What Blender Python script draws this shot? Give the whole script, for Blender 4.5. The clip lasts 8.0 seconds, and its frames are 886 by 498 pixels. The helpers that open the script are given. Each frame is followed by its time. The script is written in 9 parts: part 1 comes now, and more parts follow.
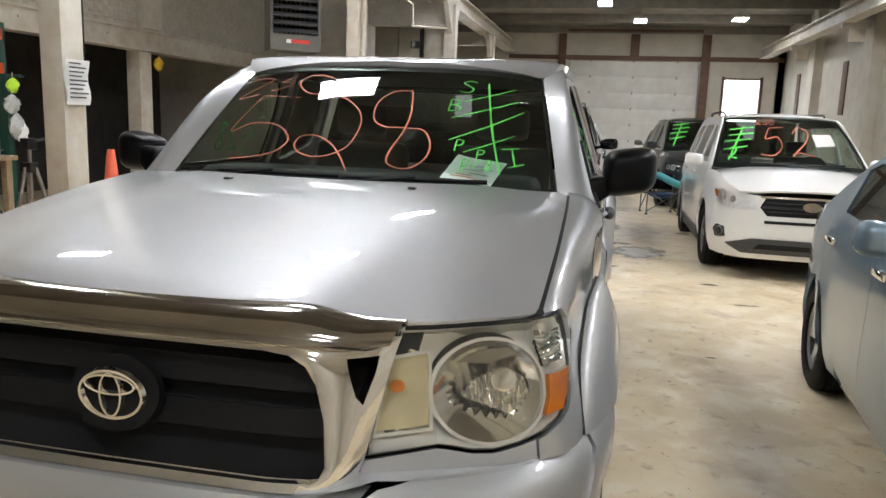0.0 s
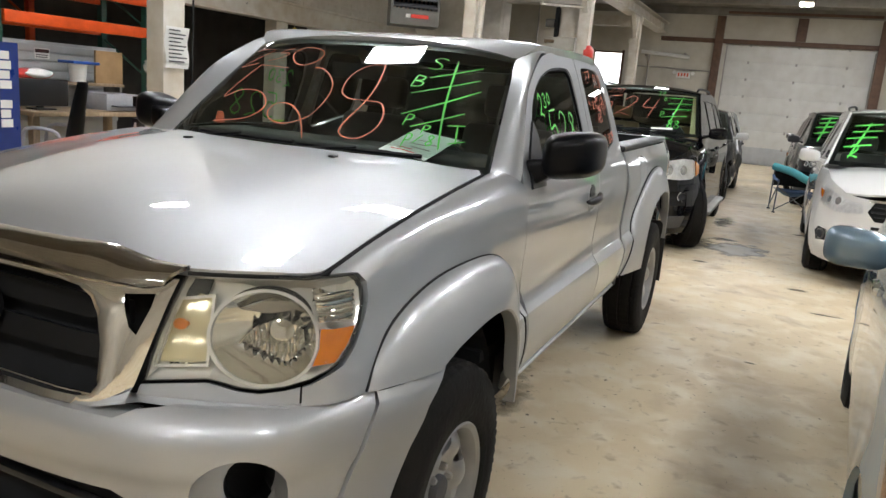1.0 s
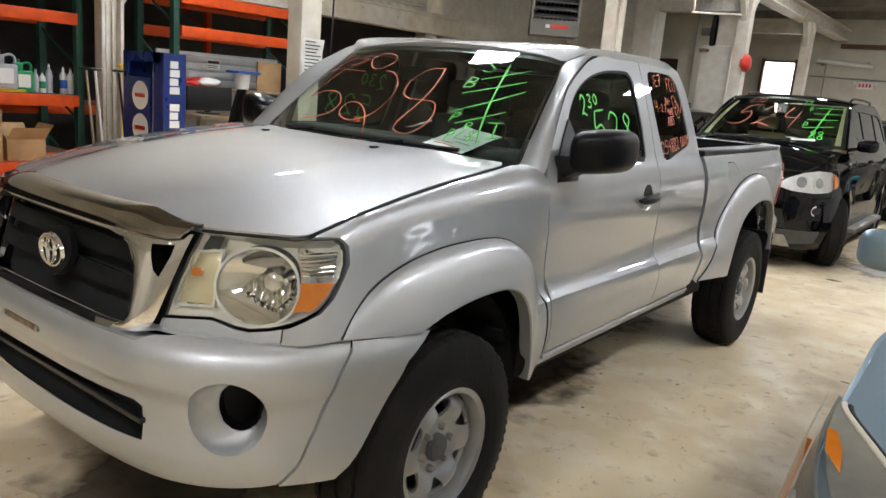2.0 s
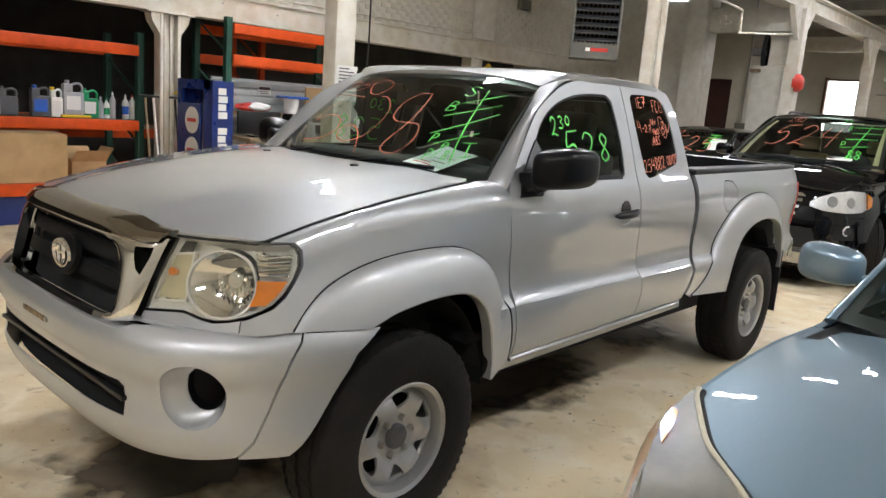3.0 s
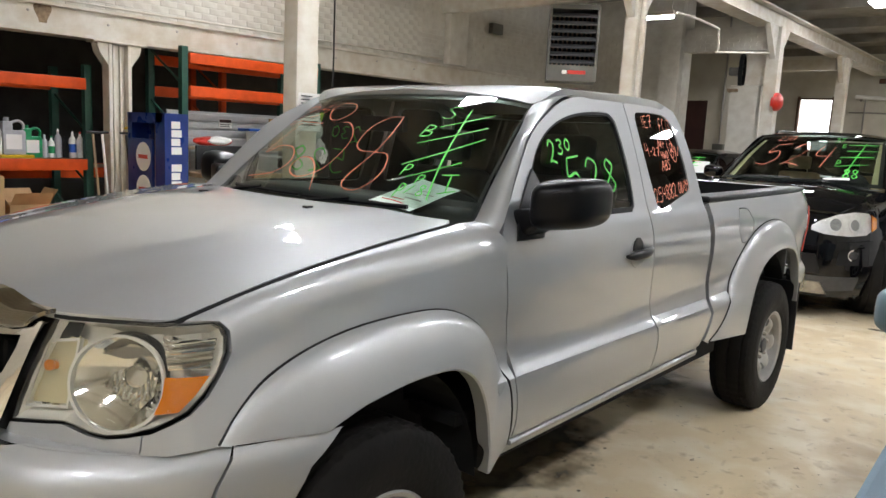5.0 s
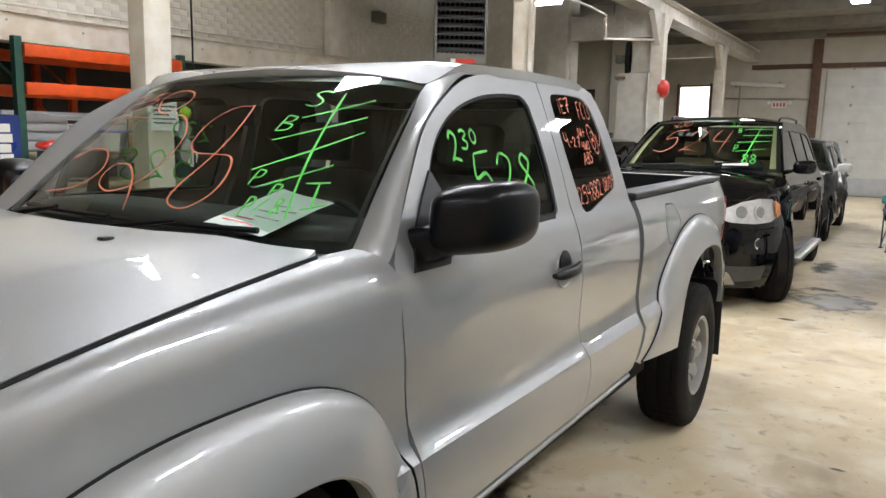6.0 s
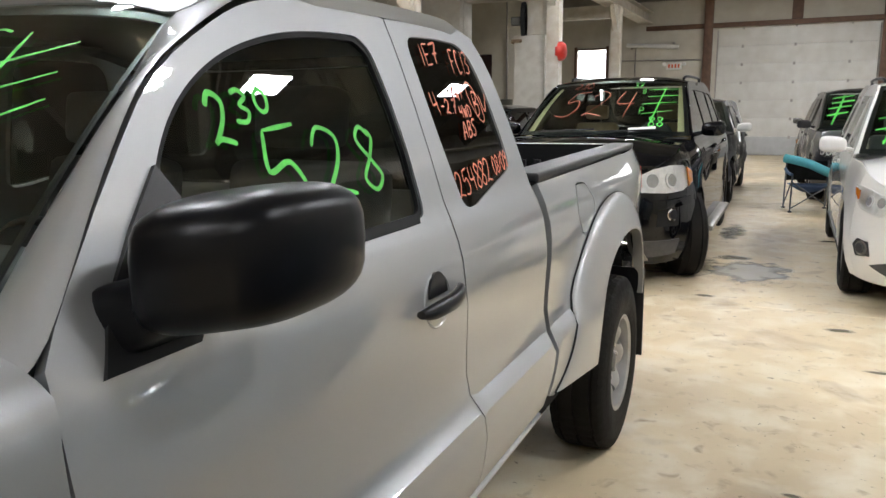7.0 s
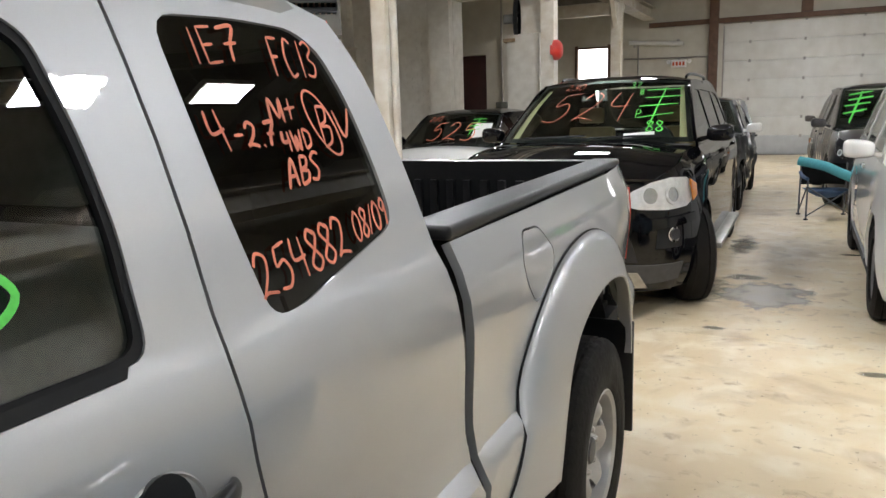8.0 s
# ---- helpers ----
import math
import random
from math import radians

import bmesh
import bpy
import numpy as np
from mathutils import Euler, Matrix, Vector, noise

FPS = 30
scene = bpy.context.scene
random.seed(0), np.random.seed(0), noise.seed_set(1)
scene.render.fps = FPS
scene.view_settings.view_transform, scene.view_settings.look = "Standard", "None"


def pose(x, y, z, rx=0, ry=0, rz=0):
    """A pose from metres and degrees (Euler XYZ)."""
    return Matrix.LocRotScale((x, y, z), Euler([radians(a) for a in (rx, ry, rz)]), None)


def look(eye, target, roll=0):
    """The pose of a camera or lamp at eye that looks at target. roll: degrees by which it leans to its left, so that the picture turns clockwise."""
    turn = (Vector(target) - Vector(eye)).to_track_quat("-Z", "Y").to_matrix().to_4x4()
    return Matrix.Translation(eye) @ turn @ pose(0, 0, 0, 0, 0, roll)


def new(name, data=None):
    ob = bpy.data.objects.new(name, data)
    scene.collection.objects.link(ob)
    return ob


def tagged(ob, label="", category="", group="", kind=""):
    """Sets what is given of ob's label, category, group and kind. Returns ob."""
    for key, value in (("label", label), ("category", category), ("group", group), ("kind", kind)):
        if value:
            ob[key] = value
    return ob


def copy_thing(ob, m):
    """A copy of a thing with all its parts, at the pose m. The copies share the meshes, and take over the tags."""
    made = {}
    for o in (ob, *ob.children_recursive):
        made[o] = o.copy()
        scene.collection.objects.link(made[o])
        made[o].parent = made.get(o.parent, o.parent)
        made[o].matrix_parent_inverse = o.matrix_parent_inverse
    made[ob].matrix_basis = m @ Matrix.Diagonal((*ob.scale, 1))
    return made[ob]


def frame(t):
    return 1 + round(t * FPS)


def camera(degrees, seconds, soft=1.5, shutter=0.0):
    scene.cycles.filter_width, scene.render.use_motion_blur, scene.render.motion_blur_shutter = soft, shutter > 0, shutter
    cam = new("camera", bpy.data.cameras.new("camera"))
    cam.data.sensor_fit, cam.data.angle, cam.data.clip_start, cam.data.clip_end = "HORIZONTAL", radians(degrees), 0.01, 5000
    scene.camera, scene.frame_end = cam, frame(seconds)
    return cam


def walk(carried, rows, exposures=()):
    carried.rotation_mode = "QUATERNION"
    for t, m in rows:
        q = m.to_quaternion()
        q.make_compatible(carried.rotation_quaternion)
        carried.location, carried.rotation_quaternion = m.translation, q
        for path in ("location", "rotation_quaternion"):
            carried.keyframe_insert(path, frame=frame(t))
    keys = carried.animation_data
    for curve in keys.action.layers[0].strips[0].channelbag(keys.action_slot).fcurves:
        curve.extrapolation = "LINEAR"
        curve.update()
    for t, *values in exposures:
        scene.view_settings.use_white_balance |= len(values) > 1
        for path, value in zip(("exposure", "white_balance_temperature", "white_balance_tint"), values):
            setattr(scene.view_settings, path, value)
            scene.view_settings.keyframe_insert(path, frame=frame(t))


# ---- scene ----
cam = camera(61.4, 8.0)
PATH = [
    (0, (0.883, -1.09, 1.484), (0.464, 0.836, 1.143), 2.0),
    (0.5, (1.277, -1.048, 1.488), (0.663, 0.816, 1.104), 4.3),
    (1, (1.633, -0.951, 1.52), (0.838, 0.835, 1.1), 4.8),
    (1.5, (1.935, -0.969, 1.519), (0.914, 0.697, 1.093), 4.2),
    (1.7, (2.033, -0.955, 1.515), (0.945, 0.667, 1.08), 4.4),
    (2.8, (2.521, -0.878, 1.538), (1.222, 0.593, 1.151), 5.0),
    (3, (2.607, -0.889, 1.549), (1.295, 0.572, 1.166), 4.4),
    (3.5, (2.656, -0.893, 1.55), (1.334, 0.566, 1.195), 3.7),
    (4, (2.512, -0.819, 1.534), (1.199, 0.65, 1.192), 3.3),
    (4.2, (2.419, -0.773, 1.546), (1.109, 0.702, 1.215), 3.2),
    (5.5, (2.034, -0.177, 1.52), (0.831, 1.394, 1.23), 2.2),
    (6, (1.795, 0.12, 1.52), (0.745, 1.794, 1.214), 1.2),
    (6.5, (1.656, 0.518, 1.493), (0.737, 2.262, 1.154), -0.1),
    (7, (1.535, 0.939, 1.502), (0.704, 2.719, 1.124), -0.7),
    (7.5, (1.439, 1.381, 1.517), (0.656, 3.18, 1.127), -1.4),
    (8, (1.462, 1.799, 1.528), (0.609, 3.57, 1.157), -1.8),
]
EXPOSURE = [(0.0, -0.15), (1.5, -0.08), (3.0, 0.05), (4.0, 0.05), (5.5, 0.0), (7.0, 0.0), (8.0, -0.06)]
walk(cam, [(t, look(eye, target, roll)) for t, eye, target, roll in PATH], EXPOSURE)

# ---- light ----
world = bpy.data.worlds.new("world")
scene.world = world
world.use_nodes = True
wn = world.node_tree
sky = wn.nodes.new("ShaderNodeTexSky")
sky.sky_type, sky.sun_disc, sky.sun_elevation, sky.sun_rotation = "NISHITA", False, radians(35), radians(20)
wn.links.new(sky.outputs[0], wn.nodes["Background"].inputs[0])
wn.nodes["Background"].inputs[1].default_value = 0.12
PANEL_LIGHT = 136.0


# ---- materials ----
def mat(name, color, rough=0.5, metal=0.0, grain=0.0, scale=20.0, bump=0.0, bscale=None, coat=0.0, color2=None,
        emit=0.0, flake=0.0, stretch=(1, 1, 1), detail=6.0, wear=0.0, spec=0.5, vary=0.0, coat_ior=1.5, ripple=0.0):
    """A procedural surface: base colour with two scales of noise, roughness, relief."""
    m = bpy.data.materials.new(name)
    m.use_nodes = True
    nt, n, l = m.node_tree, m.node_tree.nodes, m.node_tree.links
    b = n["Principled BSDF"]
    b.inputs["Roughness"].default_value = rough
    b.inputs["Metallic"].default_value = metal
    b.inputs["Specular IOR Level"].default_value = spec
    b.inputs["Base Color"].default_value = (*color, 1)
    if coat:
        b.inputs["Coat Weight"].default_value, b.inputs["Coat Roughness"].default_value = coat, 0.015
        b.inputs["Coat IOR"].default_value = coat_ior
    if emit:
        b.inputs["Emission Color"].default_value, b.inputs["Emission Strength"].default_value = (*color, 1), emit
    tc = n.new("ShaderNodeTexCoord")
    mp = n.new("ShaderNodeMapping")
    mp.inputs["Scale"].default_value = stretch
    l.new(tc.outputs["Object"], mp.inputs[0])
    if grain or color2:
        big, fine = n.new("ShaderNodeTexNoise"), n.new("ShaderNodeTexNoise")
        for q, s in ((big, scale * 0.13), (fine, scale)):
            q.inputs["Scale"].default_value, q.inputs["Detail"].default_value = s, detail
            l.new(mp.outputs[0], q.inputs["Vector"])
        add = n.new("ShaderNodeMath")
        add.operation = "ADD"
        l.new(big.outputs["Fac"], add.inputs[0])
        l.new(fine.outputs["Fac"], add.inputs[1])
        ramp = n.new("ShaderNodeMapRange")
        ramp.inputs["From Min"].default_value, ramp.inputs["From Max"].default_value = 0.75, 1.25
        l.new(add.outputs[0], ramp.inputs["Value"])
        mix = n.new("ShaderNodeMix")
        mix.data_type = "RGBA"
        c2 = color2 or tuple(c * (1 - grain) for c in color)
        mix.inputs["A"].default_value, mix.inputs["B"].default_value = (*color, 1), (*c2, 1)
        l.new(ramp.outputs["Result"], mix.inputs["Factor"])
        out = mix.outputs["Result"]
        if vary:
            info, hsv, rr = n.new("ShaderNodeObjectInfo"), n.new("ShaderNodeHueSaturation"), n.new("ShaderNodeMapRange")
            rr.inputs["To Min"].default_value, rr.inputs["To Max"].default_value = 1 - vary, 1 + vary
            l.new(info.outputs["Random"], rr.inputs["Value"])
            l.new(rr.outputs["Result"], hsv.inputs["Value"])
            l.new(out, hsv.inputs["Color"])
            out = hsv.outputs["Color"]
        l.new(out, b.inputs["Base Color"])
        if wear:
            rr = n.new("ShaderNodeMapRange")
            rr.inputs["To Min"].default_value, rr.inputs["To Max"].default_value = max(rough - wear, 0.02), min(rough + wear, 1)
            l.new(ramp.outputs["Result"], rr.inputs["Value"])
            l.new(rr.outputs["Result"], b.inputs["Roughness"])
    if bump:
        nz, bp = n.new("ShaderNodeTexNoise"), n.new("ShaderNodeBump")
        nz.inputs["Scale"].default_value, nz.inputs["Detail"].default_value = bscale or scale * 2, 4
        l.new(mp.outputs[0], nz.inputs["Vector"])
        bp.inputs["Strength"].default_value, bp.inputs["Distance"].default_value = bump, 0.01
        l.new(nz.outputs["Fac"], bp.inputs["Height"])
        l.new(bp.outputs[0], b.inputs["Normal"])
    if ripple:
        # slow waves of the pressed sheet and its orange peel
        prev = None
        for sc, st in ((3.5, ripple), (55.0, ripple * 0.35)):
            nz, bp = n.new("ShaderNodeTexNoise"), n.new("ShaderNodeBump")
            nz.inputs["Scale"].default_value, nz.inputs["Detail"].default_value = sc, 1
            l.new(tc.outputs["Object"], nz.inputs["Vector"])
            bp.inputs["Strength"].default_value, bp.inputs["Distance"].default_value = st, 0.01 if sc < 10 else 0.001
            l.new(nz.outputs["Fac"], bp.inputs["Height"])
            if prev:
                l.new(prev.outputs[0], bp.inputs["Normal"])
            prev = bp
        l.new(prev.outputs[0], b.inputs["Coat Normal"])
    if flake:
        vo, mr = n.new("ShaderNodeTexVoronoi"), n.new("ShaderNodeMapRange")
        vo.inputs["Scale"].default_value = 900
        l.new(tc.outputs["Object"], vo.inputs["Vector"])
        mr.inputs["To Min"].default_value, mr.inputs["To Max"].default_value = rough - flake, rough + flake
        l.new(vo.outputs["Color"], mr.inputs["Value"])
        l.new(mr.outputs["Result"], b.inputs["Roughness"])
    return m


def glass(name, tint, rough=0.0, gloss=1.45, haze=0.0):
    """A thin pane: tinted see-through, with a mirror-like gloss that grows towards grazing angles."""
    m = bpy.data.materials.new(name)
    m.use_nodes = True
    n, l = m.node_tree.nodes, m.node_tree.links
    n.remove(n["Principled BSDF"])
    tr, gl, lw, pw, fr, mx = (n.new("ShaderNodeBsdf" + k) if k in ("Transparent", "Glossy") else n.new("ShaderNode" + k)
                              for k in ("Transparent", "Glossy", "LayerWeight", "Math", "MapRange", "MixShader"))
    tr.inputs[0].default_value = (*tint, 1)
    gl.inputs["Roughness"].default_value = rough
    lw.inputs["Blend"].default_value = 0.5
    pw.operation = "POWER"
    pw.inputs[1].default_value = 5.0
    l.new(lw.outputs["Facing"], pw.inputs[0])
    l.new(pw.outputs[0], fr.inputs["Value"])
    fr.inputs["To Min"].default_value = ((gloss - 1) / (gloss + 1)) ** 2
    l.new(fr.outputs[0], mx.inputs[0])
    l.new(tr.outputs[0], mx.inputs[1])
    l.new(gl.outputs[0], mx.inputs[2])
    out = mx.outputs[0]
    if haze:
        df, m2 = n.new("ShaderNodeBsdfDiffuse"), n.new("ShaderNodeMixShader")
        df.inputs[0].default_value = (0.75, 0.72, 0.6, 1)
        m2.inputs[0].default_value = haze
        l.new(out, m2.inputs[1])
        l.new(df.outputs[0], m2.inputs[2])
        out = m2.outputs[0]
    l.new(out, n["Material Output"].inputs[0])
    return m


M_SILVER = mat("silver_paint", (0.445, 0.453, 0.457), 0.47, 0.62, grain=0.03, scale=3, coat=1.0, flake=0.05, coat_ior=1.85, ripple=0.22)
M_SILVER2 = mat("silver_plastic", (0.46, 0.465, 0.465), 0.48, 0.60, grain=0.03, scale=3, coat=0.8, flake=0.05)
M_BLUE = mat("blue_paint", (0.19, 0.275, 0.34), 0.45, 0.65, grain=0.05, scale=3, coat=1.0, flake=0.06, coat_ior=1.75, ripple=0.2)
M_WHITE = mat("white_paint", (0.78, 0.77, 0.74), 0.35, grain=0.04, scale=3, coat=1.0)
M_BLACK = mat("black_paint", (0.003, 0.003, 0.004), 0.3, spec=0.0, grain=0.1, scale=3, coat=0.85)
M_DARK = mat("dark_grey_paint", (0.035, 0.035, 0.04), 0.3, 0.3, grain=0.1, scale=3, coat=1.0)
M_GREY = mat("grey_paint", (0.13, 0.12, 0.11), 0.35, 0.5, grain=0.08, scale=3, coat=0.8)
M_CHROME = mat("chrome", (0.86, 0.855, 0.84), 0.05, 1.0, grain=0.05, scale=8, bump=0.05, bscale=9)
M_SMOKE = mat("smoked_chrome", (0.40, 0.37, 0.33), 0.12, 1.0, grain=0.2, scale=12, coat=1.0)
M_PLASTIC = mat("black_plastic", (0.010, 0.010, 0.011), 0.36, grain=0.25, scale=40, bump=0.05, bscale=400)
M_GLOSSBLACK = mat("satin_black_cover", (0.0035, 0.0035, 0.0045), 0.32, grain=0.2, scale=30, spec=0.2)
M_GRILLE = mat("matt_black_plastic", (0.006, 0.006, 0.0065), 0.6, grain=0.3, scale=30, spec=0.25)
M_TRIM = mat("grey_trim_plastic", (0.06, 0.06, 0.062), 0.55, grain=0.3, scale=30, bump=0.08, bscale=300)
M_RUBBER = mat("tyre_rubber", (0.006, 0.0058, 0.0055), 0.7, spec=0.15, color2=(0.017, 0.015, 0.013), scale=9, bump=0.25, bscale=60, wear=0.1)
M_VOID = mat("underbody_black", (0.008, 0.008, 0.008), 0.9, grain=0.5, scale=12)
M_RIM = mat("silver_wheel", (0.42, 0.415, 0.405), 0.36, 0.65, grain=0.15, scale=15, coat=0.3)
M_STEEL = mat("bare_steel", (0.45, 0.43, 0.40), 0.35, 1.0, grain=0.3, scale=25)
M_AMBER = mat("amber_lens", (0.55, 0.15, 0.004), 0.15, grain=0.15, scale=30, coat=1.0)
M_REFLECT = mat("lamp_reflector", (0.82, 0.82, 0.80), 0.08, 1.0, grain=0.12, scale=14, bump=0.03, bscale=30)
M_BOWL = mat("pale_lamp_bowl", (0.92, 0.91, 0.87), 0.14, 0.55, grain=0.15, scale=22, bump=0.06, bscale=40)
M_SILVERBOWL = mat("silver_lamp_bowl", (0.86, 0.87, 0.87), 0.28, 0.5, grain=0.25, scale=30, bump=0.1, bscale=50, coat=0.6)
M_LENSGREY = mat("grey_bulb_glass", (0.45, 0.46, 0.47), 0.2, 0.4, grain=0.3, scale=40, coat=0.8)
M_YELLOWED = mat("yellowed_lamp_bowl", (0.78, 0.70, 0.46), 0.2, 0.6, grain=0.2, scale=20)
M_LENS = glass("lamp_lens", (0.98, 0.978, 0.955), 0.02, 1.45, 0.045)
M_HAZED = mat("hazed_lamp_lens", (0.20, 0.187, 0.15), 0.35, color2=(0.045, 0.042, 0.04), scale=7, coat=0.35)
M_CREAMRUBBER = mat("yellowed_rubber", (0.55, 0.50, 0.38), 0.6, grain=0.1, scale=30)
M_CLEAR = glass("clear_lamp_lens", (0.95, 0.95, 0.95), 0.02, 1.45, 0.03)
M_GLASS = glass("green_tinted_glass", (0.74, 0.82, 0.77), 0.0, 2.0)
M_TINT = glass("dark_tinted_glass", (0.06, 0.065, 0.06), 0.0, 1.7)
M_ORANGE_INK = mat("orange_marker", (0.80, 0.23, 0.13), 0.6, grain=0.25, scale=90)
M_FAINT_INK = mat("smeared_red_marker", (0.62, 0.36, 0.33), 0.5, grain=0.3, scale=60)
M_GREEN_INK = mat("green_marker", (0.13, 0.78, 0.11), 0.6, grain=0.25, scale=90)
M_PAPER = mat("pale_green_paper", (0.80, 0.92, 0.86), 0.8, grain=0.06, scale=8)
M_WPAPER = mat("white_paper", (0.78, 0.77, 0.74), 0.8, grain=0.06, scale=8)
M_INK = mat("dark_ink", (0.05, 0.05, 0.055), 0.8)
M_CLOTH = mat("grey_seat_cloth", (0.10, 0.10, 0.10), 0.9, grain=0.3, scale=60, bump=0.2, bscale=300)
M_DASH = mat("dashboard_vinyl", (0.03, 0.032, 0.033), 0.6, grain=0.2, scale=50, bump=0.1, bscale=300)
M_CREAMTRIM = mat("cream_pillar_trim", (0.62, 0.55, 0.32), 0.8, grain=0.1, scale=20)
M_TAN = mat("tan_interior", (0.36, 0.27, 0.15), 0.8, grain=0.2, scale=20)
M_BRICK = mat("white_painted_brick", (0.62, 0.59, 0.52), 0.65, color2=(0.50, 0.46, 0.39), scale=7, bump=0.25, bscale=45, vary=0.05)
M_MORTAR = mat("painted_mortar", (0.60, 0.57, 0.50), 0.75, grain=0.15, scale=15, bump=0.3, bscale=60)
M_CREAM = mat("cream_wall_paint", (0.60, 0.57, 0.49), 0.6, color2=(0.50, 0.46, 0.38), scale=3, bump=0.12, bscale=30)
# the bay's deep shade is put into this near-black base colour
M_BAY = mat("shade_dark_wall", (0.06, 0.055, 0.05), 0.8, grain=0.5, scale=3)
M_SOOT = mat("burnt_paint", (0.10, 0.06, 0.03), 0.8, color2=(0.28, 0.2, 0.12), scale=30)
M_IRON = mat("white_painted_steel", (0.64, 0.61, 0.54), 0.5, color2=(0.50, 0.43, 0.33), scale=6, bump=0.1, bscale=25, wear=0.1)
M_CEIL = mat("dull_ceiling", (0.30, 0.28, 0.24), 0.8, color2=(0.20, 0.18, 0.15), scale=4, bump=0.1, bscale=20)
M_DOOR = mat("overhead_door_panel", (0.72, 0.71, 0.67), 0.45, color2=(0.60, 0.58, 0.53), scale=3, bump=0.05, bscale=40)
M_BROWN = mat("rust_brown_steel", (0.16, 0.085, 0.05), 0.6, grain=0.4, scale=9, bump=0.1)
M_HDOOR = mat("dark_red_door_paint", (0.05, 0.016, 0.013), 0.5, grain=0.3, scale=6)
M_HEATER = mat("grey_heater_enamel", (0.12, 0.115, 0.095), 0.45, grain=0.2, scale=9)
M_ORANGE = mat("orange_rack_enamel", (0.74, 0.090, 0.012), 0.45, grain=0.25, scale=9, wear=0.1, spec=0.3)
M_GREEN = mat("dark_green_rack_enamel", (0.015, 0.075, 0.05), 0.45, grain=0.3, scale=9)
M_LIFT = mat("blue_lift_enamel", (0.012, 0.035, 0.19), 0.35, grain=0.25, scale=7, wear=0.1)
M_CARD = mat("brown_cardboard", (0.52, 0.34, 0.17), 0.8, color2=(0.36, 0.23, 0.105), scale=5, bump=0.15, bscale=30)
M_SLAT = mat("corrugated_white_panel", (0.52, 0.53, 0.53), 0.5, grain=0.15, scale=6)
M_BENCH = mat("worn_bench_wood", (0.42, 0.31, 0.19), 0.6, grain=0.4, scale=8, stretch=(1, 6, 1))
M_RED = mat("red_enamel", (0.65, 0.035, 0.02), 0.35, grain=0.15, scale=10, coat=0.4)
M_LAMP = mat("lit_diffuser", (0.915, 0.945, 1.0), 0.5, emit=PANEL_LIGHT)
M_DAY = mat("daylight_pane", (0.95, 0.97, 1.0), 0.5, emit=5.0)


def floor_material():
    """Stained, sealed concrete: cream with brown stains, dark damp patches, cracks and a satin sheen."""
    m = mat("stained_concrete", (0.5, 0.42, 0.3), 0.35)
    n, l = m.node_tree.nodes, m.node_tree.links
    b = n["Principled BSDF"]
    tc = n.new("ShaderNodeTexCoord")

    def nz(scale, detail=8, dist=0.0):
        q = n.new("ShaderNodeTexNoise")
        q.inputs["Scale"].default_value, q.inputs["Detail"].default_value, q.inputs["Distortion"].default_value = scale, detail, dist
        l.new(tc.outputs["Object"], q.inputs["Vector"])
        return q.outputs["Fac"]

    def ramp(src, a, c, lo=(0, 0, 0), hi=(1, 1, 1)):
        r = n.new("ShaderNodeValToRGB")
        r.color_ramp.elements[0].position, r.color_ramp.elements[1].position = a, c
        r.color_ramp.elements[0].color, r.color_ramp.elements[1].color = (*lo, 1), (*hi, 1)
        l.new(src, r.inputs[0])
        return r.outputs[0]

    def mix(f, a, c):
        x = n.new("ShaderNodeMix")
        x.data_type = "RGBA"
        l.new(f, x.inputs["Factor"])
        for s, v in (("A", a), ("B", c)):
            if isinstance(v, tuple):
                x.inputs[s].default_value = (*v, 1)
            else:
                l.new(v, x.inputs[s])
        return x.outputs["Result"]

    col = mix(ramp(nz(0.9, 10, 0.3), 0.35, 0.65), (0.72, 0.59, 0.385), (0.60, 0.475, 0.30))
    col = mix(ramp(nz(4.0, 12, 0.3), 0.46, 0.66), col, (0.74, 0.645, 0.48))
    col = mix(ramp(nz(2.1, 14, 0.5), 0.57, 0.78), col, (0.40, 0.285, 0.165))
    col = mix(ramp(nz(9.0, 12, 0.4), 0.60, 0.74), col, (0.42, 0.31, 0.19))
    col = mix(ramp(nz(30, 8, 0.6), 0.66, 0.74), col, (0.26, 0.19, 0.12))
    col = mix(ramp(nz(0.45, 10, 0.4), 0.60, 0.72), col, (0.40, 0.335, 0.24))
    l.new(col, b.inputs["Base Color"])
    l.new(ramp(nz(1.6, 10, 0.4), 0.3, 0.75, (0.36,) * 3, (0.62,) * 3), b.inputs["Roughness"])
    bp = n.new("ShaderNodeBump")
    bp.inputs["Strength"].default_value, bp.inputs["Distance"].default_value = 0.12, 0.01
    l.new(nz(7, 10), bp.inputs["Height"])
    l.new(bp.outputs[0], b.inputs["Normal"])
    return m


M_FLOOR = floor_material()


# ---- mesh helpers ----
def link(name, me, material, parent=None, label=""):
    ob = new(name, me)
    if material:
        me.materials.append(material)
    if parent:
        ob.parent = parent
    if label:
        ob["label"] = label
    return ob


def part(name, bm, material, parent=None, label="", smooth=0.0):
    """Links a bmesh as one mesh object under a thing or part. smooth: degrees up to which edges are shaded smooth."""
    me = bpy.data.meshes.new(name)
    if smooth:
        bm.normal_update()
        for f in bm.faces:
            f.smooth = True
        for e in bm.edges:
            if len(e.link_faces) == 2 and e.calc_face_angle(0) > radians(smooth):
                e.smooth = False
    bm.to_mesh(me)
    bm.free()
    return link(name, me, material, parent, label)


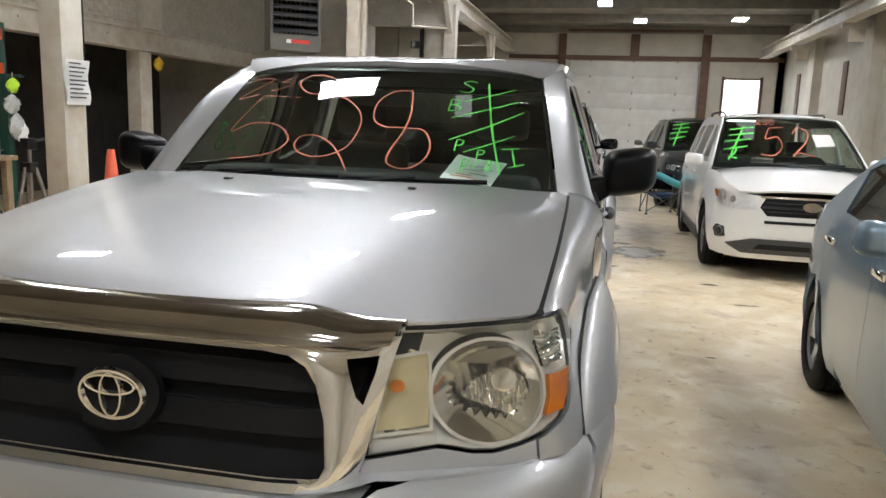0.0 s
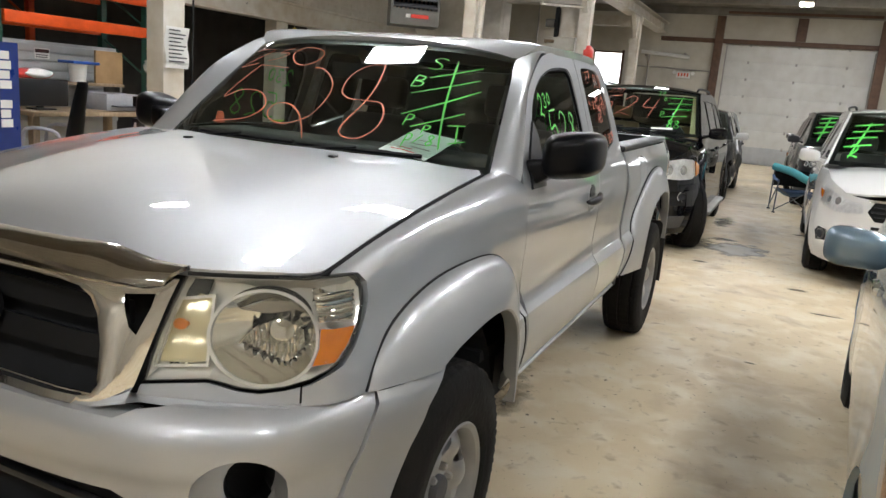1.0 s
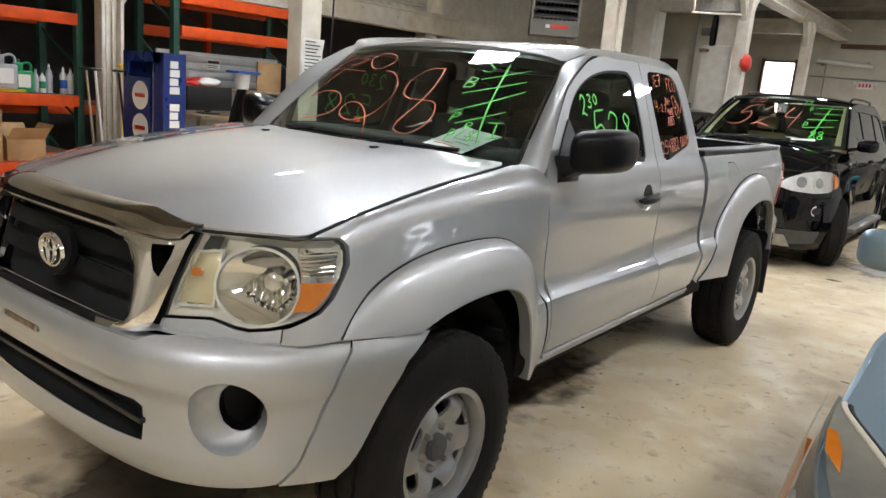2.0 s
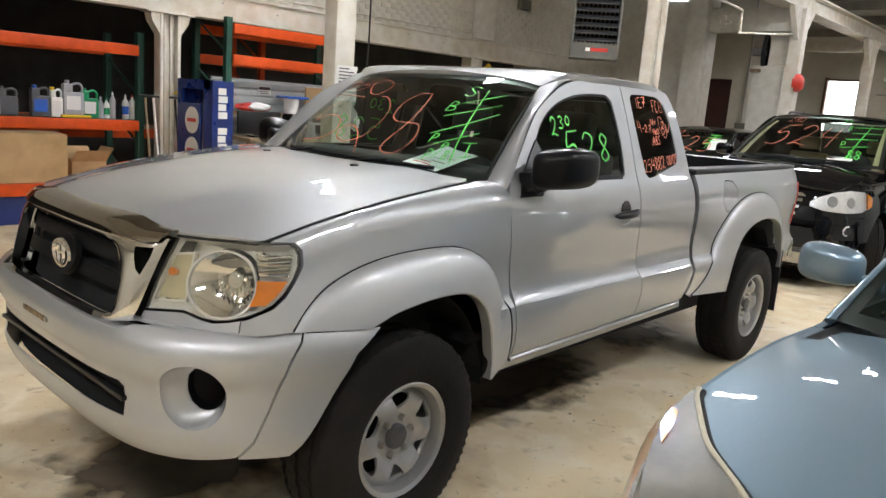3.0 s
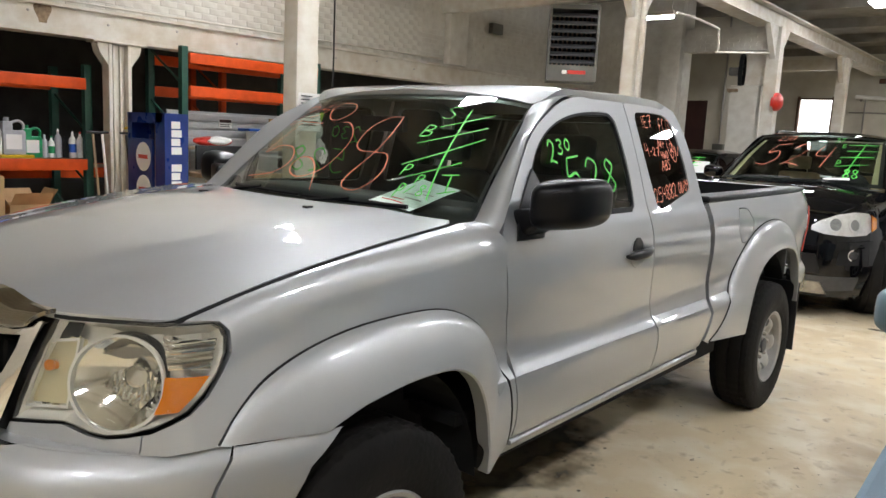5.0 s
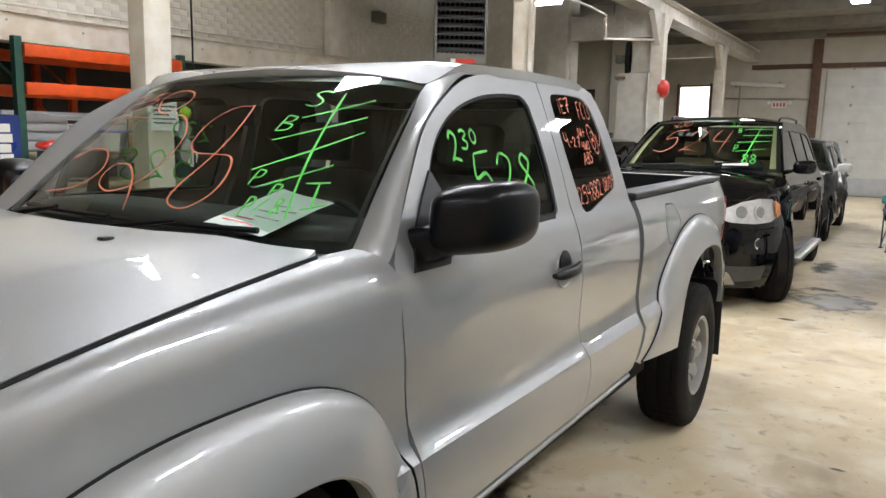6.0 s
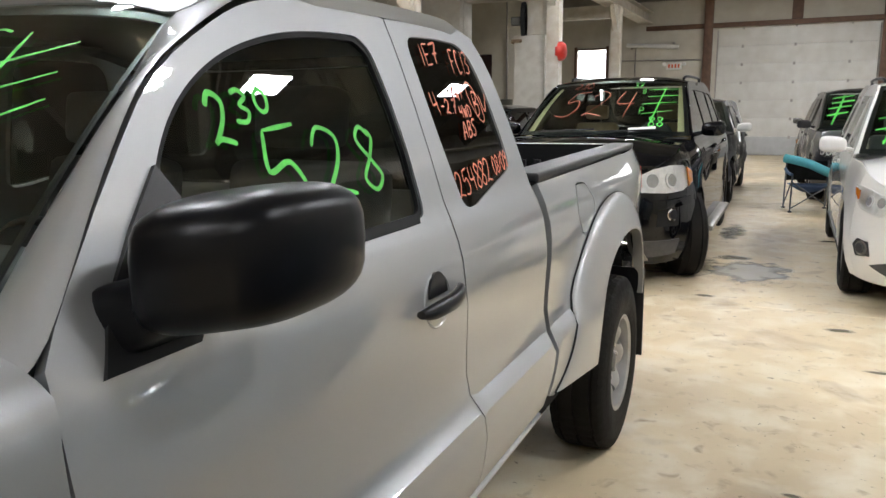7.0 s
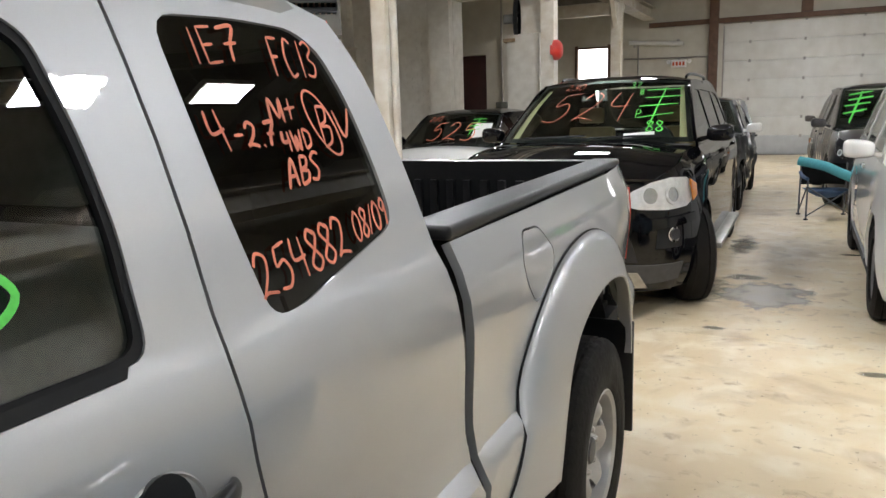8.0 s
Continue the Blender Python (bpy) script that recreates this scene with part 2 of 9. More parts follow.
def raw(name, verts, faces, material, parent=None, label="", smooth=35):
    bm = bmesh.new()
    vs = [bm.verts.new(v) for v in verts]
    for f in faces:
        try:
            bm.faces.new([vs[i] for i in f])
        except ValueError:
            pass
    return part(name, bm, material, parent, label, smooth)


def thing(name, label, category, x=0, y=0, z=0, rz=0, group="", kind=""):
    ob = new(name)
    ob.matrix_basis = pose(x, y, z, 0, 0, rz)
    ob.empty_display_size = 0.2
    return tagged(ob, label, category, group, kind)


def box_bm(bm, x0, x1, y0, y1, z0, z1, bevel=0.0, seg=2, m=None):
    vs = [bm.verts.new((x, y, z)) for x in (x0, x1) for y in (y0, y1) for z in (z0, z1)]
    fs = [bm.faces.new([vs[i] for i in q]) for q in
          ((0, 1, 3, 2), (4, 6, 7, 5), (0, 4, 5, 1), (2, 3, 7, 6), (0, 2, 6, 4), (1, 5, 7, 3))]
    if bevel:
        es = {e for f in fs for e in f.edges}
        r = bmesh.ops.bevel(bm, geom=list(es), offset=bevel, segments=seg, affect="EDGES", profile=0.6)
        if m:
            bmesh.ops.transform(bm, matrix=m, verts=list({v for f in r["faces"] for v in f.verts} | {v for v in vs if v.is_valid}))
    elif m:
        bmesh.ops.transform(bm, matrix=m, verts=vs)
    return bm


def box(name, x0, x1, y0, y1, z0, z1, material, parent=None, bevel=0.006, label="", m=None, seg=2):
    return part(name, box_bm(bmesh.new(), x0, x1, y0, y1, z0, z1, bevel, seg, m), material, parent, label, 40 if bevel else 0)


def tube(name, pts, r, material, parent=None, label="", sides=8, close=False):
    """A round bar along a line of points."""
    pts = [Vector(p) for p in pts]
    verts, faces, n = [], [], len(pts)
    side = None
    for i, p in enumerate(pts):
        d = (pts[min(i + 1, n - 1)] - pts[max(i - 1, 0)]).normalized()
        if side is None:
            side = d.orthogonal().normalized()
        side = (side - d * side.dot(d)).normalized()
        up = d.cross(side)
        rr = r[i] if isinstance(r, (list, tuple)) else r
        for k in range(sides):
            a = 2 * math.pi * k / sides
            verts.append(p + (side * math.cos(a) + up * math.sin(a)) * rr)
    for i in range(n - 1):
        for k in range(sides):
            a, b = i * sides + k, i * sides + (k + 1) % sides
            faces.append((a, b, b + sides, a + sides))
    faces.append(tuple(range(sides - 1, -1, -1)))
    faces.append(tuple(range((n - 1) * sides, n * sides)))
    return raw(name, verts, faces, material, parent, label, 50)


def revolve(name, profile, material, parent=None, axis="x", at=(0, 0, 0), steps=48, label="", smooth=40, caps=True):
    """A turned body: profile of (along, radius), about an axis through at."""
    verts, faces, n = [], [], len(profile)
    for k in range(steps):
        c, s = math.cos(2 * math.pi * k / steps), math.sin(2 * math.pi * k / steps)
        for a, r in profile:
            v = {"x": (a, r * c, r * s), "y": (r * s, a, r * c), "z": (r * c, r * s, a)}[axis]
            verts.append([p + q for p, q in zip(v, at)])
    for k in range(steps):
        for i in range(n - 1):
            a, b = k * n + i, (k + 1) % steps * n + i
            faces.append((a, b, b + 1, a + 1))
    for i in (0, n - 1):
        if caps and profile[i][1] > 1e-4:
            ring = [k * n + i for k in range(steps)]
            faces.append(tuple(ring if i else ring[::-1]))
    bm = bmesh.new()
    vs = [bm.verts.new(v) for v in verts]
    for f in faces:
        bm.faces.new([vs[i] for i in f])
    bmesh.ops.remove_doubles(bm, verts=bm.verts[:], dist=1e-5)
    bmesh.ops.recalc_face_normals(bm, faces=bm.faces[:])
    return part(name, bm, material, parent, label, smooth)


def curve(*knots):
    """A smooth function through (x, value) knots, level outside them."""
    k = sorted(knots)
    n = len(k)
    sl = [(k[i + 1][1] - k[i][1]) / (k[i + 1][0] - k[i][0]) for i in range(n - 1)]
    tg = [sl[0]] + [0 if sl[i - 1] * sl[i] <= 0 else 2 * sl[i - 1] * sl[i] / (sl[i - 1] + sl[i]) for i in range(1, n - 1)] + [sl[-1]]

    def f(x):
        if x <= k[0][0]:
            return k[0][1]
        if x >= k[-1][0]:
            return k[-1][1]
        i = max(j for j in range(n - 1) if k[j][0] <= x)
        h = k[i + 1][0] - k[i][0]
        t = (x - k[i][0]) / h
        return ((2 * t ** 3 - 3 * t ** 2 + 1) * k[i][1] + (t ** 3 - 2 * t ** 2 + t) * h * tg[i]
                + (3 * t ** 2 - 2 * t ** 3) * k[i + 1][1] + (t ** 3 - t ** 2) * h * tg[i + 1])
    return f


def smooth_line(pts, n=6, closed=False):
    """Points along a rounded line (Catmull-Rom) through pts, of any dimension."""
    p = [np.array(q, float) for q in pts]
    m = len(p)
    out = []
    for i in range(m if closed else m - 1):
        a, b, c, d = (p[(i - 1) % m], p[i], p[(i + 1) % m], p[(i + 2) % m]) if closed else (p[max(i - 1, 0)], p[i], p[i + 1], p[min(i + 2, m - 1)])
        for k in range(n):
            t = k / n
            out.append(tuple(0.5 * (2 * b + (c - a) * t + (2 * a - 5 * b + 4 * c - d) * t * t + (3 * b - a - 3 * c + d) * t ** 3)))
    if not closed:
        out.append(tuple(p[-1]))
    return out


def inside(p, poly):
    r, n = False, len(poly)
    for i in range(n):
        (x0, y0), (x1, y1) = poly[i], poly[i - 1]
        if (y0 > p[1]) != (y1 > p[1]) and p[0] < (x1 - x0) * (p[1] - y0) / (y1 - y0) + x0:
            r = not r
    return r


def dense(poly, step):
    out = []
    for i, a in enumerate(poly):
        b = poly[(i + 1) % len(poly)]
        k = max(1, int(math.dist(a, b) / step))
        out += [(a[0] + (b[0] - a[0]) * j / k, a[1] + (b[1] - a[1]) * j / k) for j in range(k)]
    return out


def sheet(name, outer, fn, material, parent=None, holes=(), step=0.05, rim=0.015, label="", flip=False, lift=0.0, smooth=30, sy=None):
    """A panel: an outline in a flat domain (with holes), meshed and laid onto the surface fn(a, b) -> (x, y, z), with a turned-in rim.
    flip: its mirror image on the other side of the car (x to -x)."""
    from mathutils.geometry import delaunay_2d_cdt
    sy = sy or step
    loops = [dense(outer, step)] + [dense(h, step) for h in holes]
    pts = [p for q in loops for p in q]
    a0, a1 = min(p[0] for p in loops[0]), max(p[0] for p in loops[0])
    b0, b1 = min(p[1] for p in loops[0]), max(p[1] for p in loops[0])
    seg = np.array([(*q[i - 1], *q[i]) for q in loops for i in range(len(q))])
    for i in range(1, int((a1 - a0) / step) + 1):
        for j in range(1, int((b1 - b0) / sy) + 1):
            p = (a0 + i * step, b0 + j * sy)
            if inside(p, loops[0]) and not any(inside(p, h) for h in loops[1:]):
                d = seg[:, 2:] - seg[:, :2]
                t = np.clip(((np.array(p) - seg[:, :2]) * d).sum(1) / np.maximum((d * d).sum(1), 1e-12), 0, 1)
                if np.hypot(*(seg[:, :2] + d * t[:, None] - p).T).min() > 0.35 * min(step, sy):
                    pts.append(p)
    idx, faces = 0, []
    for q in loops:
        faces.append(list(range(idx, idx + len(q))))
        idx += len(q)
    v2, _, tris, *_ = delaunay_2d_cdt([Vector(p) for p in pts], [], faces, 1, 1e-6)
    bm = bmesh.new()
    vs = [bm.verts.new(fn(v[0], v[1])) for v in v2]
    for t in tris:
        c = sum((v2[i] for i in t), Vector((0, 0))) / len(t)
        if not any(inside(c, h) for h in loops[1:]):
            try:
                bm.faces.new([vs[i] for i in t])
            except ValueError:
                pass
    loose = [v for v in bm.verts if not v.link_faces]
    bmesh.ops.delete(bm, geom=loose, context="VERTS")
    bm.normal_update()
    if lift:
        nn = [(v, v.normal.copy()) for v in bm.verts]
        for v, q in nn:
            v.co += q * lift
    if rim:
        edge = [e for e in bm.edges if len(e.link_faces) == 1]
        nor = {v: v.normal.copy() for e in edge for v in e.verts}
        old = {}
        r = bmesh.ops.extrude_edge_only(bm, edges=edge)
        near = {(round(v.co.x, 5), round(v.co.y, 5), round(v.co.z, 5)): q for v, q in nor.items()}
        for g in r["geom"]:
            if isinstance(g, bmesh.types.BMVert):
                q = near.get((round(g.co.x, 5), round(g.co.y, 5), round(g.co.z, 5)))
                if q:
                    g.co -= q * rim
    if flip:
        bmesh.ops.scale(bm, vec=(-1, 1, 1), verts=bm.verts[:])
        bmesh.ops.reverse_faces(bm, faces=bm.faces[:])
    return part(name, bm, material, parent, label, smooth)


def ruled(name, a, b, material, parent=None, bulge=(0, 0, 0), n=5, label="", flip=False, fade=0.0):
    """A strip between two rows of points, bulging by a vector at its middle."""
    verts, faces = [], []
    for r, (p, q) in enumerate(zip(a, b)):
        u = r / (len(a) - 1)
        f = 1.0 if u <= 1 - fade else (1 - u) / fade
        for k in range(n + 1):
            t = k / n
            verts.append([p[i] + (q[i] - p[i]) * t + f * bulge[i] * 4 * t * (1 - t) for i in range(3)])
    w = n + 1
    for i in range(len(a) - 1):
        for k in range(n):
            j = i * w + k
            faces.append((j, j + 1, j + w + 1, j + w))
    if flip:
        verts = [(-x, y, z) for x, y, z in verts]
        faces = [f[::-1] for f in faces]
    return raw(name, verts, faces, material, parent, label, 40)


def ribbon(name, strokes, fn, width, material, parent=None, label=""):
    """Marker writing: rounded strokes laid on a surface fn(a, b), each a flat band with a little thickness."""
    bm = bmesh.new()
    for st in strokes:
        pts = smooth_line(st, 5) if len(st) > 2 else [tuple(st[0]), tuple((np.array(st[0]) + st[1]) / 2), tuple(st[1])]
        row = []
        for i, p in enumerate(pts):
            q, r = pts[max(i - 1, 0)], pts[min(i + 1, len(pts) - 1)]
            d = (r[0] - q[0], r[1] - q[1])
            k = math.hypot(*d) or 1
            w = width * (0.5 if 0 < i < len(pts) - 1 else 0.3) * (0.85 + 0.3 * noise.noise((p[0] * 9, p[1] * 9, 0)))
            o = (-d[1] / k * w, d[0] / k * w)
            row.append((bm.verts.new(fn(p[0] + o[0], p[1] + o[1])), bm.verts.new(fn(p[0] - o[0], p[1] - o[1]))))
        for (a, b), (c, d) in zip(row, row[1:]):
            bm.faces.new((a, b, d, c))
    return part(name, bm, material, parent, label)


# Handwritten signs as strokes in a box of height 1
GLYPH = {
    "0": [[(0.3, 1), (0.05, 0.75), (0.02, 0.3), (0.25, 0), (0.5, 0.2), (0.55, 0.7), (0.3, 1), (0.2, 0.95)]],
    "1": [[(0.25, 1), (0.2, 0)]],
    "2": [[(0.02, 0.75), (0.2, 1), (0.48, 0.85), (0.4, 0.5), (0.1, 0.12), (0.02, 0.05), (0.2, 0.12), (0.6, 0.02)]],
    "3": [[(0.05, 0.9), (0.3, 1), (0.5, 0.8), (0.25, 0.55), (0.5, 0.35), (0.35, 0.05), (0.0, 0.08)]],
    "4": [[(0.1, 1), (0.05, 0.5), (0.55, 0.5)], [(0.45, 0.95), (0.42, 0)]],
    "5": [[(0.6, 1), (0.15, 0.95)], [(0.15, 0.95), (0.08, 0.55), (0.4, 0.62), (0.55, 0.3), (0.35, 0.02), (0.0, 0.05)]],
    "6": [[(0.4, 1), (0.1, 0.6), (0.08, 0.2), (0.3, 0), (0.5, 0.25), (0.3, 0.45), (0.1, 0.3)]],
    "7": [[(0.02, 0.95), (0.55, 1), (0.3, 0.5), (0.2, 0)], [(0.1, 0.5), (0.5, 0.52)]],
    "8": [[(0.45, 0.85), (0.25, 1), (0.08, 0.8), (0.3, 0.5), (0.5, 0.2), (0.25, 0), (0.03, 0.2), (0.3, 0.5), (0.5, 0.8), (0.4, 0.95)]],
    "9": [[(0.5, 0.8), (0.3, 1), (0.08, 0.75), (0.3, 0.55), (0.5, 0.8), (0.45, 0.3), (0.35, 0)]],
    "E": [[(0.1, 1), (0.08, 0)], [(0.1, 1), (0.5, 1)], [(0.08, 0.5), (0.4, 0.52)], [(0.08, 0), (0.5, 0.02)]],
    "F": [[(0.1, 1), (0.08, 0)], [(0.1, 1), (0.55, 1)], [(0.08, 0.5), (0.4, 0.52)]],
    "C": [[(0.5, 0.9), (0.25, 1), (0.05, 0.5), (0.2, 0.02), (0.5, 0.1)]],
    "A": [[(0.0, 0), (0.25, 1), (0.5, 0)], [(0.08, 0.4), (0.42, 0.4)]],
    "B": [[(0.08, 1), (0.06, 0)], [(0.08, 1), (0.4, 0.9), (0.35, 0.6), (0.08, 0.52), (0.45, 0.4), (0.4, 0.08), (0.06, 0)]],
    "S": [[(0.5, 0.9), (0.25, 1), (0.08, 0.78), (0.42, 0.35), (0.3, 0.02), (0.0, 0.1)]],
    "P": [[(0.08, 1), (0.06, 0)], [(0.08, 1), (0.45, 0.9), (0.4, 0.55), (0.08, 0.48)]],
    "R": [[(0.08, 1), (0.06, 0)], [(0.08, 1), (0.45, 0.9), (0.4, 0.6), (0.08, 0.5), (0.5, 0)]],
    "D": [[(0.08, 1), (0.06, 0)], [(0.08, 1), (0.5, 0.8), (0.5, 0.25), (0.06, 0)]],
    "W": [[(0.0, 1), (0.15, 0), (0.3, 0.7), (0.45, 0), (0.65, 1)]],
    "T": [[(0.0, 1), (0.6, 1)], [(0.3, 1), (0.28, 0)]],
    "U": [[(0.05, 1), (0.08, 0.2), (0.3, 0), (0.5, 0.25), (0.52, 1)]],
    "O": [[(0.3, 1), (0.05, 0.5), (0.3, 0), (0.55, 0.5), (0.3, 1)]],
    "I": [[(0.0, 1), (0.5, 1)], [(0.25, 1), (0.25, 0)], [(0.0, 0), (0.5, 0)]],
    "V": [[(0.0, 1), (0.25, 0), (0.5, 1)]],
    "-": [[(0.05, 0.5), (0.5, 0.52)]],
    "/": [[(0.0, 0), (0.4, 1)]],
    ".": [[(0.1, 0.0), (0.16, 0.06)]],
    "#": [[(0.45, 1.1), (0.1, -0.2)], [(0.0, 0.95), (0.8, 1.05)], [(0.0, 0.7), (0.8, 0.8)], [(-0.1, 0.45), (0.7, 0.55)], [(-0.1, 0.15), (0.6, 0.28)]],
    " ": [],
}


def writing(text, x, y, h, gap=0.14, slope=0.0, lean=0.0, wide=1.0):
    """Strokes of handwritten text from (x, y), of height h; slope lifts the line, lean slants the signs."""
    out, a = [], 0.0
    for ch in text:
        g = GLYPH[ch]
        for st in g:
            out.append([(x + (a + p[0] * wide + p[1] * lean) * h, y + (p[1] + a * slope) * h) for p in st])
        a += (max([p[0] for st in g for p in st] or [0.35]) + gap) * wide
    return out


# ---- the hall ----
def wall_grid(name, axis, at, thick, span, height, holes, material, label):
    """A wall with openings through it: axis 'y' stands across y, axis 'x' across x. holes: (a0, a1, z0, z1)."""
    bm = bmesh.new()
    cuts_a = sorted({span[0], span[1], *[h[0] for h in holes], *[h[1] for h in holes]})
    cuts_z = sorted({height[0], height[1], *[h[2] for h in holes], *[h[3] for h in holes]})
    for a0, a1 in zip(cuts_a, cuts_a[1:]):
        for z0, z1 in zip(cuts_z, cuts_z[1:]):
            am, zm = (a0 + a1) / 2, (z0 + z1) / 2
            if not any(h[0] < am < h[1] and h[2] < zm < h[3] for h in holes):
                if axis == "y":
                    box_bm(bm, a0, a1, at, at + thick, z0, z1)
                else:
                    box_bm(bm, at, at + thick, a0, a1, z0, z1)
    bmesh.ops.remove_doubles(bm, verts=bm.verts[:], dist=1e-5)
    seen = {}
    for f in bm.faces:
        c = f.calc_center_median()
        seen.setdefault((round(c.x, 3), round(c.y, 3), round(c.z, 3)), []).append(f)
    bmesh.ops.delete(bm, geom=[f for q in seen.values() if len(q) > 1 for f in q], context="FACES")
    return tagged(part(name, bm, material), label, "wall", kind="structure")


END, RIGHT, LEFT, TOP = 24.2, 5.95, -6.15, 4.62
floor = tagged(box("floor", -9.0, 6.3, -8.0, 24.6, -0.2, -0.012, M_VOID, bevel=0), "stained cream concrete floor with brown marks", "floor", kind="structure")
ceiling = bmesh.new()
box_bm(ceiling, -9.0, 6.3, -8.0, 24.6, TOP, TOP + 0.2)
for k in range(13):
    y = -7.0 + 2.6 * k
    box_bm(ceiling, -9.0, 6.2, y - 0.07, y + 0.07, TOP - 0.22, TOP - 0.001)
ceiling = tagged(part("ceiling", ceiling, M_CEIL), "dull grey-brown ceiling with cross joists", "ceiling", kind="structure")

# unseen pale boards, added so the grille chrome mirrors something bright and striped
boards = bmesh.new()
for k in range(13):
    box_bm(boards, -9.0, 6.2, -7.95 + 0.62 * k, -7.40 + 0.62 * k, TOP - 0.27, TOP - 0.235)
tagged(part("ceiling_boards", boards, M_DOOR), "added pale boards with gaps for the chrome to reflect", "ceiling", kind="structure")

wall_grid("wall_north", "y", END, 0.35, (-9.0, 6.3), (0.0, TOP), [(-0.62, 3.46, 0.0, 3.56), (4.19, 5.3, 1.15, 3.06), (-4.7, -3.75, 1.55, 3.14)],
          M_CREAM, "cream painted end wall with overhead door and windows")
wall_grid("wall_east", "x", RIGHT, 0.35, (-8.0, END), (0.0, TOP), [], M_CREAM, "cream painted side wall with pilasters")
wall_grid("wall_south", "y", -8.35, 0.35, (-9.0, 6.3), (0.0, TOP), [], M_CREAM, "cream painted wall behind")
wall_grid("wall_west", "x", -9.35, 0.35, (-8.0, 24.5), (0.0, TOP), [], M_BAY, "back wall of the storage bay, near black for its shade")
wall_grid("wall_brick", "x", LEFT - 0.3, 0.28, (-8.0, 14.1), (2.685, TOP), [], M_MORTAR, "white painted brick wall above the steel lintel")
wall_grid("wall_recess", "y", 17.0, 0.3, (-9.0, -3.62), (0.0, TOP), [(-5.66, -4.70, 0.0, 2.62)], M_CREAM, "cream wall of the recess with a dark door")
wall_grid("wall_recess_side", "y", 14.1, 0.4, (-9.0, -4.135), (0.0, TOP), [], M_BRICK, "white painted brick pier wall")
wall_grid("wall_recess_header", "y", 14.12, 0.3, (-4.135, -2.53), (3.36, 3.80), [], M_BRICK, "white painted brick header over the recess")


def stands(name, label, category, x0, x1, y0, y1, z0, z1, material, bevel=0.008, kind="structure"):
    return tagged(box(name, x0, x1, y0, y1, z0, z1, material, bevel=bevel), label, category, kind=kind)


# pilasters and crane rail along the east wall
for k in range(6):
    y = 2.2 + 4.4 * k
    stands("pilaster", "cream painted brick pilaster", "pilaster", RIGHT - 0.22, RIGHT + 0.02, y, y + 0.55, 0, TOP - 0.01, M_CREAM)
for k in range(5):
    y = 4.4 + 4.4 * k
    stands("wall_niche", "dark narrow window recess in cream wall", "window", RIGHT - 0.03, RIGHT + 0.02, y, y + 0.35, 1.9, 3.1, M_BROWN)
rail = bmesh.new()
box_bm(rail, 5.16, 5.42, -7.9, END - 0.01, 3.66, 3.69)
box_bm(rail, 5.16, 5.42, -7.9, END - 0.01, 3.93, 3.96)
box_bm(rail, 5.27, 5.31, -7.9, END - 0.01, 3.69, 3.93)
tagged(part("crane_rail", rail, M_IRON), "white painted steel beam carried on wall brackets", "beam", kind="structure")
for k in range(6):
    y = 2.4 + 4.4 * k
    b = bmesh.new()
    box_bm(b, 5.2, 5.74, y, y + 0.14, 3.55, 3.655)
    box_bm(b, 5.2, 5.5, y + 0.03, y + 0.11, 3.2, 3.5, m=Matrix.Translation((0.15, 0, 0.1)))
    tagged(part("rail_bracket", b, M_IRON), "white steel bracket under the beam", "bracket", kind="structure")

# main beam and columns on the west side
beam = bmesh.new()
box_bm(beam, -2.78, -2.42, 5.0, END - 0.01, 3.78, 3.81)
box_bm(beam, -2.78, -2.42, 5.0, END - 0.01, 4.08, 4.11)
box_bm(beam, -2.63, -2.57, 5.0, END - 0.01, 3.81, 4.08)
tagged(part("main_beam", beam, M_IRON), "white painted steel beam on columns", "beam", kind="structure")
for y in (9.2, 14.3, 19.5):
    c = bmesh.new()
    box_bm(c, -9.0, -2.64, y - 0.07, y + 0.07, 3.5, 3.76)
    tagged(part("cross_beam", c, M_IRON), "white painted steel cross beam", "beam", kind="structure")


def column(y, x=-2.65, pipe=False, hw=0.115):
    col = thing("column", "white painted square post with chipped paint", "column", x, y, 0, kind="structure")
    box("shaft", -hw, hw, -0.12, 0.12, 0.0, 3.775, M_IRON, col, 0.012)
    box("foot", -0.2, 0.2, -0.2, 0.2, 0.0, 0.05, M_IRON, col, 0.01)
    b = bmesh.new()
    for s in (-1, 1):
        vs = [bm_v for bm_v in (b.verts.new((-0.05, s * 0.12, 3.2)), b.verts.new((-0.05, s * 0.12, 3.77)), b.verts.new((-0.05, s * 0.6, 3.77)),
                                b.verts.new((0.05, s * 0.12, 3.2)), b.verts.new((0.05, s * 0.12, 3.77)), b.verts.new((0.05, s * 0.6, 3.77)))]
        for q in ((0, 2, 1), (3, 4, 5), (0, 3, 5, 2), (1, 2, 5, 4), (0, 1, 4, 3)):
            b.faces.new([vs[i] for i in q])
    bmesh.ops.recalc_face_normals(b, faces=b.faces[:])
    part("knee_brace", b, M_IRON, col)
    if pipe:
        tube("pipe", [(hw + 0.045, -0.02, 0), (hw + 0.045, -0.02, TOP)], 0.042, M_IRON, col, "white painted round pipe", 12)
    return col


near_post = thing("column", "square white timber post with a paper notice on it", "column", -3.02, 3.72, 0, kind="structure")
box("shaft", -0.095, 0.085, -0.115, 0.115, 0.0, TOP - 0.01, M_IRON, near_post, 0.012)
column(9.12, -2.695, True, 0.088)
column(14.3, -2.455)
column(19.6, -2.5)
notice = thing("notice", "white printed paper notice pinned on the post", "notice", -2.92, 3.73, 1.66)
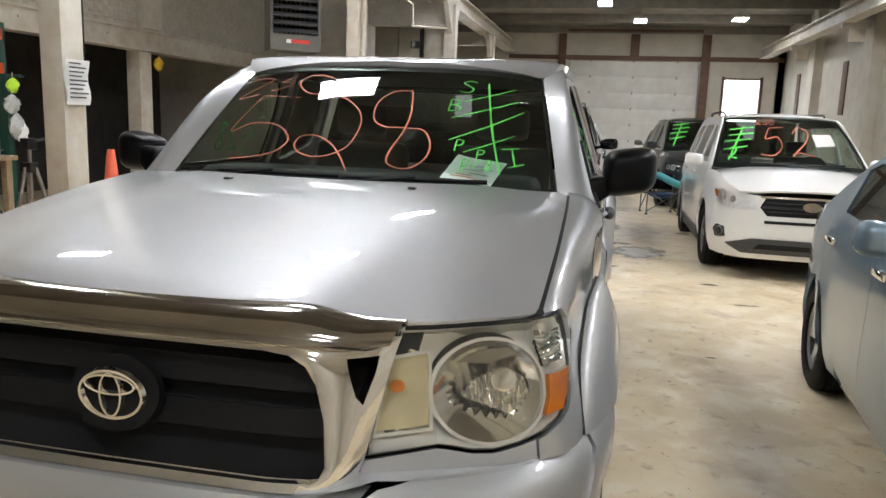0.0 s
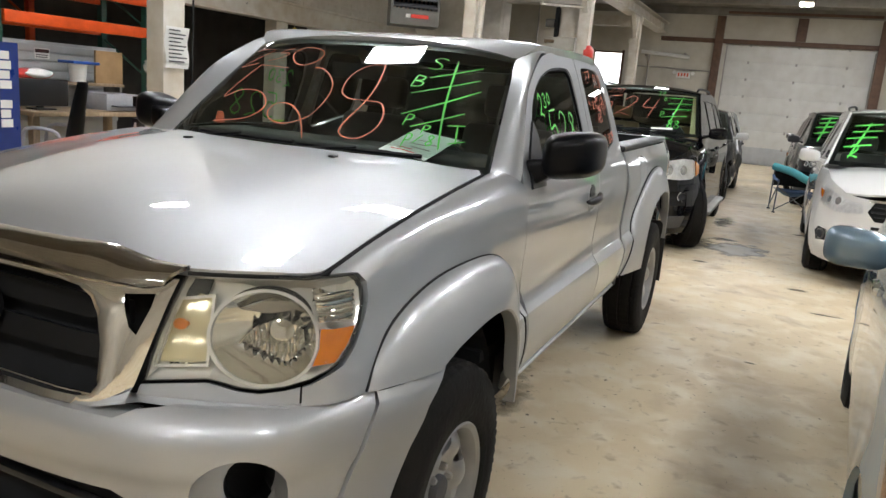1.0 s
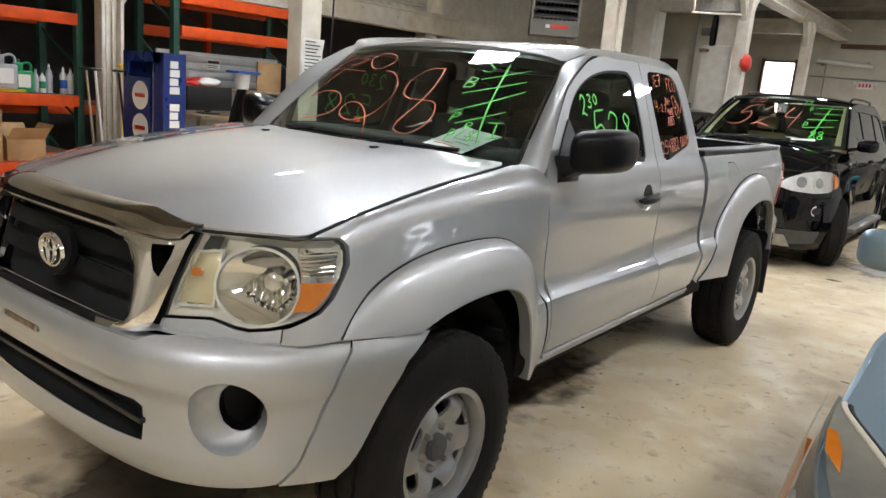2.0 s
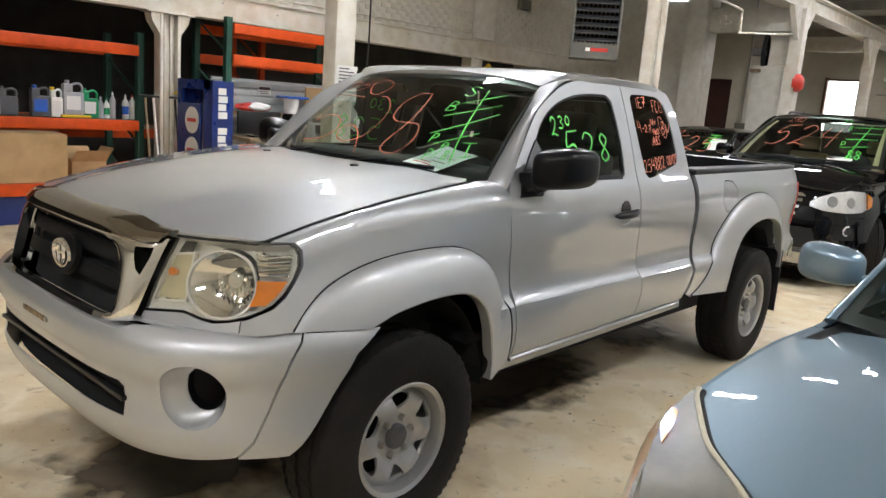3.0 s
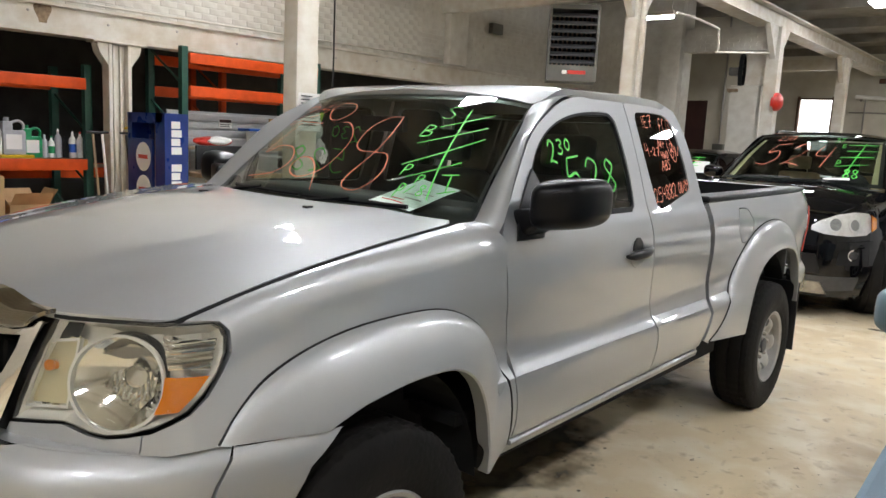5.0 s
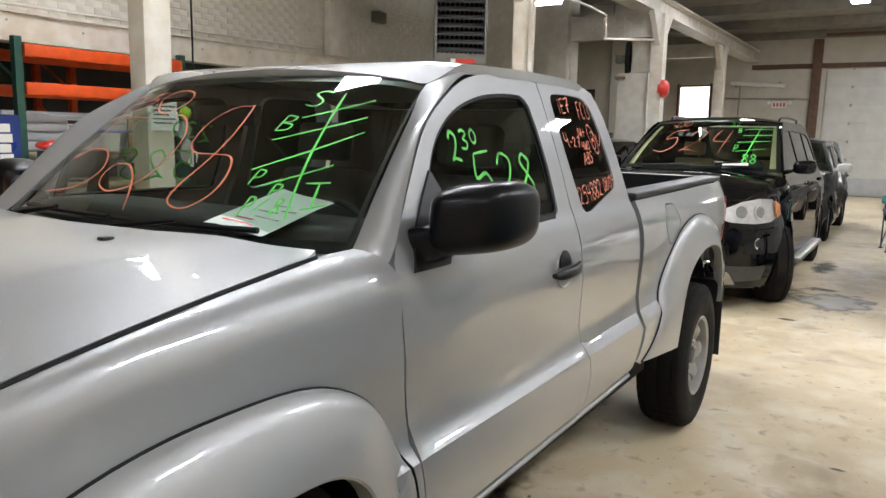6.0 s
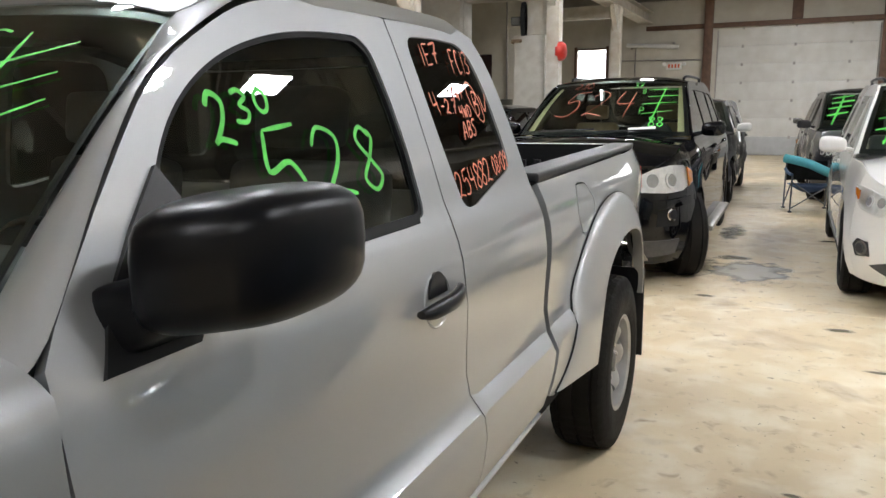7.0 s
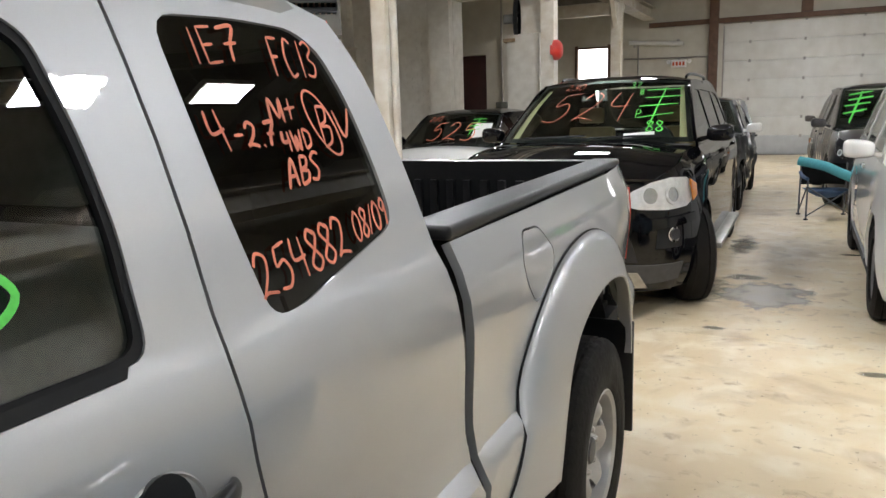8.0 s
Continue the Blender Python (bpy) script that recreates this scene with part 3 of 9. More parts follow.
raw("sheet_of_paper", [(0.004 + 0.012 * math.sin(k * 1.3), -0.125 + 0.25 * j, -0.16 + 0.32 * k / 6) for k in range(7) for j in (0, 1)],
    [(2 * k, 2 * k + 1, 2 * k + 3, 2 * k + 2) for k in range(6)], M_WPAPER, notice)
for k in range(9):
    box("text_bar", 0.018, 0.02, -0.1, 0.02 + 0.08 * ((k * 37) % 10) / 10, 0.128 - 0.03 * k, 0.138 - 0.03 * k, M_INK, notice, 0)

# brickwork above the lintel: courses of painted bricks, set proud of the mortar
lint = bmesh.new()
box_bm(lint, LEFT - 0.22, LEFT + 0.06, -8.0, 14.08, 2.36, 2.395)
box_bm(lint, LEFT - 0.22, LEFT + 0.06, -8.0, 14.08, 2.645, 2.68)
box_bm(lint, LEFT - 0.02, LEFT + 0.02, -8.0, 14.08, 2.395, 2.645)
tagged(part("lintel_beam", lint, M_IRON), "white painted steel channel over the openings", "beam", kind="structure")
stands("pilaster", "white painted brick pilaster beside the recess", "pilaster", -4.53, -4.136, 13.93, 14.099, 0, TOP - 0.01, M_BRICK)
stands("pilaster", "white painted brick pilaster on the wall", "pilaster", LEFT - 0.01, LEFT + 0.12, 9.2, 9.65, 2.685, TOP - 0.01, M_BRICK)
tube("conduit", [(LEFT + 0.03, -4, 2.73), (LEFT + 0.03, 4, 2.72), (LEFT + 0.03, 9.1, 2.76)], 0.012, M_IRON)
tagged(bpy.data.objects["conduit"], "thin painted conduit along the brick wall", "conduit", kind="structure")

# lattice column under the lintel
lat = thing("lattice_column", "white steel lattice column of two channels", "column", LEFT + 0.0, 3.64, 0, kind="structure")
for s in (-1, 1):
    box("channel", -0.08, 0.08, s * 0.11 - 0.02, s * 0.11 + 0.02, 0, 2.335, M_IRON, lat, 0.006)
box("web", -0.02, 0.0, -0.088, 0.088, 0, 2.335, M_IRON, lat, 0.003)
for y in (-0.045, 0.03):
    box("angle_strip", 0.001, 0.03, y - 0.012, y + 0.012, 0, 2.33, M_IRON, lat, 0.003)
for k in range(12):
    for s in (-1, 1):
        box("rivet", 0.0, 0.012, s * 0.07 - 0.008, s * 0.07 + 0.008, 0.1 + 0.16 * k, 0.116 + 0.16 * k, M_IRON, lat, 0.003)
for s in (-1, 1):
    for x in (-0.07, 0.07):
        raw("gusset", [(x + e, s * y, z) for e in (-0.006, 0.006) for y, z in ((0.131, 2.10), (0.131, 2.334), (0.25, 2.334), (0.23, 2.24))],
            [(0, 1, 2, 3), (7, 6, 5, 4), (0, 3, 7, 4), (3, 2, 6, 7), (2, 1, 5, 6), (1, 0, 4, 5)], M_IRON, lat)
box("cap_plate", -0.1, 0.1, -0.3, 0.3, 2.336, 2.358, M_IRON, lat, 0.008)
for y in (9.25, 13.78):
    stands("pier", "white painted pier under the lintel", "pier", LEFT - 0.25, LEFT - 0.02, y, y + 0.3, 0, 2.358, M_IRON)
stands("pier", "white brick pier lit by daylight beside a post", "pier", -3.27, -2.68, 14.45, 14.9, 0, 2.745, M_BRICK)

# overhead door
door_over = thing("door_1", "white sectional overhead door, closed", "overhead door", 1.42, END + 0.08, 0, kind="structure")
box("door_backing", -2.03, 2.03, 0.052, 0.06, 0.0, 3.55, M_SLAT, door_over, 0)
for k in range(7):
    z0 = 0.012 + k * 0.507
    box("panel", -2.03, 2.03, 0, 0.05, z0, z0 + 0.501, M_DOOR if k else M_SLAT, door_over, 0.006)
    for x in (-1.35, 0.0, 1.35):
        box("hinge", x - 0.03, x + 0.03, -0.015, -0.001, z0 + 0.455, z0 + 0.535, M_STEEL, door_over, 0.004)
for x in (-2.06, 2.0):
    tube("track", [(x + 0.03, -0.06, 0), (x + 0.03, -0.06, 3.5)], 0.025, M_STEEL, door_over)
stands("door_post", "rust brown steel door post", "post", 3.47, 3.72, END - 0.16, END - 0.002, 0, TOP - 0.25, M_BROWN)
stands("door_post", "rust brown steel door post", "post", -0.98, -0.74, END - 0.16, END - 0.002, 0, TOP - 0.25, M_BROWN)
stands("door_lintel", "rust brown steel strip over the door", "beam", -2.6, 5.9, END - 0.1, END - 0.003, 3.57, 3.70, M_BROWN)
stands("door_mullion", "rust brown short post over the door", "post", 1.28, 1.56, END - 0.14, END - 0.004, 3.71, TOP - 0.25, M_BROWN)
stands("door_header", "dark steel strip under the ceiling", "beam", -0.7, 3.46, END - 0.09, END - 0.003, 4.44, 4.52, M_BROWN)


def window(name, x0, x1, z0, z1):
    w = thing(name, "bright window with a dark steel frame", "window", (x0 + x1) / 2, END, z0, kind="structure")
    hw, h = (x1 - x0) / 2, z1 - z0
    for nm, q in (("window_frame", (-hw - 0.05, -hw + 0.03, -0.05, h + 0.06)), ("window_frame", (hw - 0.03, hw + 0.05, -0.05, h + 0.06))):
        box(nm, q[0], q[1], -0.06, 0.06, q[2], q[3], M_BROWN, w, 0.006)
    for z in (0, h - 0.04):
        box("window_frame", -hw + 0.032, hw - 0.032, -0.055, 0.055, z, z + 0.05, M_BROWN, w, 0.006)
    box("pane", -hw + 0.03, hw - 0.03, 0.10, 0.12, 0.05, h - 0.04, M_DAY, w, 0, "white daylight behind the pane")


window("window_1", 4.19, 5.3, 1.15, 3.06)
window("window_2", -4.7, -3.75, 1.55, 3.14)
stands("dark_door", "dark red closed door in the recess", "door", -5.65, -4.71, 17.05, 17.11, 0.0, 2.61, M_HDOOR)
stands("wall_box", "grey electrical box on the recess wall", "electrical box", -4.45, -4.2, 16.88, 16.999, 1.25, 1.62, M_HEATER, kind="")
tagged(tube("wall_conduit", [(-4.33, 16.97, 1.62), (-4.33, 16.97, TOP)], 0.022, M_STEEL), "thin grey conduit on the recess wall", "conduit", kind="structure")
tagged(tube("wall_conduit", smooth_line([(-2.73, 10.45, 3.49), (-2.70, 11.0, 3.50), (-2.66, 11.9, 3.46), (-2.66, 12.0, 3.40), (-2.64, 12.0, 3.12), (-2.62, 12.08, 3.09), (-2.50, 14.1, 3.30)], 2), 0.02, M_IRON), "bent white conduit under the header", "conduit", kind="structure")


# ceiling light panels
def light_panel(x, y, long=0.64, wide=0.30, turn=0):
    t = thing("ceiling_light", "lit white LED ceiling panel", "ceiling light", x, y, TOP - 0.3, turn, group="ceiling lights")
    box("housing", -wide / 2 - 0.02, wide / 2 + 0.02, -long / 2 - 0.02, long / 2 + 0.02, 0.0, 0.06, M_IRON, t, 0.006)
    box("diffuser", -wide / 2, wide / 2, -long / 2, long / 2, -0.012, -0.001, M_LAMP, t, 0)
    for s in (-1, 1):
        tube("hanger", [(0, s * long * 0.35, 0.06), (0, s * long * 0.35, 0.3)], 0.006, M_STEEL, t)
    return t


lamp0 = light_panel(0.52, 17.6)
# the last three are unseen panels behind the camera, added to brighten the front
for x, y in [(1.44, 20.6), (3.94, 20.2), (-1.1, 15.7), (3.94, 12.2), (3.94, 7.43), (3.94, 5.66), (3.94, 2.6), (3.94, -2.2), (0.9, -2.4), (0.9, -5.8)]:
    copy_thing(lamp0, pose(x, y, TOP - 0.3))
for x, y in [(-1.3, 2.75), (-1.3, 7.5), (-1.3, 12.2), (-1.5, 4.95), (-4.5, 4.7)]:
    copy_thing(lamp0, pose(x, y, TOP - 0.3, 0, 0, 90))


# ---- the silver pickup ----
truck = thing("pickup_truck", "silver extended-cab pickup with lot numbers written on its glass", "pickup truck")
SIDE_Z = curve((0.46, 0.835), (0.54, 0.872), (0.62, 0.895), (0.70, 0.903), (0.765, 0.900), (0.80, 0.868), (0.86, 0.860), (0.95, 0.868), (1.06, 0.878), (1.15, 0.872), (1.22, 0.853), (1.27, 0.828))
SIDE_Y = curve((0.1, -0.14), (0.3, -0.10), (0.45, -0.065), (0.7, -0.03), (1.0, -0.008), (1.4, 0.0), (3.0, 0.0), (4.5, -0.006), (4.8, -0.028), (5.06, -0.075))


NOSE_A = curve((0.2, -0.10), (0.263, -0.068), (0.36, -0.015), (0.43, 0.012), (0.6, 0.018), (0.85, 0.008), (1.2, 0.0))
NOSE_B = curve((0.2, 0.09), (0.45, 0.09), (0.7, 0.06), (1.0, 0.022), (1.38, 0.0))


def nose(y, z):
    """How far the front wing stands out from the plain side: wide at the bumper, drawn in above the headlight."""
    return NOSE_A(y) - NOSE_B(y) * (z - 0.85) / 0.23


def side(y, z):
    """The driver's side of the body: lower panels swell, glasshouse leans in."""
    x = SIDE_Z(min(z, 1.27)) + SIDE_Y(y)
    if z > 1.27:
        x -= 0.345 * (z - 1.27) + 0.35 * max(0.0, z - 1.60) ** 2
    return (x, y, z)


def bed_side(y, z):
    return (SIDE_Z(min(z, 1.18)) + SIDE_Y(y) - 0.45 * max(0.0, z - 1.18), y, z)


HOOD_C = curve((0.15, 1.118), (0.22, 1.145), (0.4, 1.185), (0.7, 1.232), (1.0, 1.268), (1.25, 1.285))
HOOD_E = curve((0.2, 1.097), (0.379, 1.13), (0.7, 1.197), (1.0, 1.244), (1.31, 1.280))
HOOD_X = curve((0.36, 0.763), (0.5, 0.768), (0.7, 0.772), (1.0, 0.770), (1.27, 0.761), (1.4, 0.75))
HOOD_F = curve((0.0, 0.165), (0.2, 0.170), (0.38, 0.190), (0.5, 0.206), (0.54, 0.216), (0.62, 0.252), (0.70, 0.305), (0.765, 0.361))


def hood_z(x, y):
    a = abs(x)
    k = min(1.0, a / 0.76)
    z = HOOD_C(y) + (HOOD_E(y) - HOOD_C(y)) * (0.25 * k ** 2 + 0.75 * k ** 5)
    ridge = 0.405 + 0.14 * (y - 0.2)
    t = (a - ridge) / 0.05
    drop = 0.010 + 0.018 * max(0.0, 1 - (y - 0.17) / 0.35)
    return z - drop * (0.5 + 0.5 * math.tanh(t))


def hood_at(x, y):
    return (x, y, hood_z(x, y))


HOOD = [(x, HOOD_F(x) + 0.004) for x in (0, 0.1, 0.2, 0.3, 0.38, 0.45, 0.5, 0.54, 0.58, 0.62, 0.66, 0.70, 0.735)] + [(0.757, 0.362)]
HOOD += [(HOOD_X(y), y) for y in (0.385, 0.46, 0.55, 0.7, 0.85, 1.0, 1.13, 1.25)] + [(0.735, 1.30), (0.55, 1.27), (0.3, 1.22), (0, 1.20)]
hood_outline = HOOD + [(-x, y) for x, y in HOOD[::-1][1:-1]]
hood = sheet("hood", hood_outline, hood_at, M_SILVER, truck, step=0.05, rim=0.02)
for s in (-1, 1):
    b = bmesh.new()
    box_bm(b, s * 0.305 - 0.012, s * 0.305 + 0.012, 1.085, 1.115, 1.262, 1.282, 0.006)
    part("washer_nozzle", b, M_PLASTIC, hood, "black washer nozzle", 40)

# the headlight's face: a line bent round the corner of the nose, leaning back with height
LP = smooth_line([(0.43, 0.122), (0.486, 0.142), (0.60, 0.19), (0.70, 0.235), (0.77, 0.270), (0.82, 0.303), (0.847, 0.345), (0.861, 0.40), (0.868, 0.44), (0.872, 0.52)], 3)
LS = [0.0]
for p, q in zip(LP, LP[1:]):
    LS.append(LS[-1] + math.dist(p, q))
LPX, LPY = [p[0] for p in LP], [p[1] for p in LP]


def lens_at(a, z, deep=0.0):
    x, y = np.interp(a, LS, LPX), np.interp(a, LS, LPY)
    tx = np.interp(a + 0.03, LS, LPX) - np.interp(a - 0.03, LS, LPX)
    ty = np.interp(a + 0.03, LS, LPY) - np.interp(a - 0.03, LS, LPY)
    k = math.hypot(tx, ty)
    d = 0.28 * (z - 0.87) + deep
    return (float(x - ty / k * d), float(y + tx / k * d), z)


def lens_x(y, z):
    q = [lens_at(a, z) for a in np.linspace(0.2, LS[-1], 24)]
    return float(np.interp(y, [p[1] for p in q], [p[0] for p in q]))


# front fender: side panel that rolls over into the top beside the hood
SHOULDER = curve((0.30, 1.06), (0.45, 1.085), (0.7, 1.155), (1.0, 1.205), (1.4, 1.245))
ROLL = 0.075


def hood_edge(y):
    return hood_z(HOOD_X(y), y)


def wing(y, z):
    x = SIDE_Z(min(z, 1.10)) + nose(y, z)
    if y < 0.62:
        k = min(1.0, max(0.0, (y - 0.40) / 0.22))
        k = k * k * (3 - 2 * k)
        x = lens_x(y, z) * (1 - k) + x * k
    return x


def fender_at(y, v):
    """v is height up to the shoulder, then the way inward over the top."""
    z0 = SHOULDER(y) - ROLL
    if v <= z0:
        return (wing(y, v), y, v)
    x0 = wing(y, z0)
    ze, xe = hood_edge(y) - 0.007, HOOD_X(y) + 0.007
    a = min(1.0, (v - z0) / 0.22) * math.pi / 2
    return (xe + (x0 - xe) * math.cos(a), y, z0 + (ze - z0) * math.sin(a))


def fender_v(y, z):
    z0 = SHOULDER(y) - ROLL
    if z <= z0:
        return z
    return z0 + 0.22 * math.asin(min(1.0, (z - z0) / (hood_edge(y) - 0.007 - z0))) / (math.pi / 2)


front_edge = [lens_at(a, z)[1:] for a, z in ((0.393, 0.842), (0.393, 0.880), (0.412, 0.886), (0.457, 0.905), (0.495, 0.919), (0.536, 0.949), (0.578, 0.995), (0.606, 1.038))]
front_edge += [(0.470, fender_v(0.470, 1.082)), (0.452, fender_v(0.452, 1.103)), (0.425, fender_v(0.425, 1.106)), (0.385, SHOULDER(0.385) - ROLL + 0.205)]
fo = front_edge + [(y, SHOULDER(y) - ROLL + 0.22) for y in (0.40, 0.5, 0.65, 0.8, 0.95, 1.1, 1.25, 1.40)]
fo += [(1.426, 1.235), (1.420, 1.160), (1.424, 1.080), (1.446, 0.950), (1.470, 0.850), (1.472, 0.770), (1.497, 0.620), (1.502, 0.550), (1.452, 0.530), (1.410, 0.650), (1.367, 0.800), (1.284, 0.950), (1.141, 1.000), (0.906, 1.000), (0.681, 0.960), (0.542, 0.920), (0.46, 0.872), (0.433, 0.846), (0.36, 0.846)]
for s in (False, True):
    sheet("fender", fo, fender_at, M_SILVER, truck, step=0.03, rim=0.02, flip=s)
    sheet("headlight_filler", [(0.044, 0.834), (0.15, 0.835), (0.25, 0.836), (0.388, 0.841), (0.388, 0.880), (0.355, 0.871), (0.302, 0.861), (0.259, 0.863), (0.215, 0.872), (0.19, 0.876), (0.052, 0.861)],
          lambda a, z: lens_at(a, z, 0.002), M_SILVER, truck, step=0.03, rim=0.015, flip=s)
    k = -1 if s else 1
    # black tube laid in the gap to draw its shadow as a line
    tube("hood_seal", [(k * x, HOOD_F(x) + 0.010, hood_z(x, HOOD_F(x)) - 0.010) for x in (0.53, 0.56, 0.60, 0.65, 0.70, 0.745)] + [(k * (HOOD_X(y) + 0.002), y, hood_edge(y) - 0.007) for y in (0.37, 0.42, 0.5, 0.65, 0.8, 0.95, 1.1, 1.27)],
         0.0065, M_VOID, hood, "black tube drawn for the shadow in the hood gap", 6)
    sheet("lamp_surround", [(0.03, 0.80), (0.62, 0.80), (0.64, 1.09), (0.12, 1.09)], lambda a, z: lens_at(a, z, 0.085), M_VOID, truck, step=0.06, rim=0, flip=s)

# flares round the wheels
FLX = curve((0.25, 0.845), (0.36, 0.885), (0.45, 0.91), (0.6, 0.935), (0.87, 0.947), (1.25, 0.943), (1.36, 0.925), (1.45, 0.90), (3.1, 0.90), (3.3, 0.925), (3.7, 0.945), (4.2, 0.945), (4.5, 0.93), (4.65, 0.90))


def flare(name, outer, inner, parent, lower=False, flip=False):
    o, i = smooth_line(outer, 5), smooth_line(inner, 5)
    verts, faces = [], []
    prof = [(0.0, -0.25, 0.0), (0.0, 0.12, 0.0), (0.05, 0.30, 0.0), (0.2, 0.52, 0.0), (0.5, 0.78, 0.0), (0.85, 0.97, 0.0), (0.96, 1.0, 0.0), (1.0, 0.93, 0.0), (1.0, 0.35, 0.0)]
    for (yo, zo), (yi, zi) in zip(o, i):
        for t, k, _ in prof:
            y, z = yo + (yi - yo) * t, zo + (zi - zo) * t
            base = SIDE_Z(min(zo, 1.1)) + (nose(yo, zo) if yo < 1.4 else SIDE_Y(yo))
            out = FLX(yo + (yi - yo) * max(t, 0.3))
            verts.append((base + (max(out, base + 0.012) - base) * k, y, z))
    w = len(prof)
    for a in range(len(o) - 1):
        for k in range(w - 1):
            j = a * w + k
            faces.append((j, j + w, j + w + 1, j + 1))
    if flip:
        verts = [(-x, y, z) for x, y, z in verts]
        faces = [f[::-1] for f in faces]
    return raw(name, verts, faces, M_SILVER2, parent, "", 40)


FO = [(0.410, 0.848), (0.465, 0.905), (0.553, 0.965), (0.691, 1.015), (0.885, 1.044), (1.100, 1.044), (1.243, 1.000), (1.350, 0.920), (1.425, 0.800), (1.460, 0.670), (1.485, 0.535)]
FI = [(0.676, 0.832), (0.691, 0.838), (0.722, 0.848), (0.793, 0.868), (0.957, 0.888), (1.120, 0.880), (1.222, 0.820), (1.279, 0.710), (1.304, 0.600), (1.306, 0.560), (1.306, 0.510)]
RO = [(3.185, 0.575), (3.285, 0.640), (3.385, 0.750), (3.505, 0.930), (3.645, 1.055), (3.861, 1.125), (4.105, 1.135), (4.330, 1.080), (4.497, 0.960), (4.594, 0.800), (4.643, 0.620)]
RI = [(3.565, 0.560), (3.585, 0.630), (3.615, 0.730), (3.665, 0.840), (3.763, 0.915), (3.939, 0.965), (4.135, 0.972), (4.311, 0.935), (4.428, 0.850), (4.497, 0.730), (4.516, 0.600)]
for s in (False, True):
    for line, inner in ((FO, FI), (RO, RI)):
        fl = flare("wheel_flare", line, inner, truck, flip=s)
        # thin black tube that stands in for the dark gap behind the flare
        tube("flare_seal", [((-1 if s else 1) * (SIDE_Z(min(z, 1.1)) + (nose(y, z) if y < 1.4 else SIDE_Y(y)) + 0.0015), y, z) for y, z in smooth_line(line, 4)], 0.0042, M_VOID, fl, "black tube drawn for the dark gap along the flare", 6)

# doors
WIN = [(1.632, 1.266)] + smooth_line([(1.634, 1.302), (1.663, 1.408), (1.746, 1.509), (1.870, 1.583), (2.025, 1.627), (2.180, 1.644), (2.316, 1.646)], 3) + [(2.356, 1.620), (2.376, 1.514), (2.381, 1.408), (2.366, 1.268)]
DOOR = [(1.432, 1.235), (1.426, 1.160), (1.430, 1.080), (1.452, 0.950), (1.476, 0.850), (1.478, 0.770), (1.503, 0.620), (1.510, 0.555), (2.520, 0.565), (2.535, 0.700), (2.515, 0.810), (2.486, 0.985), (2.466, 1.110), (2.464, 1.200), (2.470, 1.290), (2.477, 1.390), (2.478, 1.500), (2.473, 1.600), (2.466, 1.696)]
DOOR += smooth_line([(2.281, 1.706), (2.128, 1.698), (1.998, 1.678), (1.880, 1.634), (1.725, 1.548), (1.608, 1.435), (1.492, 1.306)], 3)
def rounded(line, r, n=4):
    """A closed outline with its corners rounded off."""
    out = []
    for i, p in enumerate(line):
        a, b = Vector(line[i - 1]) - Vector(p), Vector(line[(i + 1) % len(line)]) - Vector(p)
        k = min(r, a.length * 0.45, b.length * 0.45)
        s, e = Vector(p) + a.normalized() * k, Vector(p) + b.normalized() * k
        for j in range(n + 1):
            t = j / n
            out.append(tuple(s * (1 - t) ** 2 + Vector(p) * 2 * t * (1 - t) + e * t * t))
    return out


WIN = rounded(WIN, 0.03)
QWIN = rounded([(2.541, 1.662), (2.703, 1.669), (2.845, 1.664), (2.902, 1.631), (2.940, 1.546), (2.958, 1.429), (2.958, 1.328), (2.643, 1.259), (2.575, 1.257), (2.557, 1.408)], 0.045)
RDOOR = [(2.526, 0.565), (2.541, 0.700), (2.521, 0.810), (2.492, 0.985), (2.472, 1.110), (2.470, 1.200), (2.476, 1.290), (2.483, 1.390), (2.484, 1.500), (2.479, 1.600), (2.472, 1.696), (2.683, 1.714), (2.864, 1.714)]
RDOOR += smooth_line([(2.965, 1.688), (3.026, 1.588), (3.061, 1.429), (3.071, 1.270)], 3) + [(3.102, 1.020), (3.129, 0.860), (3.133, 0.730), (3.061, 0.575)]
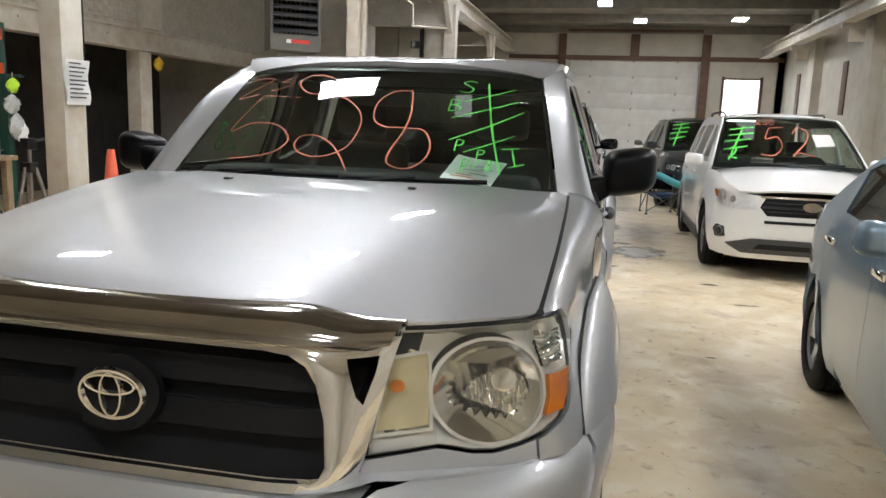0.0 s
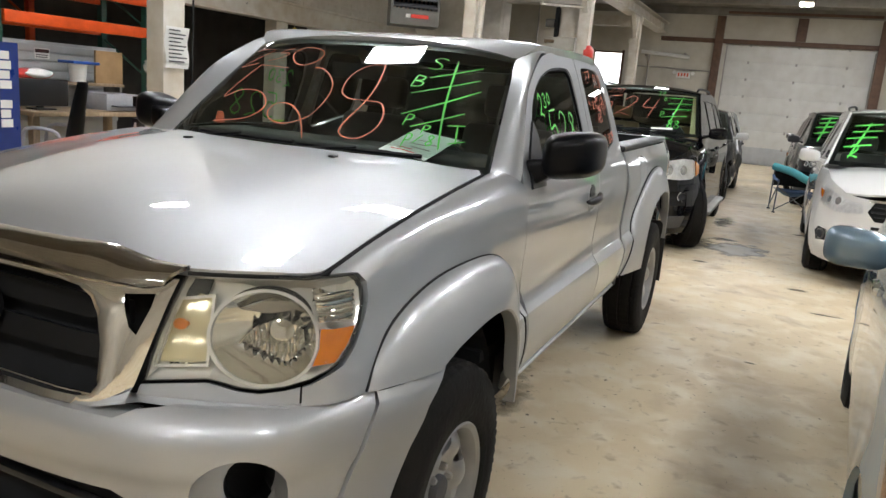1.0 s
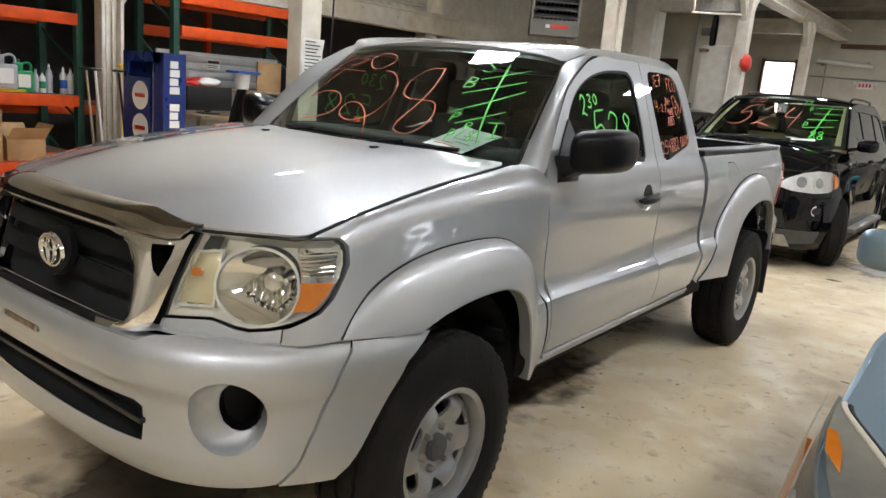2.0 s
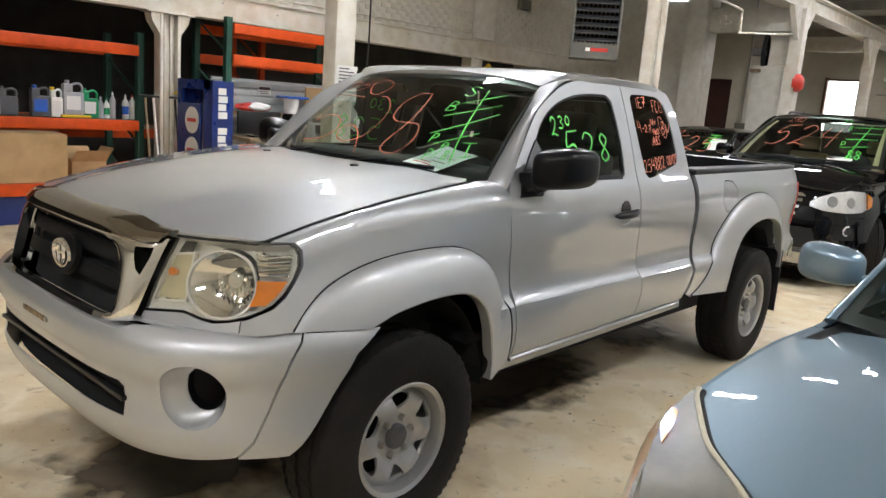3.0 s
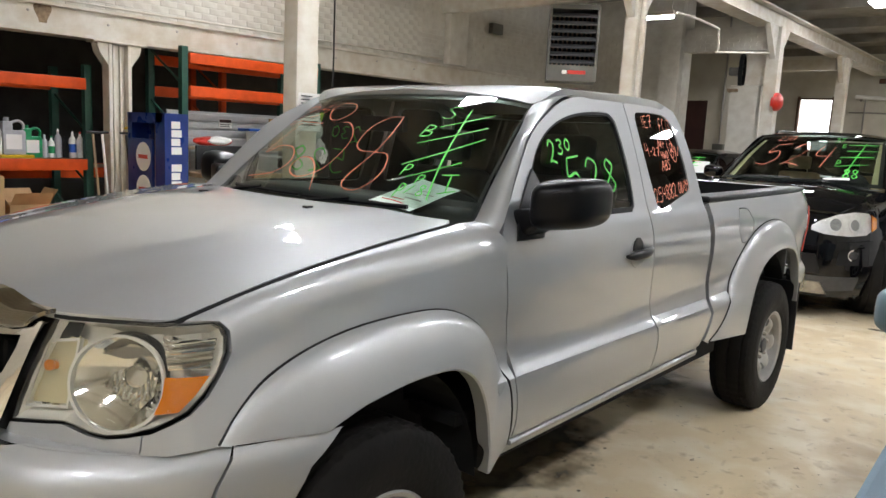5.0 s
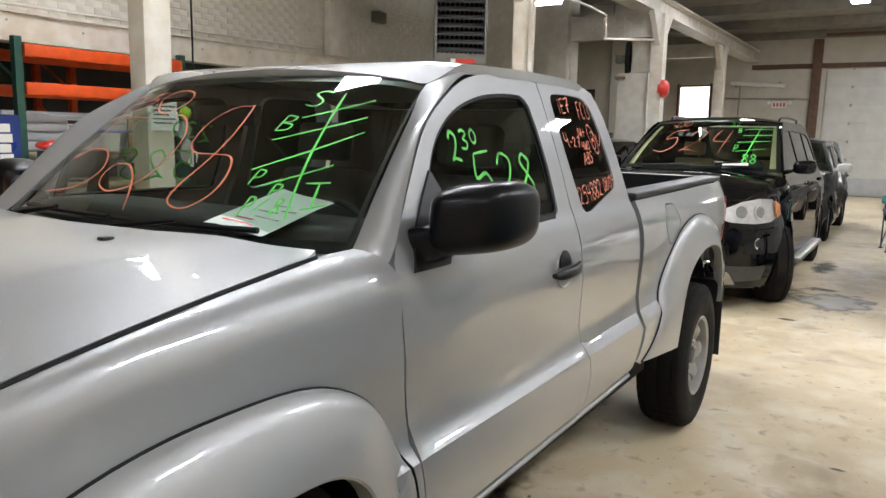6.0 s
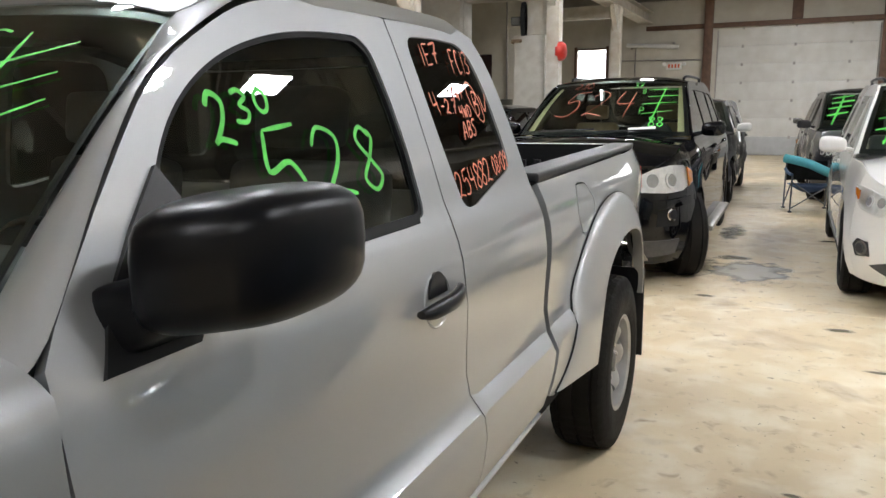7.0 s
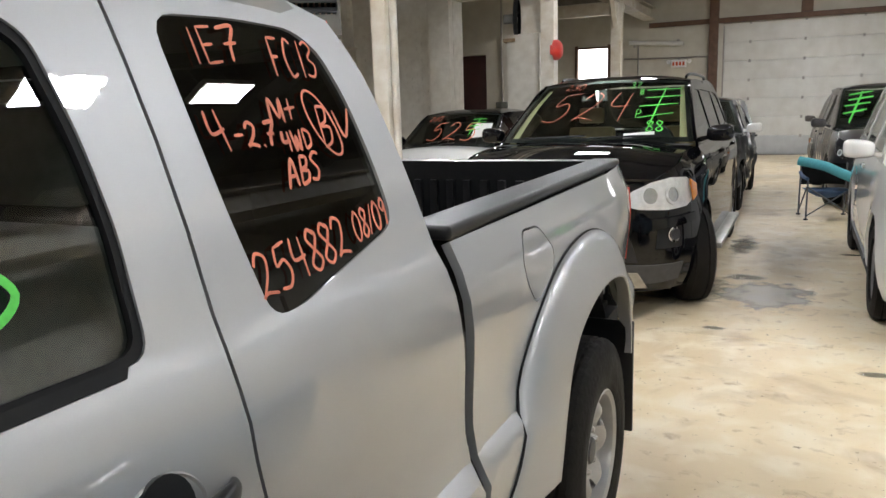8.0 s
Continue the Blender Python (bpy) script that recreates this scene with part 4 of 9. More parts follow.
for s in (False, True):
    d = sheet("front_door", DOOR, side, M_SILVER, truck, holes=[WIN], step=0.045, rim=0.02, flip=s, sy=0.018)
    cy, cz = 2.06, 1.46
    inner = [(cy + (y - cy) * 0.968, cz + (z - cz) * 0.945) for y, z in WIN]
    sheet("window_seal", WIN, side, M_GRILLE, d, holes=[inner], step=0.06, rim=0.01, flip=s, lift=-0.004)
    sheet("window_pane", inner, side, M_GLASS, d, step=0.08, rim=0, flip=s, lift=-0.012, label="green tinted door glass")
    sheet("belt_strip", [(1.63, 1.256), (2.325, 1.258), (2.335, 1.272), (1.63, 1.270)], side, M_GRILLE, d, step=0.06, rim=0.004, flip=s, lift=0.003)
    # handle over its dished cup
    k = -1 if s else 1
    cup_y, cup_z = 2.318, 1.098

    def cup_at(y, z):
        q = math.hypot((y - cup_y) / 0.060, (z - cup_z) / 0.056)
        p = side(y, z)
        return (p[0] + 0.0025 - 0.034 * max(0.0, 1 - q * q), p[1], p[2])
    sheet("handle_cup", [(cup_y + 0.062 * math.cos(a), cup_z + 0.058 * math.sin(a)) for a in np.linspace(0, 2 * math.pi, 32)[:-1]],
          cup_at, M_SILVER, d, step=0.012, rim=0.004, flip=s, smooth=60)
    # dark half-round plate over the upper half of the cup
    sheet("handle_base", [(cup_y + 0.042 * math.cos(a), cup_z + 0.012 + 0.050 * math.sin(a)) for a in np.linspace(0.0, math.pi, 14)],
          lambda y, z: (side(y, z)[0] + 0.006, y, z), M_PLASTIC, d, step=0.015, rim=0.02, flip=s, smooth=50, label="dark grey half-round plate over the top of the handle cup")
    h = bmesh.new()
    rows = []
    for i in range(15):
        t = i / 14
        y = 2.218 + 0.196 * t
        x = side(y, 1.098)[0] + 0.012 + 0.022 * math.sin(math.pi * t) ** 0.6
        rz, rx = 0.0175 + 0.003 * t - 0.009 * (2 * t - 1) ** 6, 0.010 + 0.004 * math.sin(math.pi * t)
        rows.append([h.verts.new((k * (x + rx * math.cos(a)), y, 1.092 + 0.012 * t + rz * math.sin(a))) for a in np.linspace(0, 2 * math.pi, 15)[:-1]])
    for p, q in zip(rows, rows[1:]):
        for j in range(14):
            h.faces.new((p[j], p[(j + 1) % 14], q[(j + 1) % 14], q[j]))
    h.faces.new(rows[0])
    h.faces.new(rows[-1][::-1])
    bmesh.ops.recalc_face_normals(h, faces=h.faces[:])
    part("door_handle", h, M_PLASTIC, d, "dark grey pull handle", 50)
    r = sheet("rear_door", RDOOR, side, M_SILVER, truck, holes=[QWIN], step=0.045, rim=0.02, flip=s, sy=0.018)
    sheet("quarter_pane", QWIN, side, M_TINT, r, step=0.06, rim=0, flip=s, lift=-0.006, label="dark tinted quarter glass")
    # sill
    sheet("rocker_panel", [(1.47, 0.47), (3.14, 0.50), (3.06, 0.572), (1.49, 0.548)], side, M_SILVER2, truck, step=0.08, rim=0.03, flip=s, lift=-0.012)
    tube("sill_edge", [((-1 if s else 1) * (side(y, 0.55)[0] - 0.004), y, 0.535 + 0.008 * (y - 1.5)) for y in (1.50, 1.9, 2.3, 2.7, 3.05)], 0.010, M_SILVER, truck, "bright rolled edge of the sill", 8)
    sheet("mirror_sail", [(1.492, 1.205), (1.64, 1.205), (1.69, 1.255), (1.695, 1.38), (1.668, 1.428), (1.60, 1.358), (1.53, 1.275)], side, M_PLASTIC, d, step=0.05, rim=0.012, flip=s, lift=0.008)

# bed
BED = [(3.143, 1.262), (3.151, 1.020), (3.170, 0.860), (3.165, 0.730), (3.111, 0.590), (3.195, 0.560), (3.295, 0.630), (3.405, 0.750), (3.525, 0.930), (3.665, 1.040), (3.861, 1.100), (4.105, 1.110), (4.321, 1.060), (4.477, 0.950), (4.575, 0.800), (4.624, 0.620),
       (4.66, 0.63), (4.82, 0.70), (4.96, 0.75), (5.01, 0.80), (5.02, 1.10), (5.005, 1.275)]
FUEL = rounded([(3.468, 1.163), (3.530, 1.226), (3.650, 1.220), (3.722, 1.140), (3.700, 1.085), (3.590, 1.035), (3.540, 1.040), (3.490, 1.095)], 0.025)
for s in (False, True):
    bs = sheet("bed_side", BED, bed_side, M_SILVER, truck, holes=[FUEL] if not s else [], step=0.05, rim=0.02, flip=s, sy=0.02)
    if not s:
        sheet("fuel_flap", [(3.59 + (y - 3.59) * 0.955, 1.13 + (z - 1.13) * 0.94) for y, z in FUEL], bed_side, M_SILVER, bs, step=0.05, rim=0.012)
    # plastic cap on the bed's rail
    c = bmesh.new()
    box_bm(c, 0.715, 0.832, 3.14, 5.02, 1.262, 1.294, 0.012, 3)
    for v in c.verts:
        if v.co.y > 4.5:
            v.co.x -= 0.07
    if s:
        bmesh.ops.scale(c, vec=(-1, 1, 1), verts=c.verts[:])
        bmesh.ops.reverse_faces(c, faces=c.faces[:])
    part("rail_cap", c, M_PLASTIC, bs, "black plastic rail cap", 50)
    lamp = sheet("tail_lamp", [(5.005, 0.86), (5.035, 0.86), (5.035, 1.17), (5.008, 1.17)], bed_side, M_RED, truck, step=0.05, rim=0.02, flip=s, lift=0.004)
    fl = bmesh.new()
    box_bm(fl, 0.70 if not s else -0.93, 0.93 if not s else -0.70, 4.53, 4.545, 0.28, 0.72, 0.005)
    part("mud_flap", fl, M_PLASTIC, truck, "black rubber mud flap", 40)
bed = bmesh.new()
RIBS = []
box_bm(bed, -0.73, 0.73, 3.15, 3.19, 0.66, 1.262)
box_bm(bed, -0.73, 0.73, 3.19, 4.96, 0.64, 0.68)
for s in (-1, 1):
    box_bm(bed, s * 0.70 - 0.012, s * 0.70 + 0.012, 3.19, 4.96, 0.68, 1.255)
for k in range(17):
    x = -0.68 + 0.085 * k
    RIBS.append((x - 0.018, x + 0.018, 3.191, 3.21, 0.7, 1.12))
    RIBS.append((x - 0.018, x + 0.018, 4.925, 4.943, 0.7, 1.2))
box_bm(bed, -0.70, 0.70, 4.944, 4.962, 0.68, 1.286)
liner = part("bed_liner", bed, M_GRILLE, truck, "ribbed black plastic bed liner")
for q in RIBS:
    part("rib", box_bm(bmesh.new(), *q), M_PLASTIC, liner)
tg = part("tailgate", box_bm(bmesh.new(), -0.70, 0.70, 4.965, 5.02, 0.68, 1.29, 0.015, 3), M_SILVER, truck, "", 50)
box("rear_bumper", -0.80, 0.80, 5.03, 5.17, 0.56, 0.74, M_CHROME, truck, 0.03, "chrome rear step bumper", seg=3)

# roof, pillars, windscreen
WS_B = smooth_line([(0.0, 1.305, 1.245), (0.2, 1.313, 1.245), (0.4, 1.34, 1.245), (0.58, 1.385, 1.245), (0.715, 1.432, 1.245)], 4)
WS_T = smooth_line([(0.0, 1.860, 1.690), (0.2, 1.865, 1.688), (0.4, 1.878, 1.682), (0.53, 1.892, 1.67), (0.605, 1.902, 1.655)], 4)


def ws_at(u, v):
    """The windscreen: u from -1 to 1 across, v from 0 at the cowl to 1 at the roof."""
    k = min(abs(u), 1.0) * (len(WS_B) - 1)
    i = min(int(k), len(WS_B) - 2)
    t = k - i
    s = -1 if u < 0 else 1
    lo = [WS_B[i][j] + (WS_B[i + 1][j] - WS_B[i][j]) * t for j in range(3)]
    hi = [WS_T[i][j] + (WS_T[i + 1][j] - WS_T[i][j]) * t for j in range(3)]
    p = [lo[j] + (hi[j] - lo[j]) * v for j in range(3)]
    bow = 0.014 * 4 * v * (1 - v)
    return (s * p[0], p[1] - bow * 0.5, p[2] + bow * 0.8)


ws = sheet("windscreen", [(-1, 0), (1, 0), (1, 1), (-1, 1)], ws_at, M_GLASS, truck, step=0.05, rim=0, label="green tinted windscreen with marker writing")
sheet("windscreen_border", [(-1, 0), (1, 0), (1, 1), (-1, 1)], ws_at, M_PLASTIC, ws, holes=[[(-0.965, 0.05), (0.965, 0.05), (0.965, 0.955), (-0.965, 0.955)]], step=0.08, rim=0, lift=-0.004)


def roof_at(x, y):
    k = min(1.0, abs(x) / 0.69)
    z = 1.712 + 0.025 * max(0.0, 1 - k ** 4) ** 0.6 + 0.012 * (1 - ((y - 2.5) / 0.5) ** 2)
    yf = 1.860 + 0.045 * (abs(x) / 0.6) ** 2
    z -= (0.022 + 0.038 * (x / 0.6) ** 2) * max(0.0, 1 - (y - yf) / (0.20 - 0.10 * min(1.0, abs(x) / 0.6) ** 3)) ** 2
    z -= 0.085 * max(0.0, 1 - (3.035 - y) / 0.30) ** 2
    return (x, y, z)


RF = [(-x, y) for x, y in smooth_line([(0.0, 1.860), (0.2, 1.865), (0.4, 1.878), (0.53, 1.892), (0.61, 1.905), (0.655, 1.955), (0.672, 2.03)], 3)]
RF = [(-x, y) for x, y in RF]
roof_half = RF + [(0.685, 2.2), (0.687, 2.5), (0.685, 2.84), (0.66, 2.95), (0.60, 3.015), (0.3, 3.035), (0.0, 3.037)]
roof = sheet("roof", roof_half + [(-x, y) for x, y in roof_half[::-1][1:-1]], roof_at, M_SILVER, truck, step=0.05, rim=0.03)
for s in (False, True):
    A = smooth_line([(0.735, 1.36, 1.226)] + [(0.722 - 0.113 * k / 4, 1.432 + 0.472 * k / 4, 1.245 + 0.41 * k / 4 + 0.010 * math.sin(math.pi * k / 4)) for k in range(5)] + [(0.632, 2.05, 1.714)], 4)
    B = smooth_line([(0.842, 1.385, 1.222), side(1.450, 1.262), side(1.590, 1.425), side(1.715, 1.55), side(1.875, 1.640), side(2.0, 1.690), side(2.13, 1.706)], 4)
    ruled("windscreen_pillar", B, A, M_SILVER, truck, bulge=(0.014, -0.012, 0.010), n=6, flip=s, fade=0.25)
    sheet("cowl_corner", [(0.70, 1.22), (0.80, 1.22), (0.845, 1.37), (0.84, 1.44), (0.66, 1.44)], lambda x, y: (x, y, 1.238 - 0.25 * max(0, x - 0.74)), M_SILVER, truck, step=0.05, rim=0.01, flip=s)
rear = bmesh.new()
box_bm(rear, -0.80, 0.80, 3.01, 3.045, 0.6, 1.24)
part("cab_rear_wall", rear, M_SILVER, truck)
ruled("rear_window", [(-0.76 + 1.52 * k / 8, 3.045, 1.24) for k in range(9)], [((-0.63 + 1.26 * k / 8), 3.02, 1.67) for k in range(9)], M_TINT, truck, label="dark tinted rear glass")
sheet("cowl_panel", [(-0.70, 1.18), (0.70, 1.18), (0.73, 1.45), (-0.73, 1.45)], lambda x, y: (x, y, 1.240 - 0.03 * (x / 0.7) ** 2), M_PLASTIC, truck, step=0.1, rim=0, label="black plastic cowl under the wipers")

# grille: chrome surround with a smoked strip on top, bars and badge
GY = curve((0.0, 0.060), (0.3, 0.064), (0.43, 0.085), (0.5, 0.115), (0.6, 0.17))


def grille_at(x, z):
    return (x, GY(abs(x)) + 0.25 * (z - 0.84), z)


def both(right):
    return [(-x, z) for x, z in right[::-1]] + right


sur = both([(0.40, 0.812), (0.448, 0.818), (0.474, 0.833), (0.487, 0.87), (0.502, 0.95), (0.520, 1.04), (0.532, 1.088)])
opening = both([(0.39, 0.843), (0.420, 0.849), (0.430, 0.872), (0.421, 0.95), (0.402, 1.010), (0.380, 1.042), (0.348, 1.060), (0.30, 1.066)])
gill = [(0.449, 1.056), (0.501, 1.058), (0.497, 1.03), (0.482, 0.974), (0.470, 0.99)]


def edge_gap(p, line):
    best = 9.0
    for a, b in zip(line, line[1:] + line[:1]):
        dx, dz = b[0] - a[0], b[1] - a[1]
        t = min(1.0, max(0.0, ((p[0] - a[0]) * dx + (p[1] - a[1]) * dz) / (dx * dx + dz * dz + 1e-12)))
        best = min(best, math.hypot(a[0] + dx * t - p[0], a[1] + dz * t - p[1]))
    return best


def surround_at(x, z):
    """The chrome stands proud round the opening and falls away to its outer edge."""
    a, b = edge_gap((x, z), opening), edge_gap((x, z), sur)
    p = grille_at(x, z)
    k = a / (a + b + 1e-6)
    return (x, p[1] - 0.022 * math.cos(k * math.pi / 2) - 0.008 * math.sin(k * math.pi), z)


grille = sheet("grille_surround", sur, surround_at, M_CHROME, truck, holes=[opening, gill, [(-x, z) for x, z in gill]], step=0.014, rim=0.03, smooth=60, label="chrome grille surround")


def strip_at(x, v):
    a = grille_at(x, 1.079)
    y1 = HOOD_F(abs(x)) + 0.006
    z1 = hood_z(x, y1) + 0.005
    k = math.sin(v * math.pi / 2)
    y0 = a[1] - 0.026
    return (x, y0 + (y1 - y0) * (1 - math.cos(v * math.pi / 2)), a[2] + (z1 - a[2]) * k)


sheet("hood_strip", [(-0.52, 0), (0.52, 0), (0.536, 1), (-0.536, 1)], strip_at, M_SMOKE, truck, step=0.04, rim=0.01, sy=0.15, label="smoked chrome strip along the hood's nose")
back = sheet("grille_back", [(-0.50, 0.80), (0.50, 0.80), (0.56, 1.10), (-0.56, 1.10)], lambda x, z: (x, grille_at(x, z)[1] + 0.07, z), M_VOID, grille, step=0.08, rim=0)
for z in (0.925, 1.005):
    sheet("grille_bar", [(-0.435, z - 0.024), (0.435, z - 0.024), (0.425, z + 0.024), (-0.425, z + 0.024)], lambda x, q, z=z: (x, grille_at(x, q)[1] + 0.026 + 8 * (q - z) ** 2, q), M_GRILLE, grille, step=0.05, rim=0.02)
sheet("badge_disc", [(0.095 * math.cos(a), 0.955 + 0.07 * math.sin(a)) for a in np.linspace(0, 2 * math.pi, 40)[:-1]], lambda x, z: (x, grille_at(x, z)[1] + 0.0, z), M_GRILLE, grille, step=0.04, rim=0.02)
badge = bmesh.new()


def ring(bm, cx, cz, rx, rz, w, y, n=40):
    vs = []
    for k in range(n):
        a = 2 * math.pi * k / n
        vs.append([bm.verts.new((cx + (rx + o) * math.cos(a), y - d, cz + (rz + o) * math.sin(a))) for o, d in ((-w, 0), (-w * 0.4, 0.008), (w * 0.4, 0.008), (w, 0))])
    for k in range(n):
        p, q = vs[k], vs[(k + 1) % n]
        for i in range(3):
            bm.faces.new((p[i], q[i], q[i + 1], p[i + 1]))


ring(badge, 0, 0.955, 0.066, 0.046, 0.0065, grille_at(0, 0.955)[1] - 0.004)
ring(badge, 0, 0.955, 0.022, 0.042, 0.005, grille_at(0, 0.955)[1] - 0.005)
ring(badge, 0, 0.975, 0.052, 0.018, 0.005, grille_at(0, 0.955)[1] - 0.006)
bmesh.ops.recalc_face_normals(badge, faces=badge.faces[:])
part("badge", badge, M_CHROME, grille, "plain chrome oval badge", 60)

# front bumper, wrapped round the nose
BP = smooth_line([(0.0, 0.0), (0.25, 0.004), (0.45, 0.022), (0.60, 0.06), (0.72, 0.125), (0.81, 0.215), (0.865, 0.32), (0.895, 0.41), (0.915, 0.5), (0.93, 0.6), (0.938, 0.72), (0.94, 0.85)], 6)
BS = [0.0]
for p, q in zip(BP, BP[1:]):
    BS.append(BS[-1] + math.dist(p, q))
BIN = curve((0.42, 0.075), (0.47, 0.04), (0.53, 0.022), (0.59, 0.03), (0.67, 0.026), (0.72, 0.004), (0.77, 0.0), (0.81, 0.012), (0.838, 0.045), (0.852, 0.10))


def bumper_at(s, z, deep=0.0):
    a = min(abs(s), BS[-1])
    i = max(0, min(len(BS) - 2, int(np.searchsorted(BS, a)) - 1))
    t = (a - BS[i]) / (BS[i + 1] - BS[i])
    x, y = BP[i][0] + (BP[i + 1][0] - BP[i][0]) * t, BP[i][1] + (BP[i + 1][1] - BP[i][1]) * t
    tx, ty = BP[i + 1][0] - BP[i][0], BP[i + 1][1] - BP[i][1]
    k = math.hypot(tx, ty)
    d = BIN(z) * (0.45 + 0.55 * min(1.0, max(0.1, (1.05 - a) / 0.4 + 0.2)))
    d += deep
    return ((x - ty / k * d) * (1 if s >= 0 else -1), y + tx / k * d, z)


SEAM = [(0.913, 0.462), (0.960, 0.515), (1.004, 0.610), (1.032, 0.690), (1.064, 0.772), (1.095, 0.818), (1.109, 0.842)]
right = [(0.5, 0.43), (0.72, 0.440)] + SEAM + [(0.95, 0.846), (0.62, 0.846), (0.54, 0.838), (0.5, 0.822)]
bo = right + [(-x, z) for x, z in right[::-1]]
intake = [(-0.52, 0.55), (0.52, 0.55), (0.52, 0.645), (0.49, 0.658), (-0.49, 0.658), (-0.52, 0.645)]
fog = [[(s * 0.772 + 0.107 * math.cos(a), 0.655 + 0.103 * math.sin(a)) for a in np.linspace(0, 2 * math.pi, 41)[:-1]] for s in (1, -1)]
bumper = sheet("front_bumper", bo, bumper_at, M_SILVER2, truck, holes=[intake] + fog, step=0.018, rim=0.004, smooth=35)
sheet("intake_grille", [(-0.60, 0.50), (0.60, 0.50), (0.60, 0.70), (-0.60, 0.70)], lambda s, z: tuple(np.array(bumper_at(s, z)) + (0, 0.05, 0)), M_VOID, bumper, step=0.08, rim=0)
box("intake_bar", -0.52, 0.52, 0.05, 0.075, 0.60, 0.616, M_PLASTIC, bumper, 0.004)
for s in (1, -1):
    rings, faces, n = [], [], 40
    for t, deep in ((0.0, 0.002), (0.03, 0.008), (0.10, 0.020), (0.25, 0.034), (0.5, 0.046), (0.8, 0.053), (0.97, 0.056), (1.0, 0.060), (1.0, 0.105)):
        ca, cz = 0.772 + 0.034 * t, 0.655 + 0.010 * t
        ra, rz = 0.107 - 0.034 * t, 0.103 - 0.027 * t
        for k in range(n):
            a = 2 * math.pi * k / n
            rings.append(bumper_at(s * (ca + ra * math.cos(a)), cz + rz * math.sin(a), deep * (1 + 4.0 * (ca + ra * math.cos(a) - 0.772))))
    for j in range(8):
        for k in range(n):
            q = j * n + k
            faces.append((q, j * n + (k + 1) % n, (j + 1) * n + (k + 1) % n, (j + 1) * n + k)[::-s])
    dish = raw("fog_lamp_dish", rings, faces[:7 * n], M_SILVER2, bumper, "", 40)
    raw("fog_lamp_tube", rings, faces[7 * n:] + [tuple(range(8 * n, 9 * n))], M_GRILLE, dish, "empty black fog lamp hole", 40)
for s in (False, True):
    corner = [(a + 0.006, z) for a, z in SEAM] + [(1.115, 0.838), (1.25, 0.832), (1.385, 0.826), (1.288, 0.760), (1.235, 0.665), (1.17, 0.562), (1.115, 0.485), (1.078, 0.453)]
    sheet("bumper_corner", corner, bumper_at, M_SILVER2, bumper, step=0.03, rim=0.035, smooth=40, flip=s, lift=0.007)
for s in (False, True):
    lo = [bumper_at(0.38 + 0.71 * k / 14, 0.822 + 0.022 * min(1.0, k / 3)) for k in range(15)]
    hi = [lens_at(-0.03 + 0.615 * k / 14, 0.838, 0.012) for k in range(15)]
    ruled("bumper_top", lo, hi, M_SILVER2, bumper, n=4, flip=s)
ruled("bumper_top", [bumper_at(-0.5 + k / 10, 0.8215) for k in range(11)], [(-0.5 + k / 10, grille_at(-0.5 + k / 10, 0.818)[1] + 0.02, 0.8205) for k in range(11)], M_SILVER2, bumper, n=3)
box("plate_bracket", -0.11, 0.07, -0.003, 0.003, 0.742, 0.760, M_SOOT, bumper, 0.002, "rusty mark of a removed plate bracket")
for x in (-0.12, 0.08):
    revolve("plate_bolt", [(-0.006, 0.0), (-0.005, 0.008), (0.004, 0.010)], M_STEEL, bumper, "y", at=(x, 0.0, 0.752), steps=10)

# headlights
HL = [(0.123, 1.090), (0.215, 1.097), (0.331, 1.102), (0.433, 1.106), (0.570, 1.101), (0.594, 1.088), (0.600, 1.07), (0.594, 1.038), (0.570, 1.0), (0.53, 0.958), (0.49, 0.929), (0.453, 0.914), (0.408, 0.896),
      (0.355, 0.879), (0.302, 0.869), (0.259, 0.871), (0.219, 0.879), (0.192, 0.883), (0.058, 0.869), (0.065, 0.916), (0.079, 0.97), (0.1, 1.032)]
RC = (0.303, 0.972)


def oval(k, n=40, c=RC):
    return [(c[0] + 0.122 * k * math.cos(a), c[1] + 0.097 * k * math.sin(a)) for a in np.linspace(0, 2 * math.pi, n + 1)[:-1]]


def bowl_at(a, z):
    d = edge_gap((a, z), HL)
    return lens_at(a, z, 0.008 + 0.045 * min(1.0, d / 0.03) ** 0.6)


def reflector_at(a, z):
    r = math.hypot((a - RC[0]) / 0.122, (z - RC[1]) / 0.097)
    return lens_at(a, z, 0.020 + 0.055 * max(0.0, 1 - r * r))


